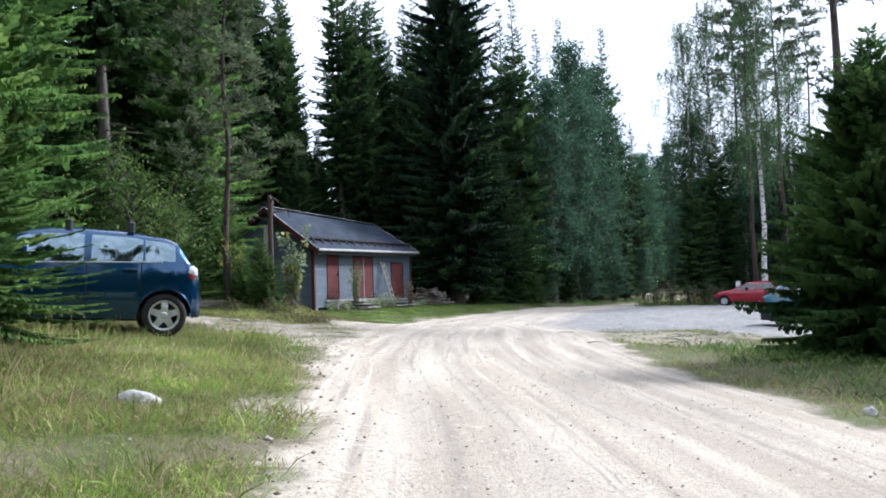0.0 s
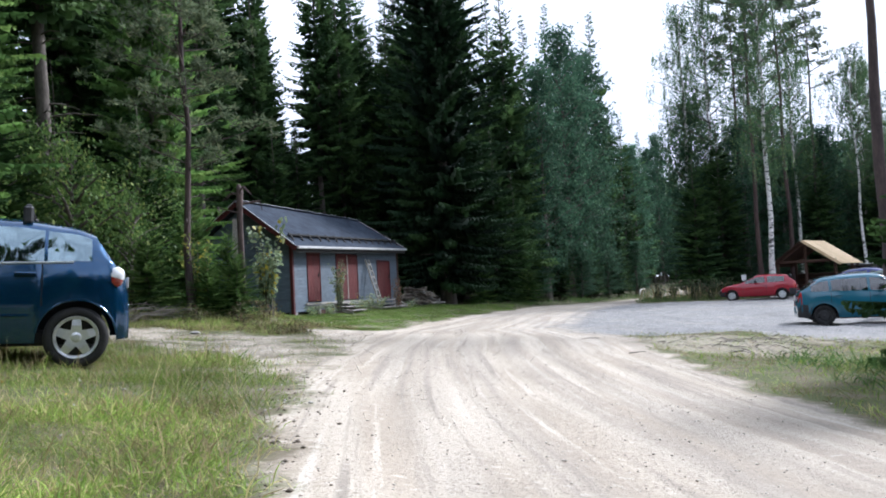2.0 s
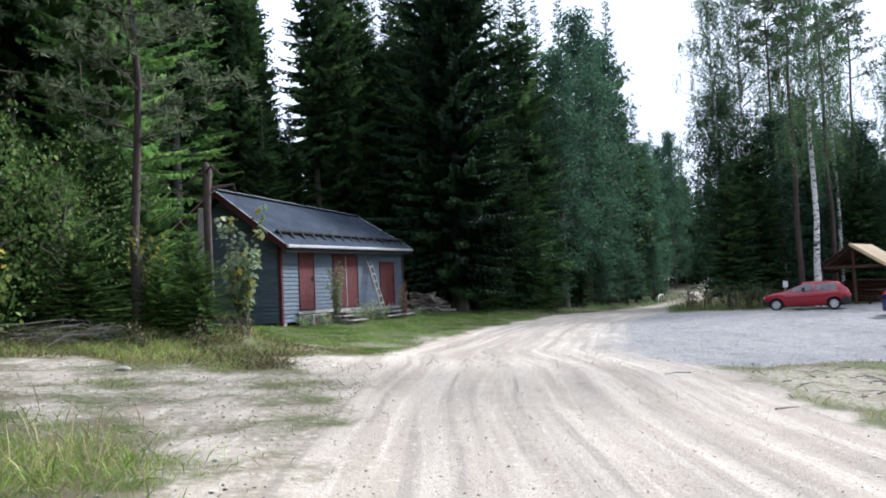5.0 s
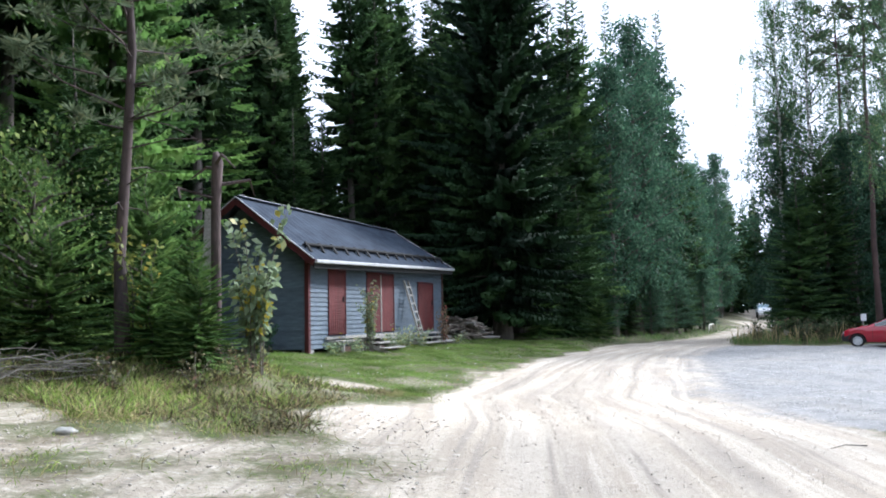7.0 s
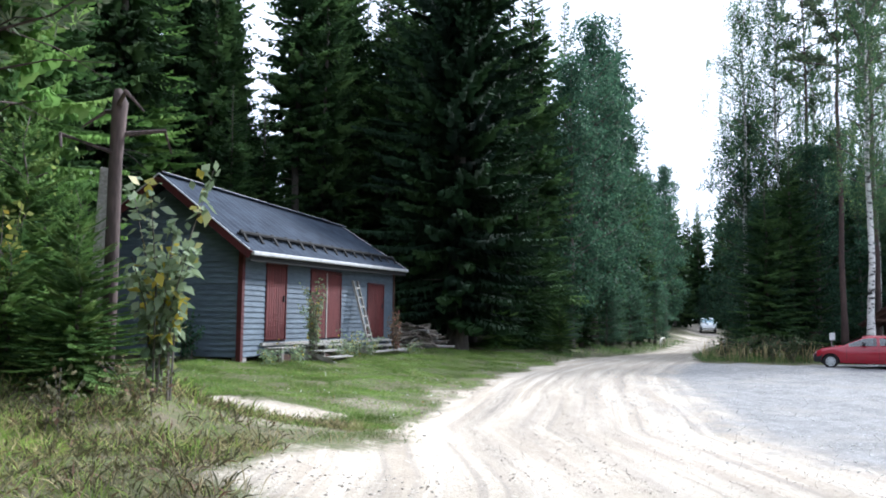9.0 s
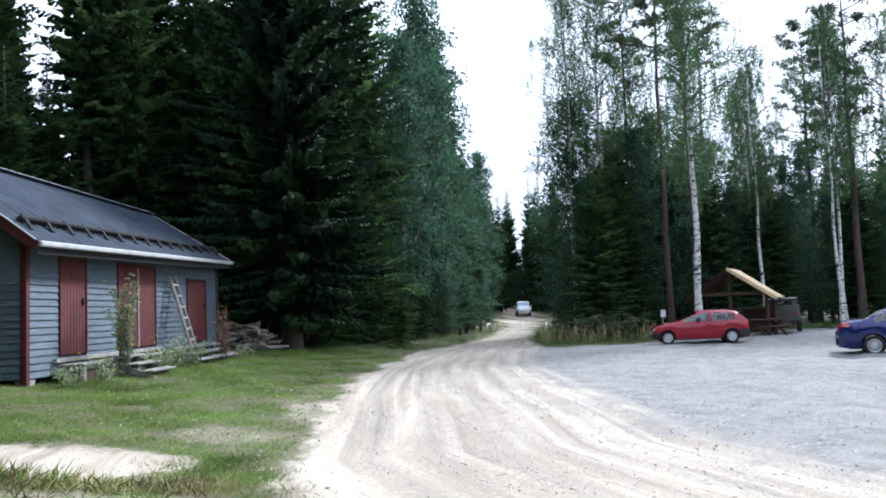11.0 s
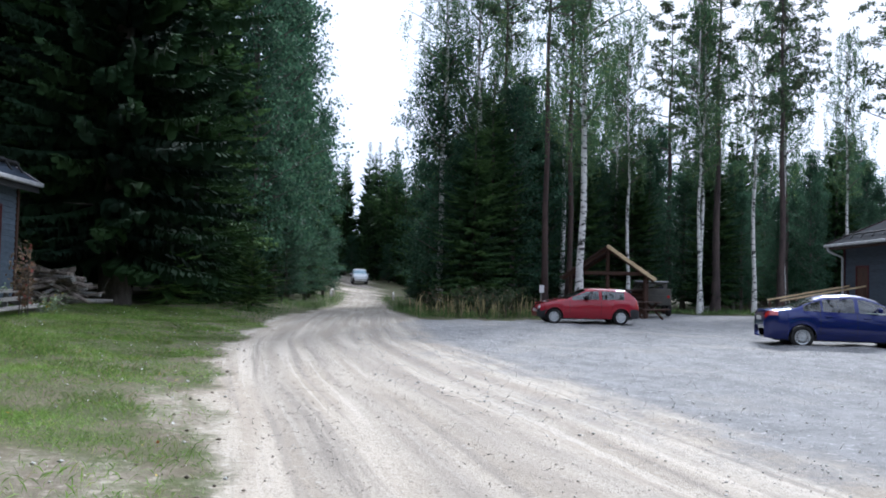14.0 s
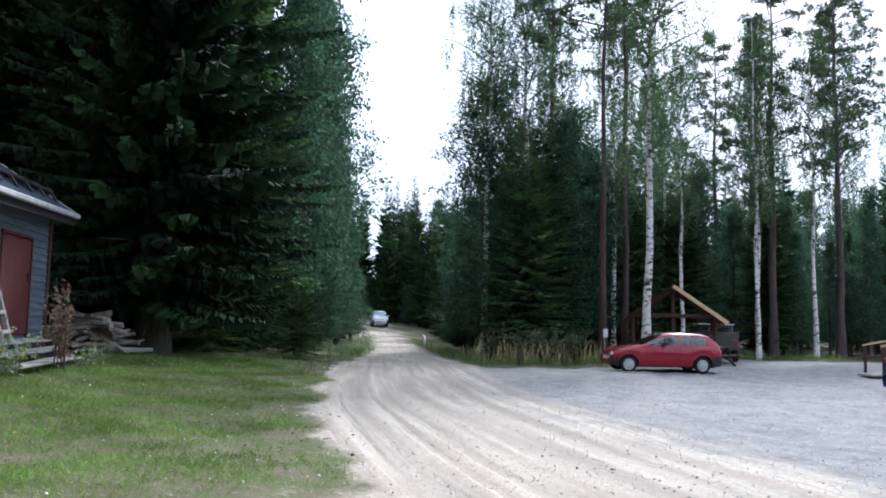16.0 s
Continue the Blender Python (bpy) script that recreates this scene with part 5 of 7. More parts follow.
            part("headrest", a_box(sx - 0.15, sy - 0.12, min(1.12, p["belt"][0][1] + 0.22), sx - 0.05, sy + 0.12, min(1.12, p["belt"][0][1] + 0.22) + 0.15, 0.04), SEAT_CLOTH, seat)
    part("dashboard", a_box(p["screen"][0] - 0.1, -W / 2 + 0.18, 0.62, p["screen"][1] - 0.25, W / 2 - 0.18, p["belt"][0][1] - 0.03, 0.05), PLASTIC, c)
    disc, tyre, rim = wheel_parts(wr, p.get("tread", 0.2), p["rims"], p.get("rim_mat", ALLOY))
    for ax in (xr, xf):
        for sg in (-1, 1):
            w = part("wheel", disc, BLACK_METAL, c, at=pose(ax, sg * (W / 2 - 0.115), wr, 0, 0, 0 if sg < 0 else 180))
            part("tyre", tyre, TYRE, w)
            part("rim", rim, ALLOY, w, p.get("rim_label", "silver wheel rim"))
    for ax in (xr, xf):
        for sg in (-1, 1):
            arc = [math.pi * (0.04 + 0.92 * k / 14) for k in range(15)]
            part("arch_lip", tube([(ax + arch * math.cos(a), sg * (half_width(ax + arch * math.cos(a)) - 0.006), wr + arch * math.sin(a)) for a in arc], [0.011] * 15, 6), paint, c)
    for s in p["handles"]:
        zh = float(np.interp(s, bx, bz)) - 0.10
        for sg in (-1, 1):
            part("door_handle", a_box(s - 0.09, -0.02, zh - 0.016, s + 0.09, 0.02, zh + 0.016, 0.008, pose(0, sg * (W / 2 + 0.005), 0)), PLASTIC if p["skirt"] else paint, c)
    xm_ = p["screen"][0] - 0.05
    for sg in (-1, 1):
        part("mirror", a_box(xm_ - 0.06, -0.10, 0, xm_ + 0.07, 0.10, 0.14, 0.035, pose(0, sg * (W / 2 + 0.07), p["belt"][0][1] + 0.01)), p.get("mirror_mat", paint), c)
    for sg, z in ((-1, p["plate"]), (1, 0.42)):
        part("number_plate", a_box(sg * (hl + 0.004) - 0.006, -0.26, z, sg * (hl + 0.004) + 0.006, 0.26, z + 0.11, 0.002), PLATE, c, "white number plate")
    return c


HATCH = dict(glass=NEAR_GLASS, length=3.95, width=1.75, wheel=0.290, axles=(-1.5, 1.11), sill=0.24, roof=0.72, skirt=False, bumper=0, rims="alloy",
             top=[(-1.975, 0.55), (-1.96, 0.75), (-1.90, 0.92), (-1.82, 1.03), (-1.66, 1.31), (-1.5, 1.385), (-1.0, 1.45), (-0.4, 1.475), (0.0, 1.46), (0.25, 1.41), (0.65, 1.21), (1.05, 1.0), (1.3, 0.93), (1.7, 0.80), (1.93, 0.66), (2.025, 0.5)],
             belt=[(-2.025, 1.02), (-1.5, 1.0), (-0.5, 0.965), (0.5, 0.925), (1.0, 0.90), (2.025, 0.9)],
             windows=[(-1.62, -1.235), (-1.205, -0.57), (-0.48, 0.62)], seams=[-1.20, -0.53, 0.70], screen=(0.28, 1.02), rear=(-1.84, -1.66), tail=(3, 3.1, 0.20), lamp=(0.6, 0.78, 0.35), handles=[-1.05, -0.18], plate=0.78)
PAINT_TEAL_BLUE = car_paint("dark_blue_paint", (0.006, 0.05, 0.125), 0.16, metal=0.6)
opel = car("hatchback_car", pose(-3.58, 10.52, 0.68, 0, 0, 206) @ pose(0, 0, 0, 0, -3.2, 0), "dark blue five-door hatchback with roof bars on the grass", HATCH, PAINT_TEAL_BLUE)
for sg in (-1, 1):
    bx_ = [-1.46 + 0.1 * k for k in range(25)]
    # added alloy strip imitates the sky's highlight along the belt shoulder
    part("belt_trim", tube([(x, sg * (0.875 - 0.058), float(np.interp(x, (-2.025, -1.5, -0.5, 0.5, 1.0), (1.02, 1.0, 0.965, 0.925, 0.90))) + 0.004) for x in bx_], [0.011] * 25, 6), ALLOY, opel, "bright strip in place of the sky glint below the windows")
    part("side_moulding", tube([(-1.10 + 0.1 * k, sg * 0.874, 0.50) for k in range(19)], [0.012] * 19, 6), PAINT_TEAL_BLUE, opel)
    lens = part("tail_lamp", lathe([(0.0, -0.10), (0.045, -0.095), (0.075, -0.05), (0.08, 0.02), (0.06, 0.08), (0.0, 0.11)], 16, "z"), LAMP_RED, opel, "red tail lamp", True, pose(-1.835, sg * 0.745, 0.86, 0, -14, 0))
    part("clear_cap", lathe([(0.083, 0.0), (0.084, 0.03), (0.066, 0.085), (0.0, 0.118)], 16, "z"), LAMP_CLEAR, lens, "clear upper half of the lamp", True)
for x in (-1.05, -0.28):
    bar = part("roof_bar", beam((x, -0.60, 1.555), (x, 0.60, 1.555), 0.05, 0.025, 0.01), BLACK_METAL, opel, "black roof bar")
    for y in (-0.58, 0.58):
        part("bar_foot", a_box(x - 0.045, y - 0.045, 1.38, x + 0.045, y + 0.045, 1.55, 0.02), PLASTIC, bar)

SMALL = dict(length=3.75, width=1.61, wheel=0.275, axles=(-1.17, 1.275), sill=0.22, roof=0.74, skirt=False, bumper=0.52, rims="cover", tread=0.16,
             top=[(-1.875, 0.55), (-1.85, 0.8), (-1.78, 0.95), (-1.5, 1.22), (-1.36, 1.29), (-0.9, 1.325), (-0.2, 1.33), (0.08, 1.30), (0.3, 1.2), (0.85, 0.92), (1.1, 0.885), (1.6, 0.78), (1.8, 0.68), (1.875, 0.55)],
             belt=[(-1.875, 0.9), (-0.6, 0.885), (0.8, 0.855), (1.875, 0.8)], windows=[(-1.30, -0.47), (-0.37, 0.62)], seams=[-0.44, 0.70], screen=(0.12, 0.84), rear=(-1.74, -1.46), tail=(0.66, 0.86, 0.16), lamp=(0.56, 0.70, 0.14), handles=[-0.3], plate=0.6, mirror_mat=PLASTIC)
PAINT_RED = car_paint("faded_red_paint", (0.29, 0.006, 0.02), 0.4)
car("small_red_car", pose(17.42, 45.72, float(ground_z(17.1, 45.1)) + 0.0, 0, 0, 155.7), "small faded red three-door hatchback on the gravel lot", SMALL, PAINT_RED)

SEDAN = dict(length=4.56, width=1.73, wheel=0.305, axles=(-1.33, 1.27), sill=0.23, roof=0.72, skirt=False, bumper=0, rims="many",
             top=[(-2.28, 0.60), (-2.26, 0.9), (-2.2, 1.02), (-1.8, 1.06), (-1.55, 1.10), (-1.0, 1.36), (-0.7, 1.45), (-0.1, 1.49), (0.25, 1.46), (0.6, 1.36), (1.35, 0.98), (1.6, 0.92), (2.05, 0.78), (2.2, 0.65), (2.28, 0.5)],
             belt=[(-2.28, 1.0), (-1.0, 0.99), (0.4, 0.95), (1.2, 0.90), (2.28, 0.85)], windows=[(-1.30, -0.85), (-0.80, 0.0), (0.10, 1.0)], seams=[-0.88, 0.05, 1.08], screen=(0.62, 1.32), rear=(-1.6, -0.98), tail=(0.80, 0.97, 0.32), lamp=(0.62, 0.80, 0.38), handles=[-0.65, 0.3], plate=0.72)
PAINT_BLUE = car_paint("deep_blue_paint", (0.003, 0.011, 0.11), 0.3, metal=0.4)
BLUE_AT = pose(18.2, 35.55, -0.17, 0, 0, -37)
car("blue_saloon_car", BLUE_AT @ Matrix.Scale(0.95, 4), "deep blue four-door saloon parked before the house", SEDAN, PAINT_BLUE)

OLDER = dict(SMALL, length=4.05, width=1.69, wheel=0.285, axles=(-1.36, 1.27), bumper=0.5, skirt=False, rims="cover", rim_mat=BLACK_METAL, rim_label="black steel wheel rim",
             top=[(-2.025, 0.55), (-2.0, 0.8), (-1.93, 0.98), (-1.62, 1.20), (-1.4, 1.33), (-0.9, 1.39), (-0.2, 1.41), (0.1, 1.38), (0.35, 1.28), (1.0, 0.95), (1.3, 0.90), (1.75, 0.80), (1.95, 0.7), (2.025, 0.55)],
             belt=[(-2.025, 0.95), (-0.6, 0.92), (0.9, 0.88), (2.025, 0.8)], windows=[(-1.66, -1.20), (-1.14, -0.24), (-0.18, 0.75)], seams=[-1.17, -0.21, 0.84], screen=(0.14, 0.96), rear=(-1.90, -1.50), tail=(0.72, 0.90, 0.13), lamp=(0.58, 0.72, 0.14), handles=[-1.0, -0.05], plate=0.72)
PAINT_TURQ = car_paint("turquoise_paint", (0.012, 0.11, 0.17), 0.35)
car("turquoise_hatchback_car", pose(13.3, 25.7, float(ground_z(13.3, 25.7)) - 0.01, 0, 0, -18), "turquoise blue five-door hatchback on the gravel lot", OLDER, PAINT_TURQ)
PAINT_GREEN = car_paint("grey_green_paint", (0.05, 0.085, 0.075), 0.35)
car("green_hatchback_car", pose(17.2, 30.55, float(ground_z(17.2, 30.55)) - 0.01, 0, 0, 8), "grey-green hatchback on the gravel lot", OLDER, PAINT_GREEN)
SUV = dict(HATCH,  length=4.5, width=1.85, wheel=0.36, axles=(-1.35, 1.35), sill=0.32, roof=0.80,
           top=[(-2.25, 0.9), (-2.22, 1.2), (-2.1, 1.65), (-1.9, 1.75), (-0.3, 1.80), (0.25, 1.76), (0.45, 1.70), (1.0, 1.2), (1.2, 1.13), (2.0, 1.03), (2.2, 0.9), (2.25, 0.6)], belt=[(-2.25, 1.1), (2.25, 1.05)],
           windows=[(-1.95, -1.2), (-1.1, -0.2), (-0.1, 0.7)], seams=[-1.15, -0.15], screen=(0.48, 1.0), rear=(-2.2, -2.12), tail=(0.9, 1.2, 0.2), lamp=(0.75, 0.98, 0.2), handles=[-0.9, 0.0], plate=0.8, bumper=0.74, skirt=True)
PAINT_WHITE = car_paint("white_paint", (0.75, 0.75, 0.75), 0.35)
car("white_suv_car", pose(33.8, 110.5, float(ground_z(33.8, 110.5)), 0, 0, 253), "white off-road car on the far road", SUV, PAINT_WHITE, "cars on the road")


# ---- shelter, sign, off-road vehicle ----
shel = thing("shelter", pose(21.5, 49.5, -0.1, 0, 0, -43), "open wooden shelter with a pale new plank roof", "shelter")
for x, y in ((-1.6, 0.2), (1.6, 0.2), (-1.6, 3.0), (1.6, 3.0)):
    part("post", tube([(x, y, -0.2), (x, y, 1.9)], [0.09, 0.08], 10), BROWN_WOOD, shel)
part("post", tube([(0, 0.2, 0), (0, 0.2, 2.95)], [0.09, 0.08], 10), BROWN_WOOD, shel)
for y in (0.1, 3.05):
    for sg in (-1, 1):
        part("rafter", beam((0, y, 2.98), (sg * 1.95, y, 1.62), 0.09, 0.14), BROWN_WOOD, shel)
    part("tie_beam", beam((-1.7, y, 1.92), (1.7, y, 1.92), 0.1, 0.14), BROWN_WOOD, shel)
for sg, mt in ((1, PALE_WOOD), (-1, BROWN_WOOD)):
    for k in range(16):
        y = -0.25 + k * 0.23
        part("roof_plank", beam((0.0, y + 0.11, 3.12), (sg * 2.05, y + 0.11, 1.68), 0.215, 0.03), mt, shel, "pale new roof plank" if sg > 0 else "dark roof plank")
part("rake_board", beam((0.0, -0.28, 3.10), (2.07, -0.28, 1.65), 0.04, 0.15), PALE_WOOD, shel, "pale rake board")
for k in range(7):
    part("wall_log", tube([(-1.65, 3.0, 0.12 + k * 0.17), (1.65, 3.0, 0.12 + k * 0.17)], [0.085, 0.085], 8), BROWN_WOOD, shel)
for k in range(4):
    part("wall_log", tube([(-1.6, 0.3, 0.12 + k * 0.17), (-1.6, 2.95, 0.12 + k * 0.17)], [0.085, 0.085], 8), BROWN_WOOD, shel)
bench = thing("picnic_table", pose(22.7, 48.6, float(ground_z(22.7, 48.6)), 0, 0, 10), "dark stained wooden picnic table beside the shelter", "picnic table")
for k in range(4):
    part("tabletop_plank", a_box(-0.9, -0.38 + k * 0.195, 0.70, 0.9, -0.2 + k * 0.195, 0.745), BROWN_WOOD, bench)
for y in (-0.78, 0.6):
    part("seat_plank", a_box(-0.9, y, 0.40, 0.9, y + 0.2, 0.445), BROWN_WOOD, bench)
for x in (-0.65, 0.65):
    part("leg", beam((x, -0.6, 0), (x, 0.25, 0.7), 0.07, 0.09), BROWN_WOOD, bench)
    part("leg", beam((x + 0.08, 0.6, 0), (x + 0.08, -0.25, 0.7), 0.07, 0.09), BROWN_WOOD, bench)
    part("crossbar", beam((x, -0.7, 0.36), (x, 0.72, 0.36), 0.06, 0.09), BROWN_WOOD, bench)

sign = thing("small_sign", pose(17.9, 49.3, float(ground_z(17.9, 49.3)), 0, 0, 20), "small white sign on a grey post among tall grass", "sign")
part("post", tube([(0, 0, -0.2), (0, 0, 1.35)], [0.03, 0.03], 8), GREY_WOOD, sign)
part("panel", a_box(-0.16, -0.05, 1.08, 0.16, -0.03, 1.40, 0.004), PLATE, sign, "white sign panel")

OLIVE = surface("dull_grey_green_paint", (0.05, 0.047, 0.04), (0.10, 0.095, 0.08), 3, 0.7, bump=0.1)
jeep = thing("off_road_vehicle", pose(26.25, 52.1, -0.12, 0, 0, 52), "old dull grey-brown boxy off-road vehicle beside the shelter", "off-road vehicle", "parked cars")
part("body", a_box(-1.9, -0.85, 0.5, 1.9, 0.85, 1.02, 0.05), OLIVE, jeep)
part("bonnet", a_box(0.9, -0.7, 1.0, 1.85, 0.7, 1.14, 0.05), OLIVE, jeep)
part("rear_box", a_box(-1.88, -0.84, 1.0, -1.75, 0.84, 1.3, 0.02), OLIVE, jeep)
part("side_box", a_box(-1.75, -0.85, 1.0, 0.0, -0.72, 1.3, 0.02), OLIVE, jeep)
part("side_box", a_box(-1.75, 0.72, 1.0, 0.0, 0.85, 1.3, 0.02), OLIVE, jeep)
cab = part("cab", a_box(-1.1, -0.74, 1.0, 0.72, 0.74, 1.60, 0.07), OLIVE, jeep)
part("cab_roof", a_box(-1.16, -0.77, 1.602, 0.76, 0.77, 1.66, 0.02), WHITE_METAL, jeep, "pale canvas cab roof")
for y in (-0.752, 0.738):
    for x0, x1 in ((-1.0, -0.25), (-0.12, 0.6)):
        part("side_window", a_box(x0, y, 1.16, x1, y + 0.014, 1.52, 0.004), GLASS, cab)
part("rear_window", a_box(-1.112, -0.55, 1.18, -1.098, 0.55, 1.5, 0.004), GLASS, cab)
for sg in (-1, 1):
    part("tail_lamp", a_box(-1.93, sg * 0.72 - 0.05, 0.86, -1.895, sg * 0.72 + 0.05, 0.98, 0.005), LAMP_RED, jeep, "red tail lamp")
for x in (-1.2, 1.2):
    for sg in (-1, 1):
        part("wheel", lathe([(0.0, -0.12), (0.22, -0.12), (0.24, -0.1), (0.36, -0.11), (0.39, -0.07), (0.39, 0.07), (0.36, 0.11), (0, 0.11)], 24), TYRE, jeep, at=pose(x, sg * 0.78, 0.39))
part("screen_frame", beam((0.75, -0.75, 1.5), (0.75, 0.75, 1.5), 0.05, 0.05), OLIVE, jeep)
for y in (-0.75, 0.75):
    part("screen_frame", beam((0.85, y, 1.02), (0.75, y, 1.5), 0.05, 0.05), OLIVE, jeep)


# ---- house at the lot's east side ----
def build_house():
    H = pose(26.6, 41.7, -0.12, 0, 0, 238)     # x along the side wall towards the lot, y along the gable
    h = thing("house", H, "grey-blue boarded house with a dark roof and red trim", "house")
    Wd, D, e = 4.2, 10.0, 3.17
    rz_ = e + 0.455 * (D / 2 + 0.55)

    def roof_z(y):
        return e + 0.455 * (y + 0.55) if y < D / 2 else e + 0.455 * (D + 0.55 - y)

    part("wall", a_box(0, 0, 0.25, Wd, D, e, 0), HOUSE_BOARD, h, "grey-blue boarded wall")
    bm = bmesh.new()
    for x in (0.0, Wd - 0.08):
        a = [bm.verts.new(c) for c in ((x, 0, e), (x, D, e), (x, D, roof_z(D) - 0.1), (x, D / 2, rz_ - 0.1), (x, 0, roof_z(0) - 0.1))]
        b = [bm.verts.new(v.co + Vector((0.08, 0, 0))) for v in a]
        bm.faces.new(a[::-1]), bm.faces.new(b)
        for k in range(5):
            bm.faces.new((a[k], a[(k + 1) % 5], b[(k + 1) % 5], b[k]))
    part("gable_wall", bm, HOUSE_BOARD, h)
    for k in range(20):
        z = 0.27 + k * 0.14
        for x0, x1 in ((0.0, 1.0), (2.08, Wd)) if z < 2.3 else ((0.0, Wd),):
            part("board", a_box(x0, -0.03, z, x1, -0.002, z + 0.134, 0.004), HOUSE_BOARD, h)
        for y0, y1 in ((0.0, 1.36), (2.74, D)) if 2.0 < z < 2.95 else ((0.0, D),):
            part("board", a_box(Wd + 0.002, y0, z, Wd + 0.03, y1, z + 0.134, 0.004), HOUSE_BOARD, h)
    part("plinth", a_box(0.02, 0.02, -0.3, Wd - 0.02, D, 0.25, 0), CONCRETE, h)
    door = part("door", a_box(1.08, -0.02, 0.3, 2.0, 0.0, 2.28), BROWN_WOOD, h, "dark brown entrance door")
    for x in (1.002, 2.002):
        part("door_frame", a_box(x, -0.05, 0.3, x + 0.076, -0.001, 2.36), RED_PAINT, door)
    part("lintel", a_box(1.08, -0.05, 2.28, 2.0, -0.001, 2.36), RED_PAINT, door)
    part("corner_board", a_box(Wd - 0.12, -0.06, 0.2, Wd + 0.06, 0.10, e), RED_PAINT, h, "dark red corner board")
    part("corner_board", a_box(-0.06, -0.06, 0.2, 0.08, 0.08, e), RED_PAINT, h, "dark red corner board")
    win = part("window", a_box(Wd + 0.004, 1.5, 2.14, Wd + 0.03, 2.6, 2.84, 0.002), HOUSE_GLASS, h)
    for p in ((1.38, 2.02, 2.72, 2.138), (1.38, 2.842, 2.72, 2.96), (1.38, 2.14, 1.498, 2.84), (2.602, 2.14, 2.72, 2.84), (2.01, 2.14, 2.09, 2.84)):
        part("window_frame", a_box(Wd + 0.005, p[0], p[1], Wd + 0.06, p[2], p[3]), WHITE_METAL, win)
    # roof in two slopes
    ov = 0.42
    bm = bmesh.new()
    A = [(-ov, -0.55, e), (Wd + ov, -0.55, e), (Wd + ov, D / 2, rz_), (-ov, D / 2, rz_), (-ov, D + 0.55, e), (Wd + ov, D + 0.55, e)]
    top = [bm.verts.new(v) for v in A]
    low = [bm.verts.new((v[0], v[1], v[2] - 0.12)) for v in A]
    for f in ((0, 1, 2, 3), (3, 2, 5, 4)):
        bm.faces.new([top[i] for i in f])
        bm.faces.new([low[i] for i in reversed(f)])
    for i, j in ((0, 1), (1, 2), (2, 5), (5, 4), (4, 3), (3, 0)):
        bm.faces.new((top[j], top[i], low[i], low[j]))
    part("roof", bm, HOUSE_ROOF, h, "dark sheet roof")
    for x in (Wd + ov + 0.016, -ov - 0.016):
        part("barge_board", beam((x, -0.57, e - 0.10), (x, D / 2, rz_ - 0.10), 0.028, 0.22), RED_PAINT, h, "dark red barge board")
        part("barge_board", beam((x, D + 0.57, e - 0.10), (x, D / 2, rz_ - 0.10), 0.028, 0.22), RED_PAINT, h, "dark red barge board")
        part("verge_strip", beam((x, -0.57, e + 0.03), (x, D / 2, rz_ + 0.03), 0.06, 0.03), DARK, h)
    part("gutter", beam((-ov, -0.61, e - 0.05), (Wd + ov, -0.61, e - 0.05), 0.1, 0.1, 0.02), WHITE_METAL, h, "white rain gutter")
    part("soffit", a_box(-ov + 0.02, -0.53, e - 0.16, Wd + ov - 0.02, -0.07, e - 0.13, 0), BROWN_WOOD, h)
    part("downpipe", tube([(-0.2, -0.6, e - 0.1), (-0.15, -0.55, e - 0.25), (0.05, -0.12, e - 0.5), (0.05, -0.12, 0.2)], [0.045] * 4, 8), WHITE_METAL, h, "white downpipe")
    guard = part("snow_guard", tube([(-0.2, 0.0, roof_z(0.0) + 0.12), (Wd + 0.2, 0.0, roof_z(0.0) + 0.12)], [0.03] * 2, 6), BLACK_METAL, h, "black tubular snow guard")
    for k in range(6):
        x = -0.1 + k * 0.87
        part("bracket", beam((x, -0.15, roof_z(-0.15) + 0.01), (x, 0.02, roof_z(0.0) + 0.14), 0.05, 0.03), BLACK_METAL, guard)
    # ramp up to the door
    rail = thing("ramp_rail", H, "unpainted wooden ramp with railings before the house's door", "railing")
    for x in (0.75, 2.15):
        part("handrail", beam((x, -3.1, 1.02), (x, -0.15, 1.62), 0.04, 0.06), PALE_WOOD, rail, "pale new handrail")
        part("lower_rail", beam((x, -3.1, 0.58), (x, -0.15, 1.14), 0.04, 0.09), BROWN_WOOD, rail)
        for k in range(4):
            f = k / 3
            part("post", a_box(x - 0.04, -3.05 + 2.8 * f, -0.05, x + 0.04, -2.97 + 2.8 * f, 1.0 + 0.58 * f), BROWN_WOOD, rail)
    part("ramp", beam((1.45, -3.3, 0.06), (1.45, -0.08, 0.30), 1.25, 0.06), GREY_WOOD, rail)


build_house()

# rails over the culvert far up the road
PALE_RAIL = surface("bleached_pale_wood", (0.50, 0.48, 0.44), (0.70, 0.68, 0.64), 5, 0.85, bump=0.2)
for x, y, rz, ln in ((17.2, 73.2, 67, 3.0), (21.9, 73.4, 67, 2.4)):
    guard = thing("culvert_rail", pose(x, y, float(ground_z(x, y)), 0, 0, rz), "bent white-painted pipe rail over a culvert beside the road", "railing", "culvert rails")
    part("pipe", tube([(0, 0, -0.3), (0.05, 0, 0.25), (0.25, 0, 0.50), (0.6, 0, 0.60), (ln - 0.5, 0, 0.62), (ln - 0.15, 0, 0.5), (ln, 0, -0.3)], [0.06] * 7, 10), PALE_RAIL, guard, smooth=True)
    part("post", tube([(ln / 2, 0, -0.3), (ln / 2, 0, 0.6)], [0.045, 0.045], 8), PALE_RAIL, guard)

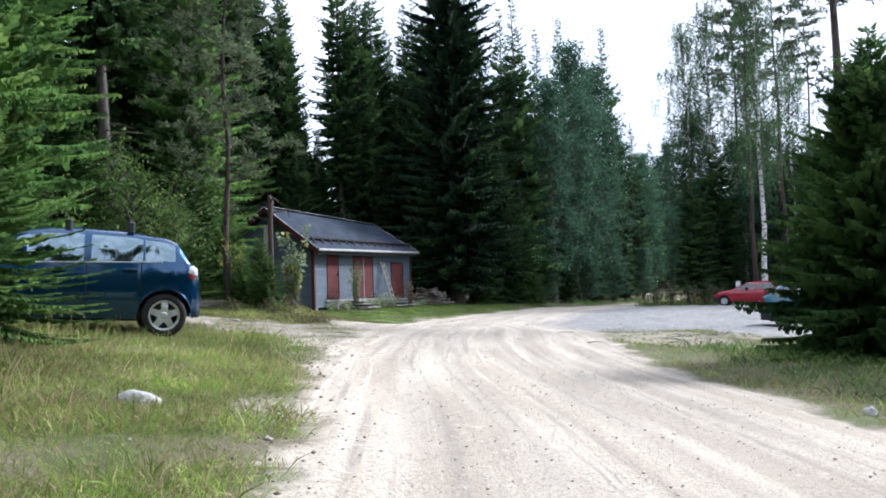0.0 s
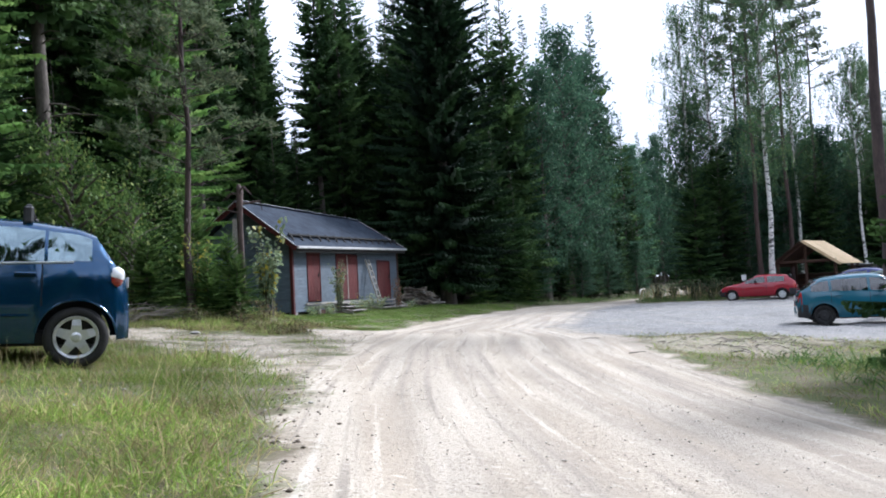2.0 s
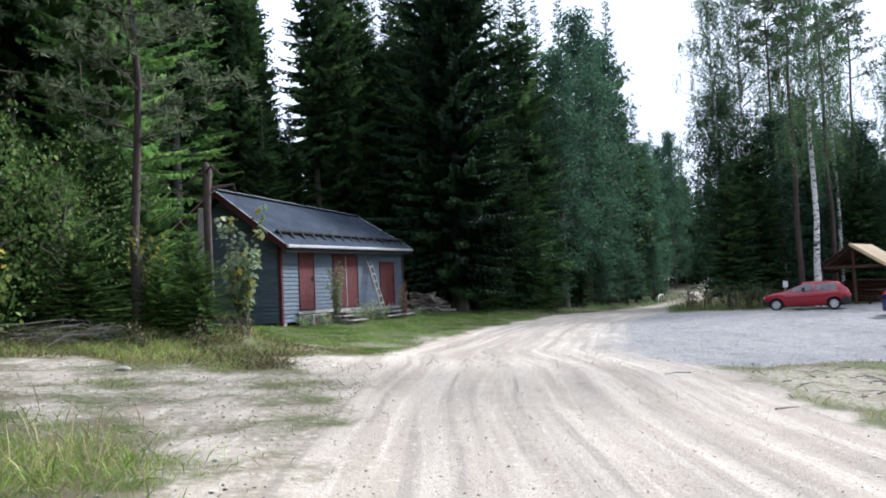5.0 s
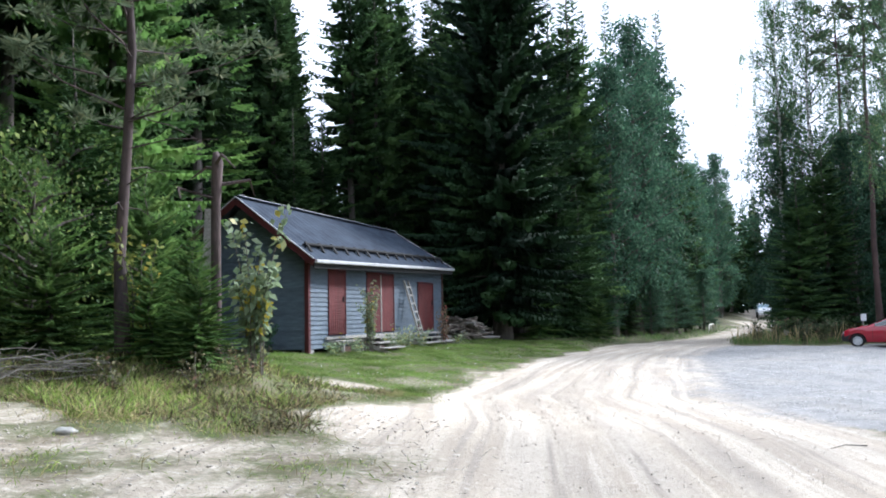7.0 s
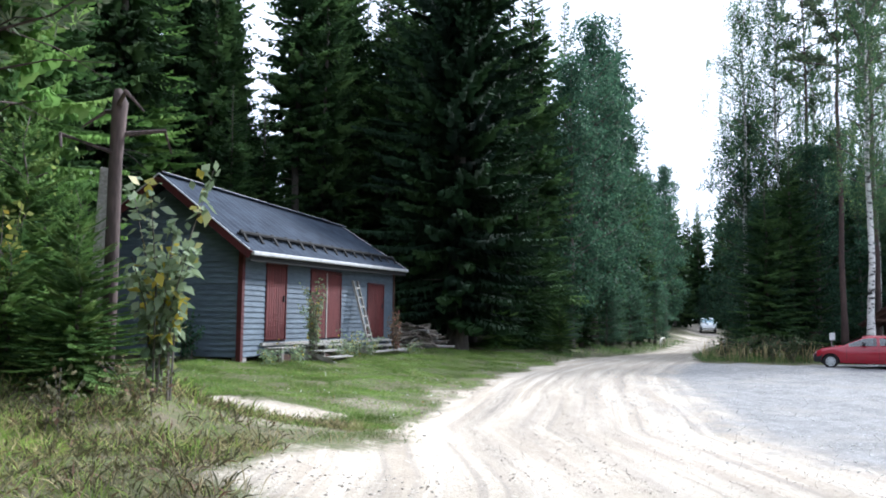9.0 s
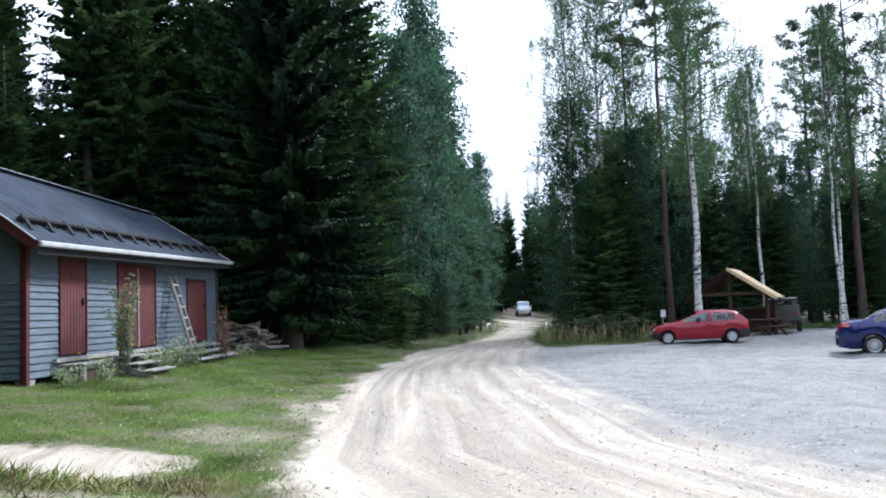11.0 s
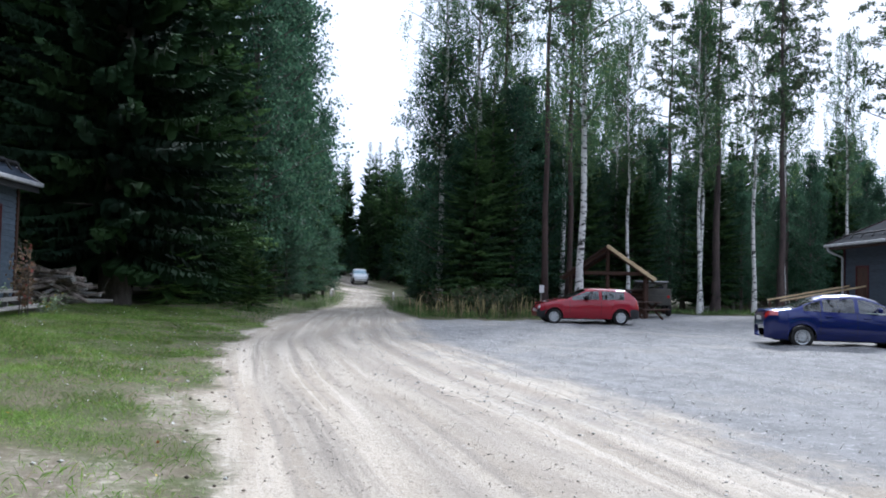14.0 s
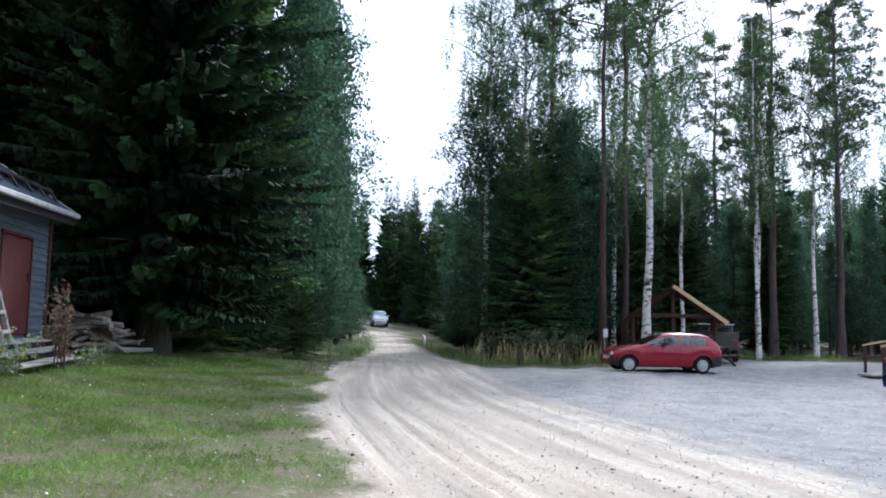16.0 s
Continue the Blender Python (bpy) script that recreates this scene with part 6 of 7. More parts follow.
# ---- trees and bushes near the walk ----
_g, _l = pine_crown(13, 51, 0.26, 1.9, 80, 240, 0.16, 0.9, 0.018)
tree("pine_tree", -4.42, 21.3, "slender pine with a bare brown trunk and grey-green needles", "pine tree", joined(trunk_geo(13, 0.085, 15, 0.004, 10, 10, (0.08, 0.4), 1.3), _l), BARK_PINE, [("crown", _g, PINE_NEAR)])
snag = thing("broken_pine_trunk", Matrix.Translation((-3.5, 22.3, float(ground_z(-3.5, 22.3)))), "broken reddish-brown pine trunk with a knobbly top", "tree trunk")
part("trunk", tube([(0, 0, -0.3), (0.02, 0, 1.0), (0, 0.02, 2.4), (0.03, 0, 3.05), (0.0, 0, 3.2)], [0.10, 0.075, 0.07, 0.085, 0.04], 12, 0.05, 4), BARK_PINE, snag, smooth=True)
for k, (a, z, ln) in enumerate(((0.4, 2.7, 0.5), (2.2, 2.95, 0.45), (4.0, 2.5, 0.6), (5.3, 3.0, 0.35))):
    part("branch_stub", tube([(0, 0, z), (ln * math.cos(a), ln * math.sin(a), z + 0.1), (ln * 1.3 * math.cos(a + 0.4), ln * 1.3 * math.sin(a + 0.4), z - 0.1)], [0.035, 0.025, 0.01], 6, 0.1, k), BARK_PINE, snag)
plank = thing("leaning_plank", Matrix.Translation((-3.75, 22.5, float(ground_z(-3.75, 22.5)))), "pale grey plank standing beside the broken trunk", "plank")
part("plank", a_box(-0.07, -0.02, -0.2, 0.07, 0.02, 2.45, 0.005, pose(0, 0, 0, 0, 2, 20)), GREY_WOOD, plank)

right_sp = tree("spruce_tree", 8.35, 12.0, "dense young spruce with low branches at the road's verge", "spruce tree", trunk_geo(5.0, 0.07, 17, limbs=10, limb_z=(0.03, 0.14), limb_len=0.7), BARK_SPRUCE,
                [("crown", spruce_crown(5.0, 1.55, 0.25, 61, 58, 0.055, 0.24, 0.30, 0.85, 1.0, 0.28), SPRUCE_VERGE)])
more(right_sp, [(9.9, 13.4, 1.05, 1.0), (10.6, 11.0, 1.1, 1.05), (10.5, 7.5, 1.1, 1.1), (12.0, 15.5, 1.1, 1.1), (12.8, 11.4, 1.2, 1.2)])
low_sp = tree("young_spruce", -2.25, 7.15, "small bright green spruce in the rough grass", "young spruce", trunk_geo(2.6, 0.04, 18, limbs=4, limb_z=(0.05, 0.2), limb_len=0.3), BARK_SPRUCE,
              [("crown", spruce_crown(2.6, 0.95, 0.1, 62, 26, 0.032, 0.12, 0.24, 0.8, 0.4), YOUNG)], group="young spruces")
more(low_sp, [(-3.3, 21.1, 0.62, 0.55), (-4.0, 21.2, 0.6, 0.5), (-5.3, 21.0, 0.8, 0.7), (-3.7, 21.9, 0.7, 0.75), (-6.2, 22.4, 1.1, 1.2), (-5.2, 23.8, 1.1, 1.35), (-7.4, 23.2, 1.4, 1.6), (-7.6, 16.9, 1.2, 1.2), (-8.2, 13.6, 1.4, 1.5), (-6.0, 26.2, 1.2, 1.2), (-9.0, 18.0, 1.5, 1.7), (-7.6, 20.4, 1.4, 1.7), (5.5, 47.8, 1.0, 0.8), (2.8, 47.2, 1.0, 1.0)])
more(pin, [(14.9, 27.8, 0.9, 0.95)], "tall pine with a bare dark trunk behind the turquoise car")


def shoots(name, x, y, h, n, seed, label, material, leaf=0.085, per=46, spread=0.35, z=None):
    """A thin bush: upright shoots with single leaves along them."""
    rng = np.random.default_rng(seed)
    t = thing(name, Matrix.Translation((x, y, float(ground_z(x, y)) if z is None else z)), label, "bush")
    stems, P = [], []
    for k in range(n):
        a, hh = rng.uniform(0, 6.28), h * rng.uniform(0.55, 1.05)
        tip = np.array([math.cos(a) * spread * rng.uniform(0.3, 1.3), math.sin(a) * spread * rng.uniform(0.3, 1.3), hh])
        mid = tip * np.array([0.35, 0.35, 0.55])
        stems.append(tube([(0.14 * math.cos(a), 0.14 * math.sin(a), -0.1), tuple(mid), tuple(tip)], [0.005 * h + 0.002, 0.0035 * h + 0.001, 0.003], 5, caps=False))
        s = rng.uniform(0.18, 1.0, per)[:, None]
        P.append(np.where(s < 0.55, mid * s / 0.55, mid + (tip - mid) * (s - 0.55) / 0.45) + rng.normal(size=(per, 3)) * 0.05)
    P = np.concatenate(P)
    D = rng.normal(size=P.shape) + np.array([0, 0, 0.1])
    L = leaf * rng.uniform(0.7, 1.35, len(P))
    part("stem", joined(*stems), BARK_SPRUCE, t)
    part("foliage", kites(P, D, L, L * 0.62, rng, 0.15), material, t)
    return t


shoots("sallow_bush", -2.75, 21.7, 2.15, 9, 71, "sallow bush with pale green and yellowing leaves", BUSH, 0.13, 80, 0.42)
LEAFY = foliage("shrub_leaves", (0.06, 0.115, 0.036), (0.15, 0.24, 0.065), (0.25, 0.31, 0.09), rough=0.5, through_light=0.45)
_g, _l = leaf_crown(3.6, 81, 0.12, 1.0, 26, 120, 0.085, 0.3, 1.0, 0.62, 0.35, 4, 0.2)
shrub = tree("birch_shrub", -6.3, 19.6, "leafy green birch shrub at the wood's edge", "shrub", joined(trunk_geo(3.4, 0.03, 82, sides=6), _l), BARK_SPRUCE, [("crown", _g, LEAFY)], group="shrubs at the wood's edge")
more(shrub, [(-7.5, 21.2, 1.1, 1.2), (-8.4, 18.9, 1.2, 1.25), (-6.7, 23.6, 1.1, 1.15), (-7.4, 16.6, 0.9, 0.8), (-8.6, 14.6, 1.1, 1.0), (-5.9, 21.6, 0.8, 0.75), (-9.6, 22.6, 1.3, 1.5), (-6.9, 26.0, 1.0, 1.1), (-7.0, 12.6, 0.9, 0.75), (-9.2, 16.8, 1.2, 1.3)])
shoots("rowan_bush", -4.3, 21.6, 2.6, 5, 73, "thin rowan with yellow-green leaves beside the pine", ROWAN, 0.10, 70, 0.5)
shoots("rowan_bush", -5.8, 19.0, 1.8, 6, 74, "thin rowan with yellow-green leaves at the wood's edge", ROWAN, 0.09, 70, 0.5)
shoots("rowan_bush", -6.6, 17.6, 2.2, 6, 75, "thin rowan with yellow-green leaves at the wood's edge", ROWAN, 0.09, 70, 0.6)
_w = SHED @ Vector((2.45, -0.7, 0))
shoots("birch_sapling", _w.x, _w.y, 2.0, 9, 76, "leafy pale green birch sapling before the shed's front", BUSH, 0.075, 110, 0.42)
_w = SHED @ Vector((7.6, -1.15, 0))
shoots("rosebay_shoots", _w.x, _w.y, 1.45, 8, 77, "reddish-leaved shoots beside the plank steps", foliage("reddish_leaves", (0.10, 0.07, 0.05), (0.22, 0.16, 0.10), (0.30, 0.10, 0.08)), 0.08, 40, 0.3)
_w = SHED @ Vector((-0.7, 0.9, 0))
shoots("alder_bush", _w.x, _w.y, 1.15, 12, 78, "low leafy alder bush against the shed's gable", ASPEN, 0.08, 60, 0.5)
_w = SHED @ Vector((5.2, -0.7, 0))
shoots("weed_clump", _w.x, _w.y, 0.75, 12, 79, "tall weeds before the shed's double door", BUSH, 0.06, 36, 0.6)
for k, (u, v, hh) in enumerate(((1.35, -0.75, 0.5), (3.3, -0.95, 0.6), (4.25, -0.8, 0.55), (6.0, -0.85, 0.6), (0.5, -0.5, 0.4), (8.6, -1.25, 0.5))):
    _w = SHED @ Vector((u, v, 0))
    shoots("weed_clump", _w.x, _w.y, hh, 11, 120 + k, "pale green weeds growing along the shed's front", BUSH, 0.055, 30, 0.42)
_w = SHED @ Vector((10.4, 0.8, 0))
shoots("alder_bush", _w.x, _w.y + 0.8, 2.2, 9, 80, "alder bush behind the far corner of the shed", ASPEN, 0.09, 60, 0.6)
for k, (x, y) in enumerate(((-2.6, 20.7), (-2.9, 19.9), (-3.6, 19.4))):
    shoots("weed_clump", x, y, 0.5, 7, 90 + k, "brown dried weeds on the bank", HEATHER, 0.05, 26, 0.3)
ROSEBAY = foliage("rosebay_leaves", (0.035, 0.055, 0.025), (0.10, 0.13, 0.06), (0.20, 0.13, 0.09), 0.6, 0.3)
for k, (x, y) in enumerate(((13.6, 48.5), (14.8, 48.6), (16.0, 49.2), (16.9, 49.6), (15.4, 49.8), (13.0, 49.3))):
    shoots("rosebay_stand", x, y, 1.25, 16, 100 + k, "dark green rosebay with dry seed plumes beside the lot", ROSEBAY, 0.11, 26, 0.55)


# ---- grass, heather, stones ----
def blades(name, area, n, hmin, hmax, material, label, seed, keep, lean=0.5, wide=0.05, clump=0.0):
    rng = np.random.default_rng(seed)
    x, y = rng.uniform(area[0], area[2], n * 3), rng.uniform(area[1], area[3], n * 3)
    if clump:
        m = wob(x, y, clump) > rng.uniform(-0.9, 0.7, len(x))
        x, y = x[m], y[m]
    r, l, w = zones(x, y)
    ok = keep(x, y, r, l, w) > rng.uniform(0, 1, len(x))
    x, y = x[ok][:n], y[ok][:n]
    z = ground_z(x, y, True) - 0.01
    P = np.stack([x, y, z], 1)
    D = rng.normal(size=P.shape) * lean
    D[:, 2] = 1.0
    tall = 0.75 + 0.35 * wob(x, y, 0.7)
    L = rng.uniform(hmin, hmax, len(x)) * np.clip(tall, 0.35, 1.4)
    V, F = kites(P, D, L, np.clip(L * wide, 0.003, 0.014 if hmax < 1 else 0.035), rng, 0.25)
    tagged(new(name, mesh_of(name, V, F, material)), label, "grass", kind="stuff")


def verge(x, y, r, l, w):
    bare = np.where((y < 13) & (x < 3), np.clip(0.25 + 0.75 * (road_l(y) - x) + 0.5 * wob(x + 2, y, 0.55), 0.08, 1), 1.0)
    return bare * np.clip(1 - 1.9 * r, 0, 1) * np.where((x > -2.7 + 0.3 * wob(x, y, 0.6)) & (x < 0.4) & (y > 14) & (y < 22.6), 0.30, 1.0) * np.where((x > -3.7) & (x < 0.4) & (y > 20.7) & (y < 22.3), 0.3, 1.0) * (1 - l) * (1 - 0.75 * w)


blades("grass_verge", (-7, 0.5, 1.9, 13.5), 120000, 0.06, 0.22, GRASS, "rough green grass on the road's left verge", 201, verge, 0.6, 0.035)
blades("dry_grass_verge", (-7, 0.5, 1.9, 14.5), 45000, 0.08, 0.30, DRY, "dry straw-coloured grass among the green on the verge", 202, verge, 0.6, 0.03, 1.4)
WEED = foliage("weed_blades", (0.05, 0.10, 0.03), (0.14, 0.23, 0.07), (0.24, 0.26, 0.10), rough=0.6, through_light=0.3)
blades("near_verge_grass", (-3.6, 0.9, 1.9, 8.5), 72000, 0.06, 0.20, GRASS, "rough green grass at the start of the verge", 225, verge, 0.7, 0.04)
blades("near_verge_dry_grass", (-3.6, 0.9, 1.9, 8.5), 30000, 0.08, 0.30, DRY, "dry yellow grass at the start of the verge", 226, verge, 0.7, 0.03, 0.8)
blades("seed_stalks", (-7, 1.0, 1.2, 13.5), 2600, 0.30, 0.62, DRY, "thin dry seed stalks standing over the verge", 221, verge, 0.28, 0.012, 1.0)
blades("verge_tussocks", (-7, 1.0, 1.2, 13.5), 14000, 0.16, 0.36, GRASS, "taller green tussocks on the verge", 222, verge, 0.5, 0.03, 0.45)
blades("weeds_right", (5.8, 3, 9.5, 14.5), 7000, 0.16, 0.46, WEED, "rank dark green weeds under the spruces on the verge", 223, lambda x, y, r, l, w: verge(x, y, r, l, 0 * w) * np.clip((x - road_r(y)) / 1.2 - 0.2, 0, 1), 0.6, 0.05, 0.6)
blades("grass_right", (4.5, 2, 12, 22.5), 11000, 0.06, 0.22, GRASS, "rough grass between the road and the lot", 203, verge)
blades("dry_grass_right", (4.5, 2, 10, 22.5), 15000, 0.06, 0.22, DRY, "dry grass along the road's right edge", 204, verge, 0.7, 0.035, 1.0)
def lawn_keep(x, y, r, l, w):
    """Thin and patchy towards the road, close by the shed."""
    d = road_l(y) - x
    return verge(x, y, r, l, w) * np.clip(0.25 + 0.32 * d + 0.45 * wob(x, y, 0.8) + 0.25 * wob(x - 4, y + 9, 0.3), 0.06, 1)


blades("lawn", (-5.5, 23, 4.5, 46), 210000, 0.05, 0.16, LAWN, "short mown grass before the shed", 205, lawn_keep, 0.8, 0.06)
blades("lawn_tussocks", (-5.5, 23, 4.5, 46), 26000, 0.10, 0.24, LAWN, "longer tufts of grass on the lawn", 224, lawn_keep, 0.6, 0.022, 0.4)
blades("lawn_weeds", (-5.5, 23, 4.5, 46), 10000, 0.08, 0.24, DRY, "dry stalks among the short grass", 212, lawn_keep, 0.5, 0.03, 0.9)
blades("seed_plumes", (10.5, 46.8, 18.5, 51), 320, 0.8, 1.5, DRY, "tall dry seed plumes beside the lot", 213, lambda x, y, r, l, w: (1 - r) * (1 - l), 0.14, 0.026, 0.7)
blades("bank_grass", (-8, 17.5, -0.8, 23.1), 20000, 0.08, 0.32, DRY, "tall dry grass on the bank", 206, verge, 0.6, 0.03)
blades("bank_green", (-8, 17.5, -1.6, 23.1), 18000, 0.10, 0.36, GRASS, "tall green grass on the bank", 207, verge, 0.6, 0.035)
blades("heather", (-8.5, 17.8, -1.0, 23.3), 30000, 0.10, 0.32, HEATHER, "brown heather and bilberry on the bank", 208, verge, 0.8, 0.10, 1.1)
blades("track_grass", (-8, 9, 0.8, 21), 12000, 0.03, 0.11, GRASS, "sparse short grass on the side track", 209, lambda x, y, r, l, w: np.clip(0.85 - r, 0.0, 1) * 0.7, 0.8, 0.07, 0.5)
blades("corner_grass", (-3.0, 15.5, 1.2, 24.0), 26000, 0.04, 0.16, GRASS, "short uneven grass at the corner of the side track", 214, verge, 0.8, 0.05, 1.2)
blades("corner_dry_grass", (-3.0, 15.5, 1.2, 24.0), 14000, 0.05, 0.2, DRY, "thin dry grass at the corner of the side track", 215, verge, 0.8, 0.035, 0.8)
blades("corner_tufts", (-2.2, 21.5, 0.2, 25.5), 34000, 0.05, 0.17, LAWN, "green tufts beside the bare patch by the lawn", 227, lambda x, y, r, l, w: np.exp(-((x + 1.05 - 0.1 * wob(x, y, 0.5)) / 0.36) ** 2 - ((y - 23.4) / 1.2) ** 2), 0.7, 0.045, 0.5)
blades("track_edge_dry_grass", (-6.5, 17.6, -2.6, 20.6), 4200, 0.05, 0.18, DRY, "thin dry grass along the side track's far edge", 228, lambda x, y, r, l, w: np.clip(1 - 0.8 * r, 0.1, 1) * (1 - w), 0.8, 0.04, 0.7)
blades("roadside_tall_grass", (2, 42, 26, 88), 16000, 0.25, 0.7, WEED, "tall grass along the far road", 210, lambda x, y, r, l, w: (1 - r) * (1 - l) * np.exp(-np.minimum(np.abs(x - road_l(y)), np.abs(x - road_r(y))) / 1.6), 0.45, 0.035)
blades("lot_edge_grass", (9, 45, 36, 58), 12000, 0.25, 0.75, WEED, "tall grass at the back of the lot", 211, lambda x, y, r, l, w: (1 - r) * (1 - l) * 0.8, 0.45, 0.035)


def pebbles(name, area, n, smin, smax, material, label, seed, keep):
    rng = np.random.default_rng(seed)
    x, y = rng.uniform(area[0], area[2], n * 2), rng.uniform(area[1], area[3], n * 2)
    r, l, w = zones(x, y)
    ok = keep(x, y, r, l, w) > rng.uniform(0, 1, len(x))
    x, y = x[ok][:n], y[ok][:n]
    z = ground_z(x, y, True)
    s = smin + (smax - smin) * rng.uniform(0, 1, len(x)) ** 3
    O = np.array([(1, 0, 0), (-1, 0, 0), (0, 1, 0), (0, -1, 0), (0, 0, 0.7), (0, 0, -0.5)], dtype=float)
    V = O[None] * s[:, None, None] * rng.uniform(0.6, 1.2, (len(x), 6, 1)) + np.stack([x, y, z + s * 0.15], 1)[:, None]
    T = np.array([(0, 2, 4), (2, 1, 4), (1, 3, 4), (3, 0, 4), (2, 0, 5), (1, 2, 5), (3, 1, 5), (0, 3, 5)])
    F = (T[None] + 6 * np.arange(len(x))[:, None, None]).reshape(-1, 3)
    tagged(new(name, mesh_of(name, V.reshape(-1, 3), F, material)), label, "gravel", kind="stuff")


PEBBLE = surface("sandy_pebble", (0.36, 0.32, 0.27), (0.64, 0.58, 0.50), 40, 0.9, bump=0)
pebbles("road_gravel", (-4, 1, 7, 34), 12000, 0.004, 0.014, PEBBLE, "loose small stones on the sandy road", 301, lambda x, y, r, l, w: r)
ROAD_STONE = surface("dull_road_stone", (0.18, 0.16, 0.135), (0.42, 0.38, 0.33), 40, 0.95, bump=0)
pebbles("coarse_road_gravel", (0.5, 20, 8.5, 37), 16000, 0.004, 0.013, ROAD_STONE, "coarse dull stones between the wheel tracks", 308, lambda x, y, r, l, w: r * (1 - l) * np.clip(0.25 + 0.8 * wob((x - road_l(y)) * 1.6, y * 0.12, 0.5), 0, 1))
pebbles("lot_gravel", (3, 21, 20, 46), 15000, 0.006, 0.024, STONE, "coarse grey crushed stones on the lot", 302, lambda x, y, r, l, w: l)
SOIL_CLOD = surface("dark_soil_clod", (0.10, 0.08, 0.06), (0.22, 0.18, 0.14), 20, 0.95, bump=0)
pebbles("soil_clods", (-2, 2, 2.2, 12), 2600, 0.005, 0.022, SOIL_CLOD, "brown soil clods along the road's cut edge", 304, lambda x, y, r, l, w: np.exp(-((x - road_l(y) + 0.12) / 0.3) ** 2))
pebbles("lawn_edge_clods", (-2, 24, 5, 44), 900, 0.01, 0.035, SOIL_CLOD, "brown clods along the lawn's ragged edge", 305, lambda x, y, r, l, w: np.exp(-((x - road_l(y) + 0.2) / 0.5) ** 2))
pebbles("lawn_stones", (-3, 23, 5, 44), 420, 0.008, 0.03, STONE, "small pale stones scattered along the lawn's edge", 306, lambda x, y, r, l, w: np.exp(-((x - road_l(y) + 0.6) / 0.9) ** 2))
pebbles("track_gravel", (-8, 13, 0, 20), 5000, 0.005, 0.022, PEBBLE, "loose stones on the side track", 307, lambda x, y, r, l, w: r)
pebbles("verge_stones", (-3, 2, 2.2, 13), 260, 0.012, 0.035, STONE, "small pale stones along the verge", 303, lambda x, y, r, l, w: 1 - r)


def boulder(x, y, sx, sy, sz, seed, label):
    rng = np.random.default_rng(seed)
    bm = bmesh.new()
    bmesh.ops.create_icosphere(bm, subdivisions=3, radius=1.0)
    for v in bm.verts:
        k = 1 + 0.28 * noise.noise(v.co * 1.3 + Vector((seed, 0, 0))) + 0.08 * noise.noise(v.co * 4.5)
        v.co = Vector((v.co.x * sx * k, v.co.y * sy * k, v.co.z * sz * k))
    ob = part("boulder", bm, STONE, None, smooth=True, at=pose(x, y, float(ground_z(x, y)) + sz * 0.25, 0, 0, seed * 40))
    tagged(ob, label, "stone")


boulder(0.15, 4.92, 0.18, 0.11, 0.075, 4, "pale grey stone half sunk in the verge")
boulder(-2.95, 17.1, 0.09, 0.07, 0.04, 5, "flat pale stone beside the side track")
boulder(-2.8, 18.2, 0.08, 0.06, 0.03, 6, "flat pale stone beside the side track")
boulder(-3.75, 19.35, 0.09, 0.06, 0.025, 8, "flat pale stone at the foot of the bank")
boulder(5.5, 6.5, 0.07, 0.06, 0.06, 7, "small white stone at the road's gravel edge")
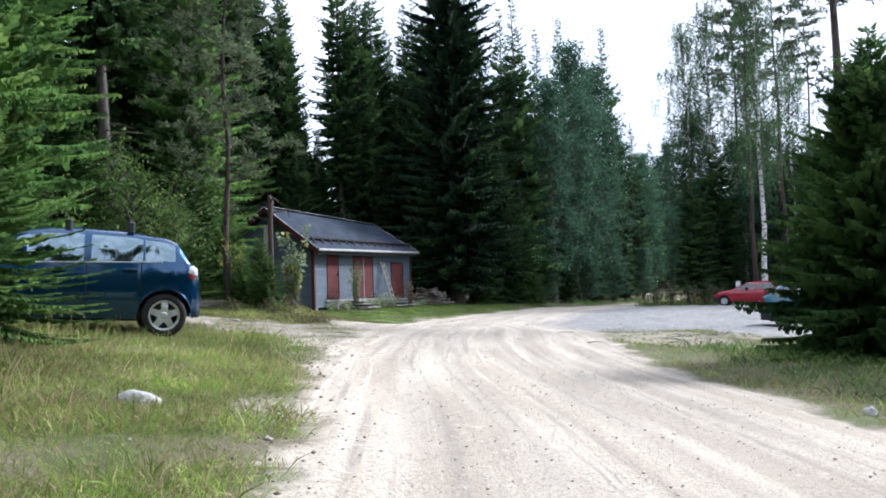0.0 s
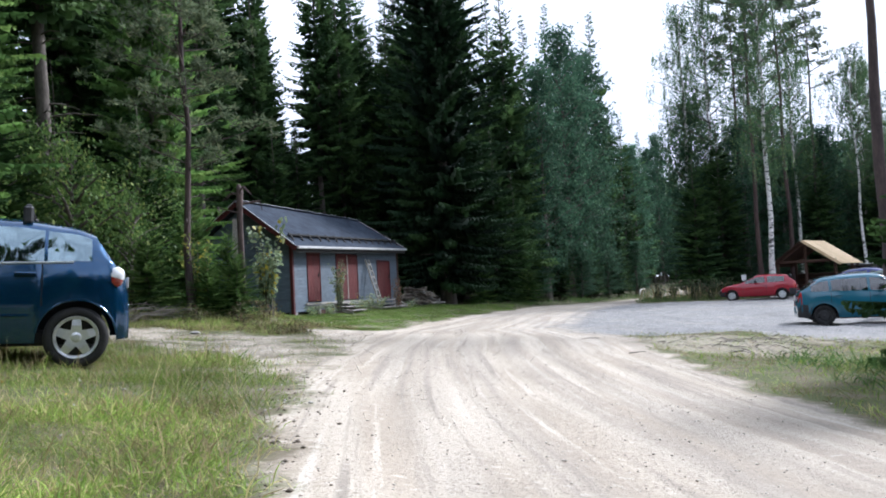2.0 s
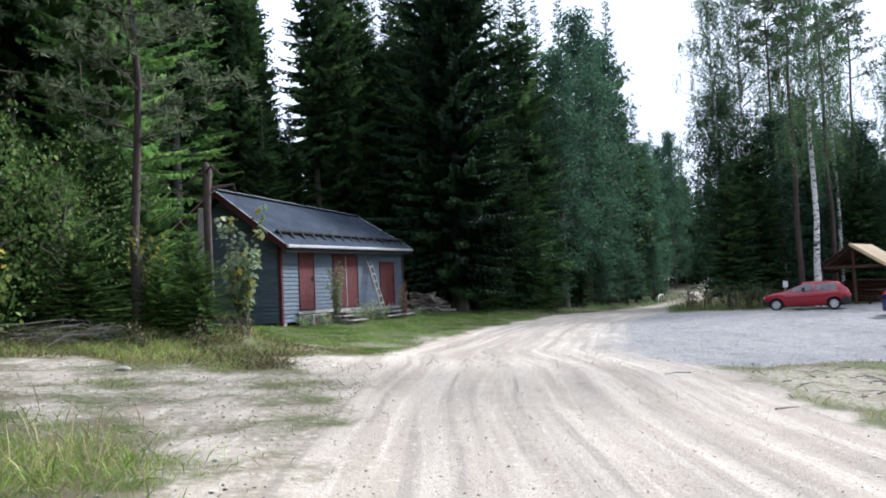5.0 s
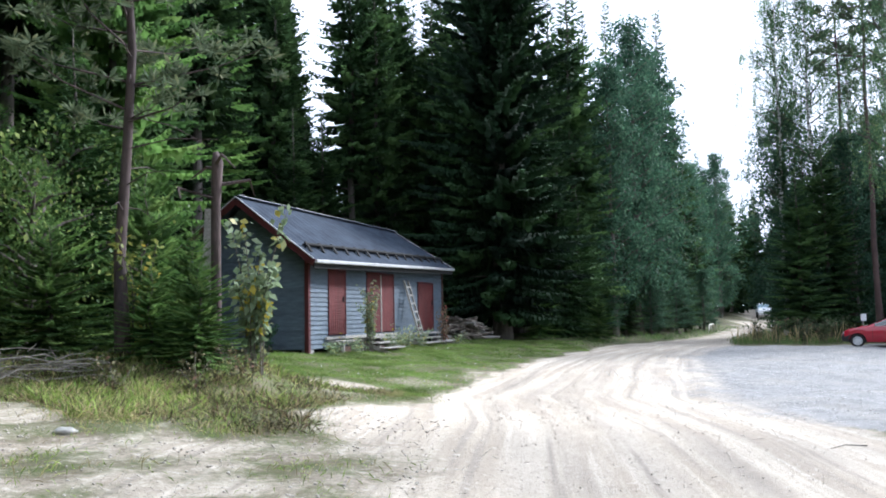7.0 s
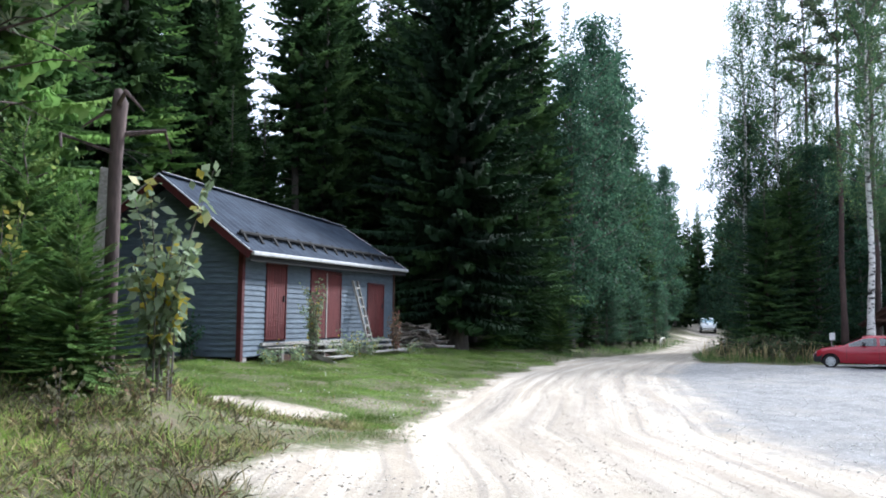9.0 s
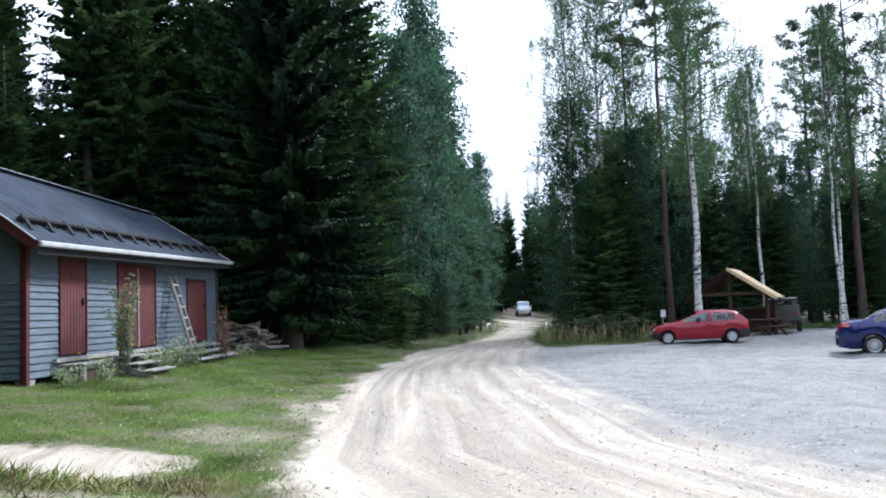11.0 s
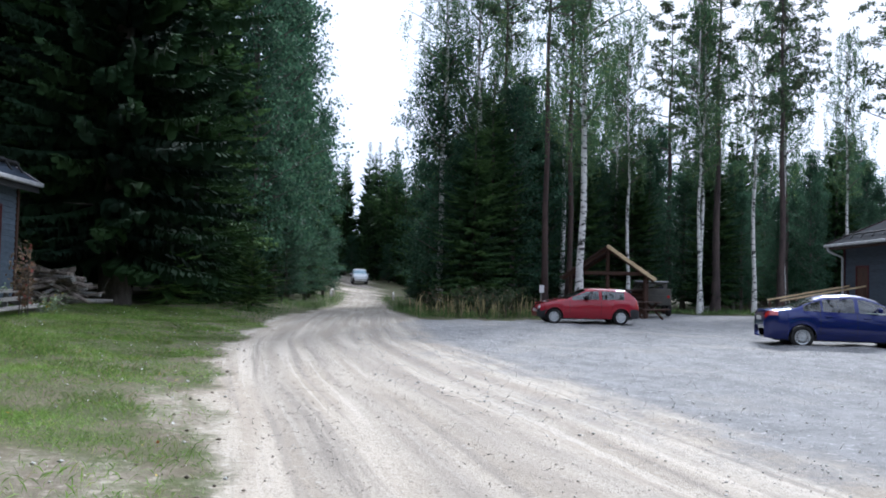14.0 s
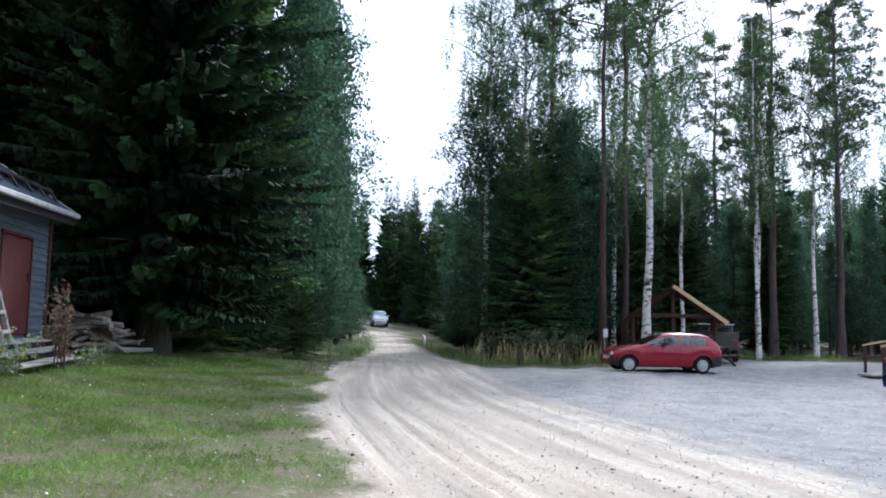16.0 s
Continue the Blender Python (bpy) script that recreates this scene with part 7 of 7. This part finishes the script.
# brushwood on the bank and cut twigs on the bare verge
DEAD_WOOD = surface("grey_dead_wood", (0.10, 0.088, 0.075), (0.30, 0.275, 0.24), 8, 0.95, bump=0.3)
fb = thing("brushwood_heap", Matrix.Translation((-5.1, 19.9, float(ground_z(-5.1, 19.9)))), "heap of bare grey cut branches lying on the bank", "branches")
_r = random.Random(12)
for k in range(26):
    a, ln, z = _r.gauss(0.15, 0.6), _r.uniform(0.8, 1.9), _r.uniform(0.03, 0.34)
    x, y = _r.uniform(-0.7, 0.7), _r.uniform(-0.4, 0.4)
    p0 = Vector((x - ln / 2 * math.cos(a), y - ln / 2 * math.sin(a), max(0.0, z - _r.uniform(0.0, 0.25))))
    p2 = Vector((x + ln / 2 * math.cos(a), y + ln / 2 * math.sin(a), max(0.0, z + _r.uniform(-0.3, 0.15))))
    p1 = p0.lerp(p2, 0.5) + Vector((_r.uniform(-0.12, 0.12), _r.uniform(-0.12, 0.12), _r.uniform(0.0, 0.14)))
    r = _r.uniform(0.005, 0.013)
    limb = part("branch", tube([p0, p0.lerp(p1, 0.55) + Vector((0, 0, 0.07)), p1, p1.lerp(p2, 0.5) + Vector((0.03, 0.06, 0.05)), p2], [r, r * 0.95, r * 0.8, r * 0.6, r * 0.3], 5, 0.1, k), DEAD_WOOD, fb)
    for q in range(2):
        b = p1.lerp(p2, 0.3 + 0.35 * q)
        part("twig", tube([b, b + Vector((_r.uniform(-0.3, 0.3), _r.uniform(-0.3, 0.3), _r.uniform(0.02, 0.22)))], [r * 0.5, r * 0.15], 4), DEAD_WOOD, limb)


tw = thing("cut_twigs", Matrix.Translation((7.2, 18.0, float(ground_z(7.2, 18.0)))), "thin cut twigs strewn over the bare soil of the verge", "twigs")
_r = random.Random(31)
for k in range(110):
    x, y, a, ln = _r.gauss(0.3, 1.1), _r.gauss(0, 1.5), _r.uniform(0, 6.28), _r.uniform(0.14, 0.5)
    p = [Vector((x + ln * q * math.cos(a + 0.5 * q), y + ln * q * math.sin(a + 0.5 * q), 0.0)) for q in (-0.5, 0.0, 0.5)]
    for v in p:
        v.z = float(ground_z(7.2 + v.x, 18.0 + v.y, True)) - tw.matrix_basis.translation.z + 0.012
    p[1].z += _r.uniform(0.0, 0.07)
    r = _r.uniform(0.004, 0.011)
    part("twig", tube(p, [r, r * 0.8, r * 0.4], 5, 0.1, k), DEAD_WOOD, tw)
# clover heads and fallen leaves on the lawn
def specks(name, area, n, size, material, label, seed, lift):
    rng = np.random.default_rng(seed)
    x, y = rng.uniform(area[0], area[2], n), rng.uniform(area[1], area[3], n)
    r, l, w = zones(x, y)
    ok = verge(x, y, r, l, w) > 0.4
    x, y = x[ok], y[ok]
    P = np.stack([x, y, ground_z(x, y, True) + lift * rng.uniform(0.4, 1.2, len(x))], 1)
    D = rng.normal(size=P.shape) * np.array([1, 1, 0.4])
    L = size * rng.uniform(0.6, 1.3, len(x))
    V, F = kites(P, D, L, L * 0.8, rng, 0.1)
    tagged(new(name, mesh_of(name, V, F, material)), label, "flowers", kind="stuff")


CLOVER = foliage("white_clover", (0.55, 0.55, 0.48), (0.75, 0.75, 0.70), None, 0.8, 0.2)
YELLOWED = foliage("fallen_leaf", (0.40, 0.28, 0.06), (0.55, 0.42, 0.10), (0.40, 0.12, 0.05), 0.7, 0.2)
specks("clover_heads", (-5, 23, 3, 44), 420, 0.026, CLOVER, "small white clover heads in the lawn", 401, 0.12)
specks("fallen_leaves", (-6, 2, 3, 40), 420, 0.028, YELLOWED, "scattered yellow fallen leaves in the grass", 402, 0.05)
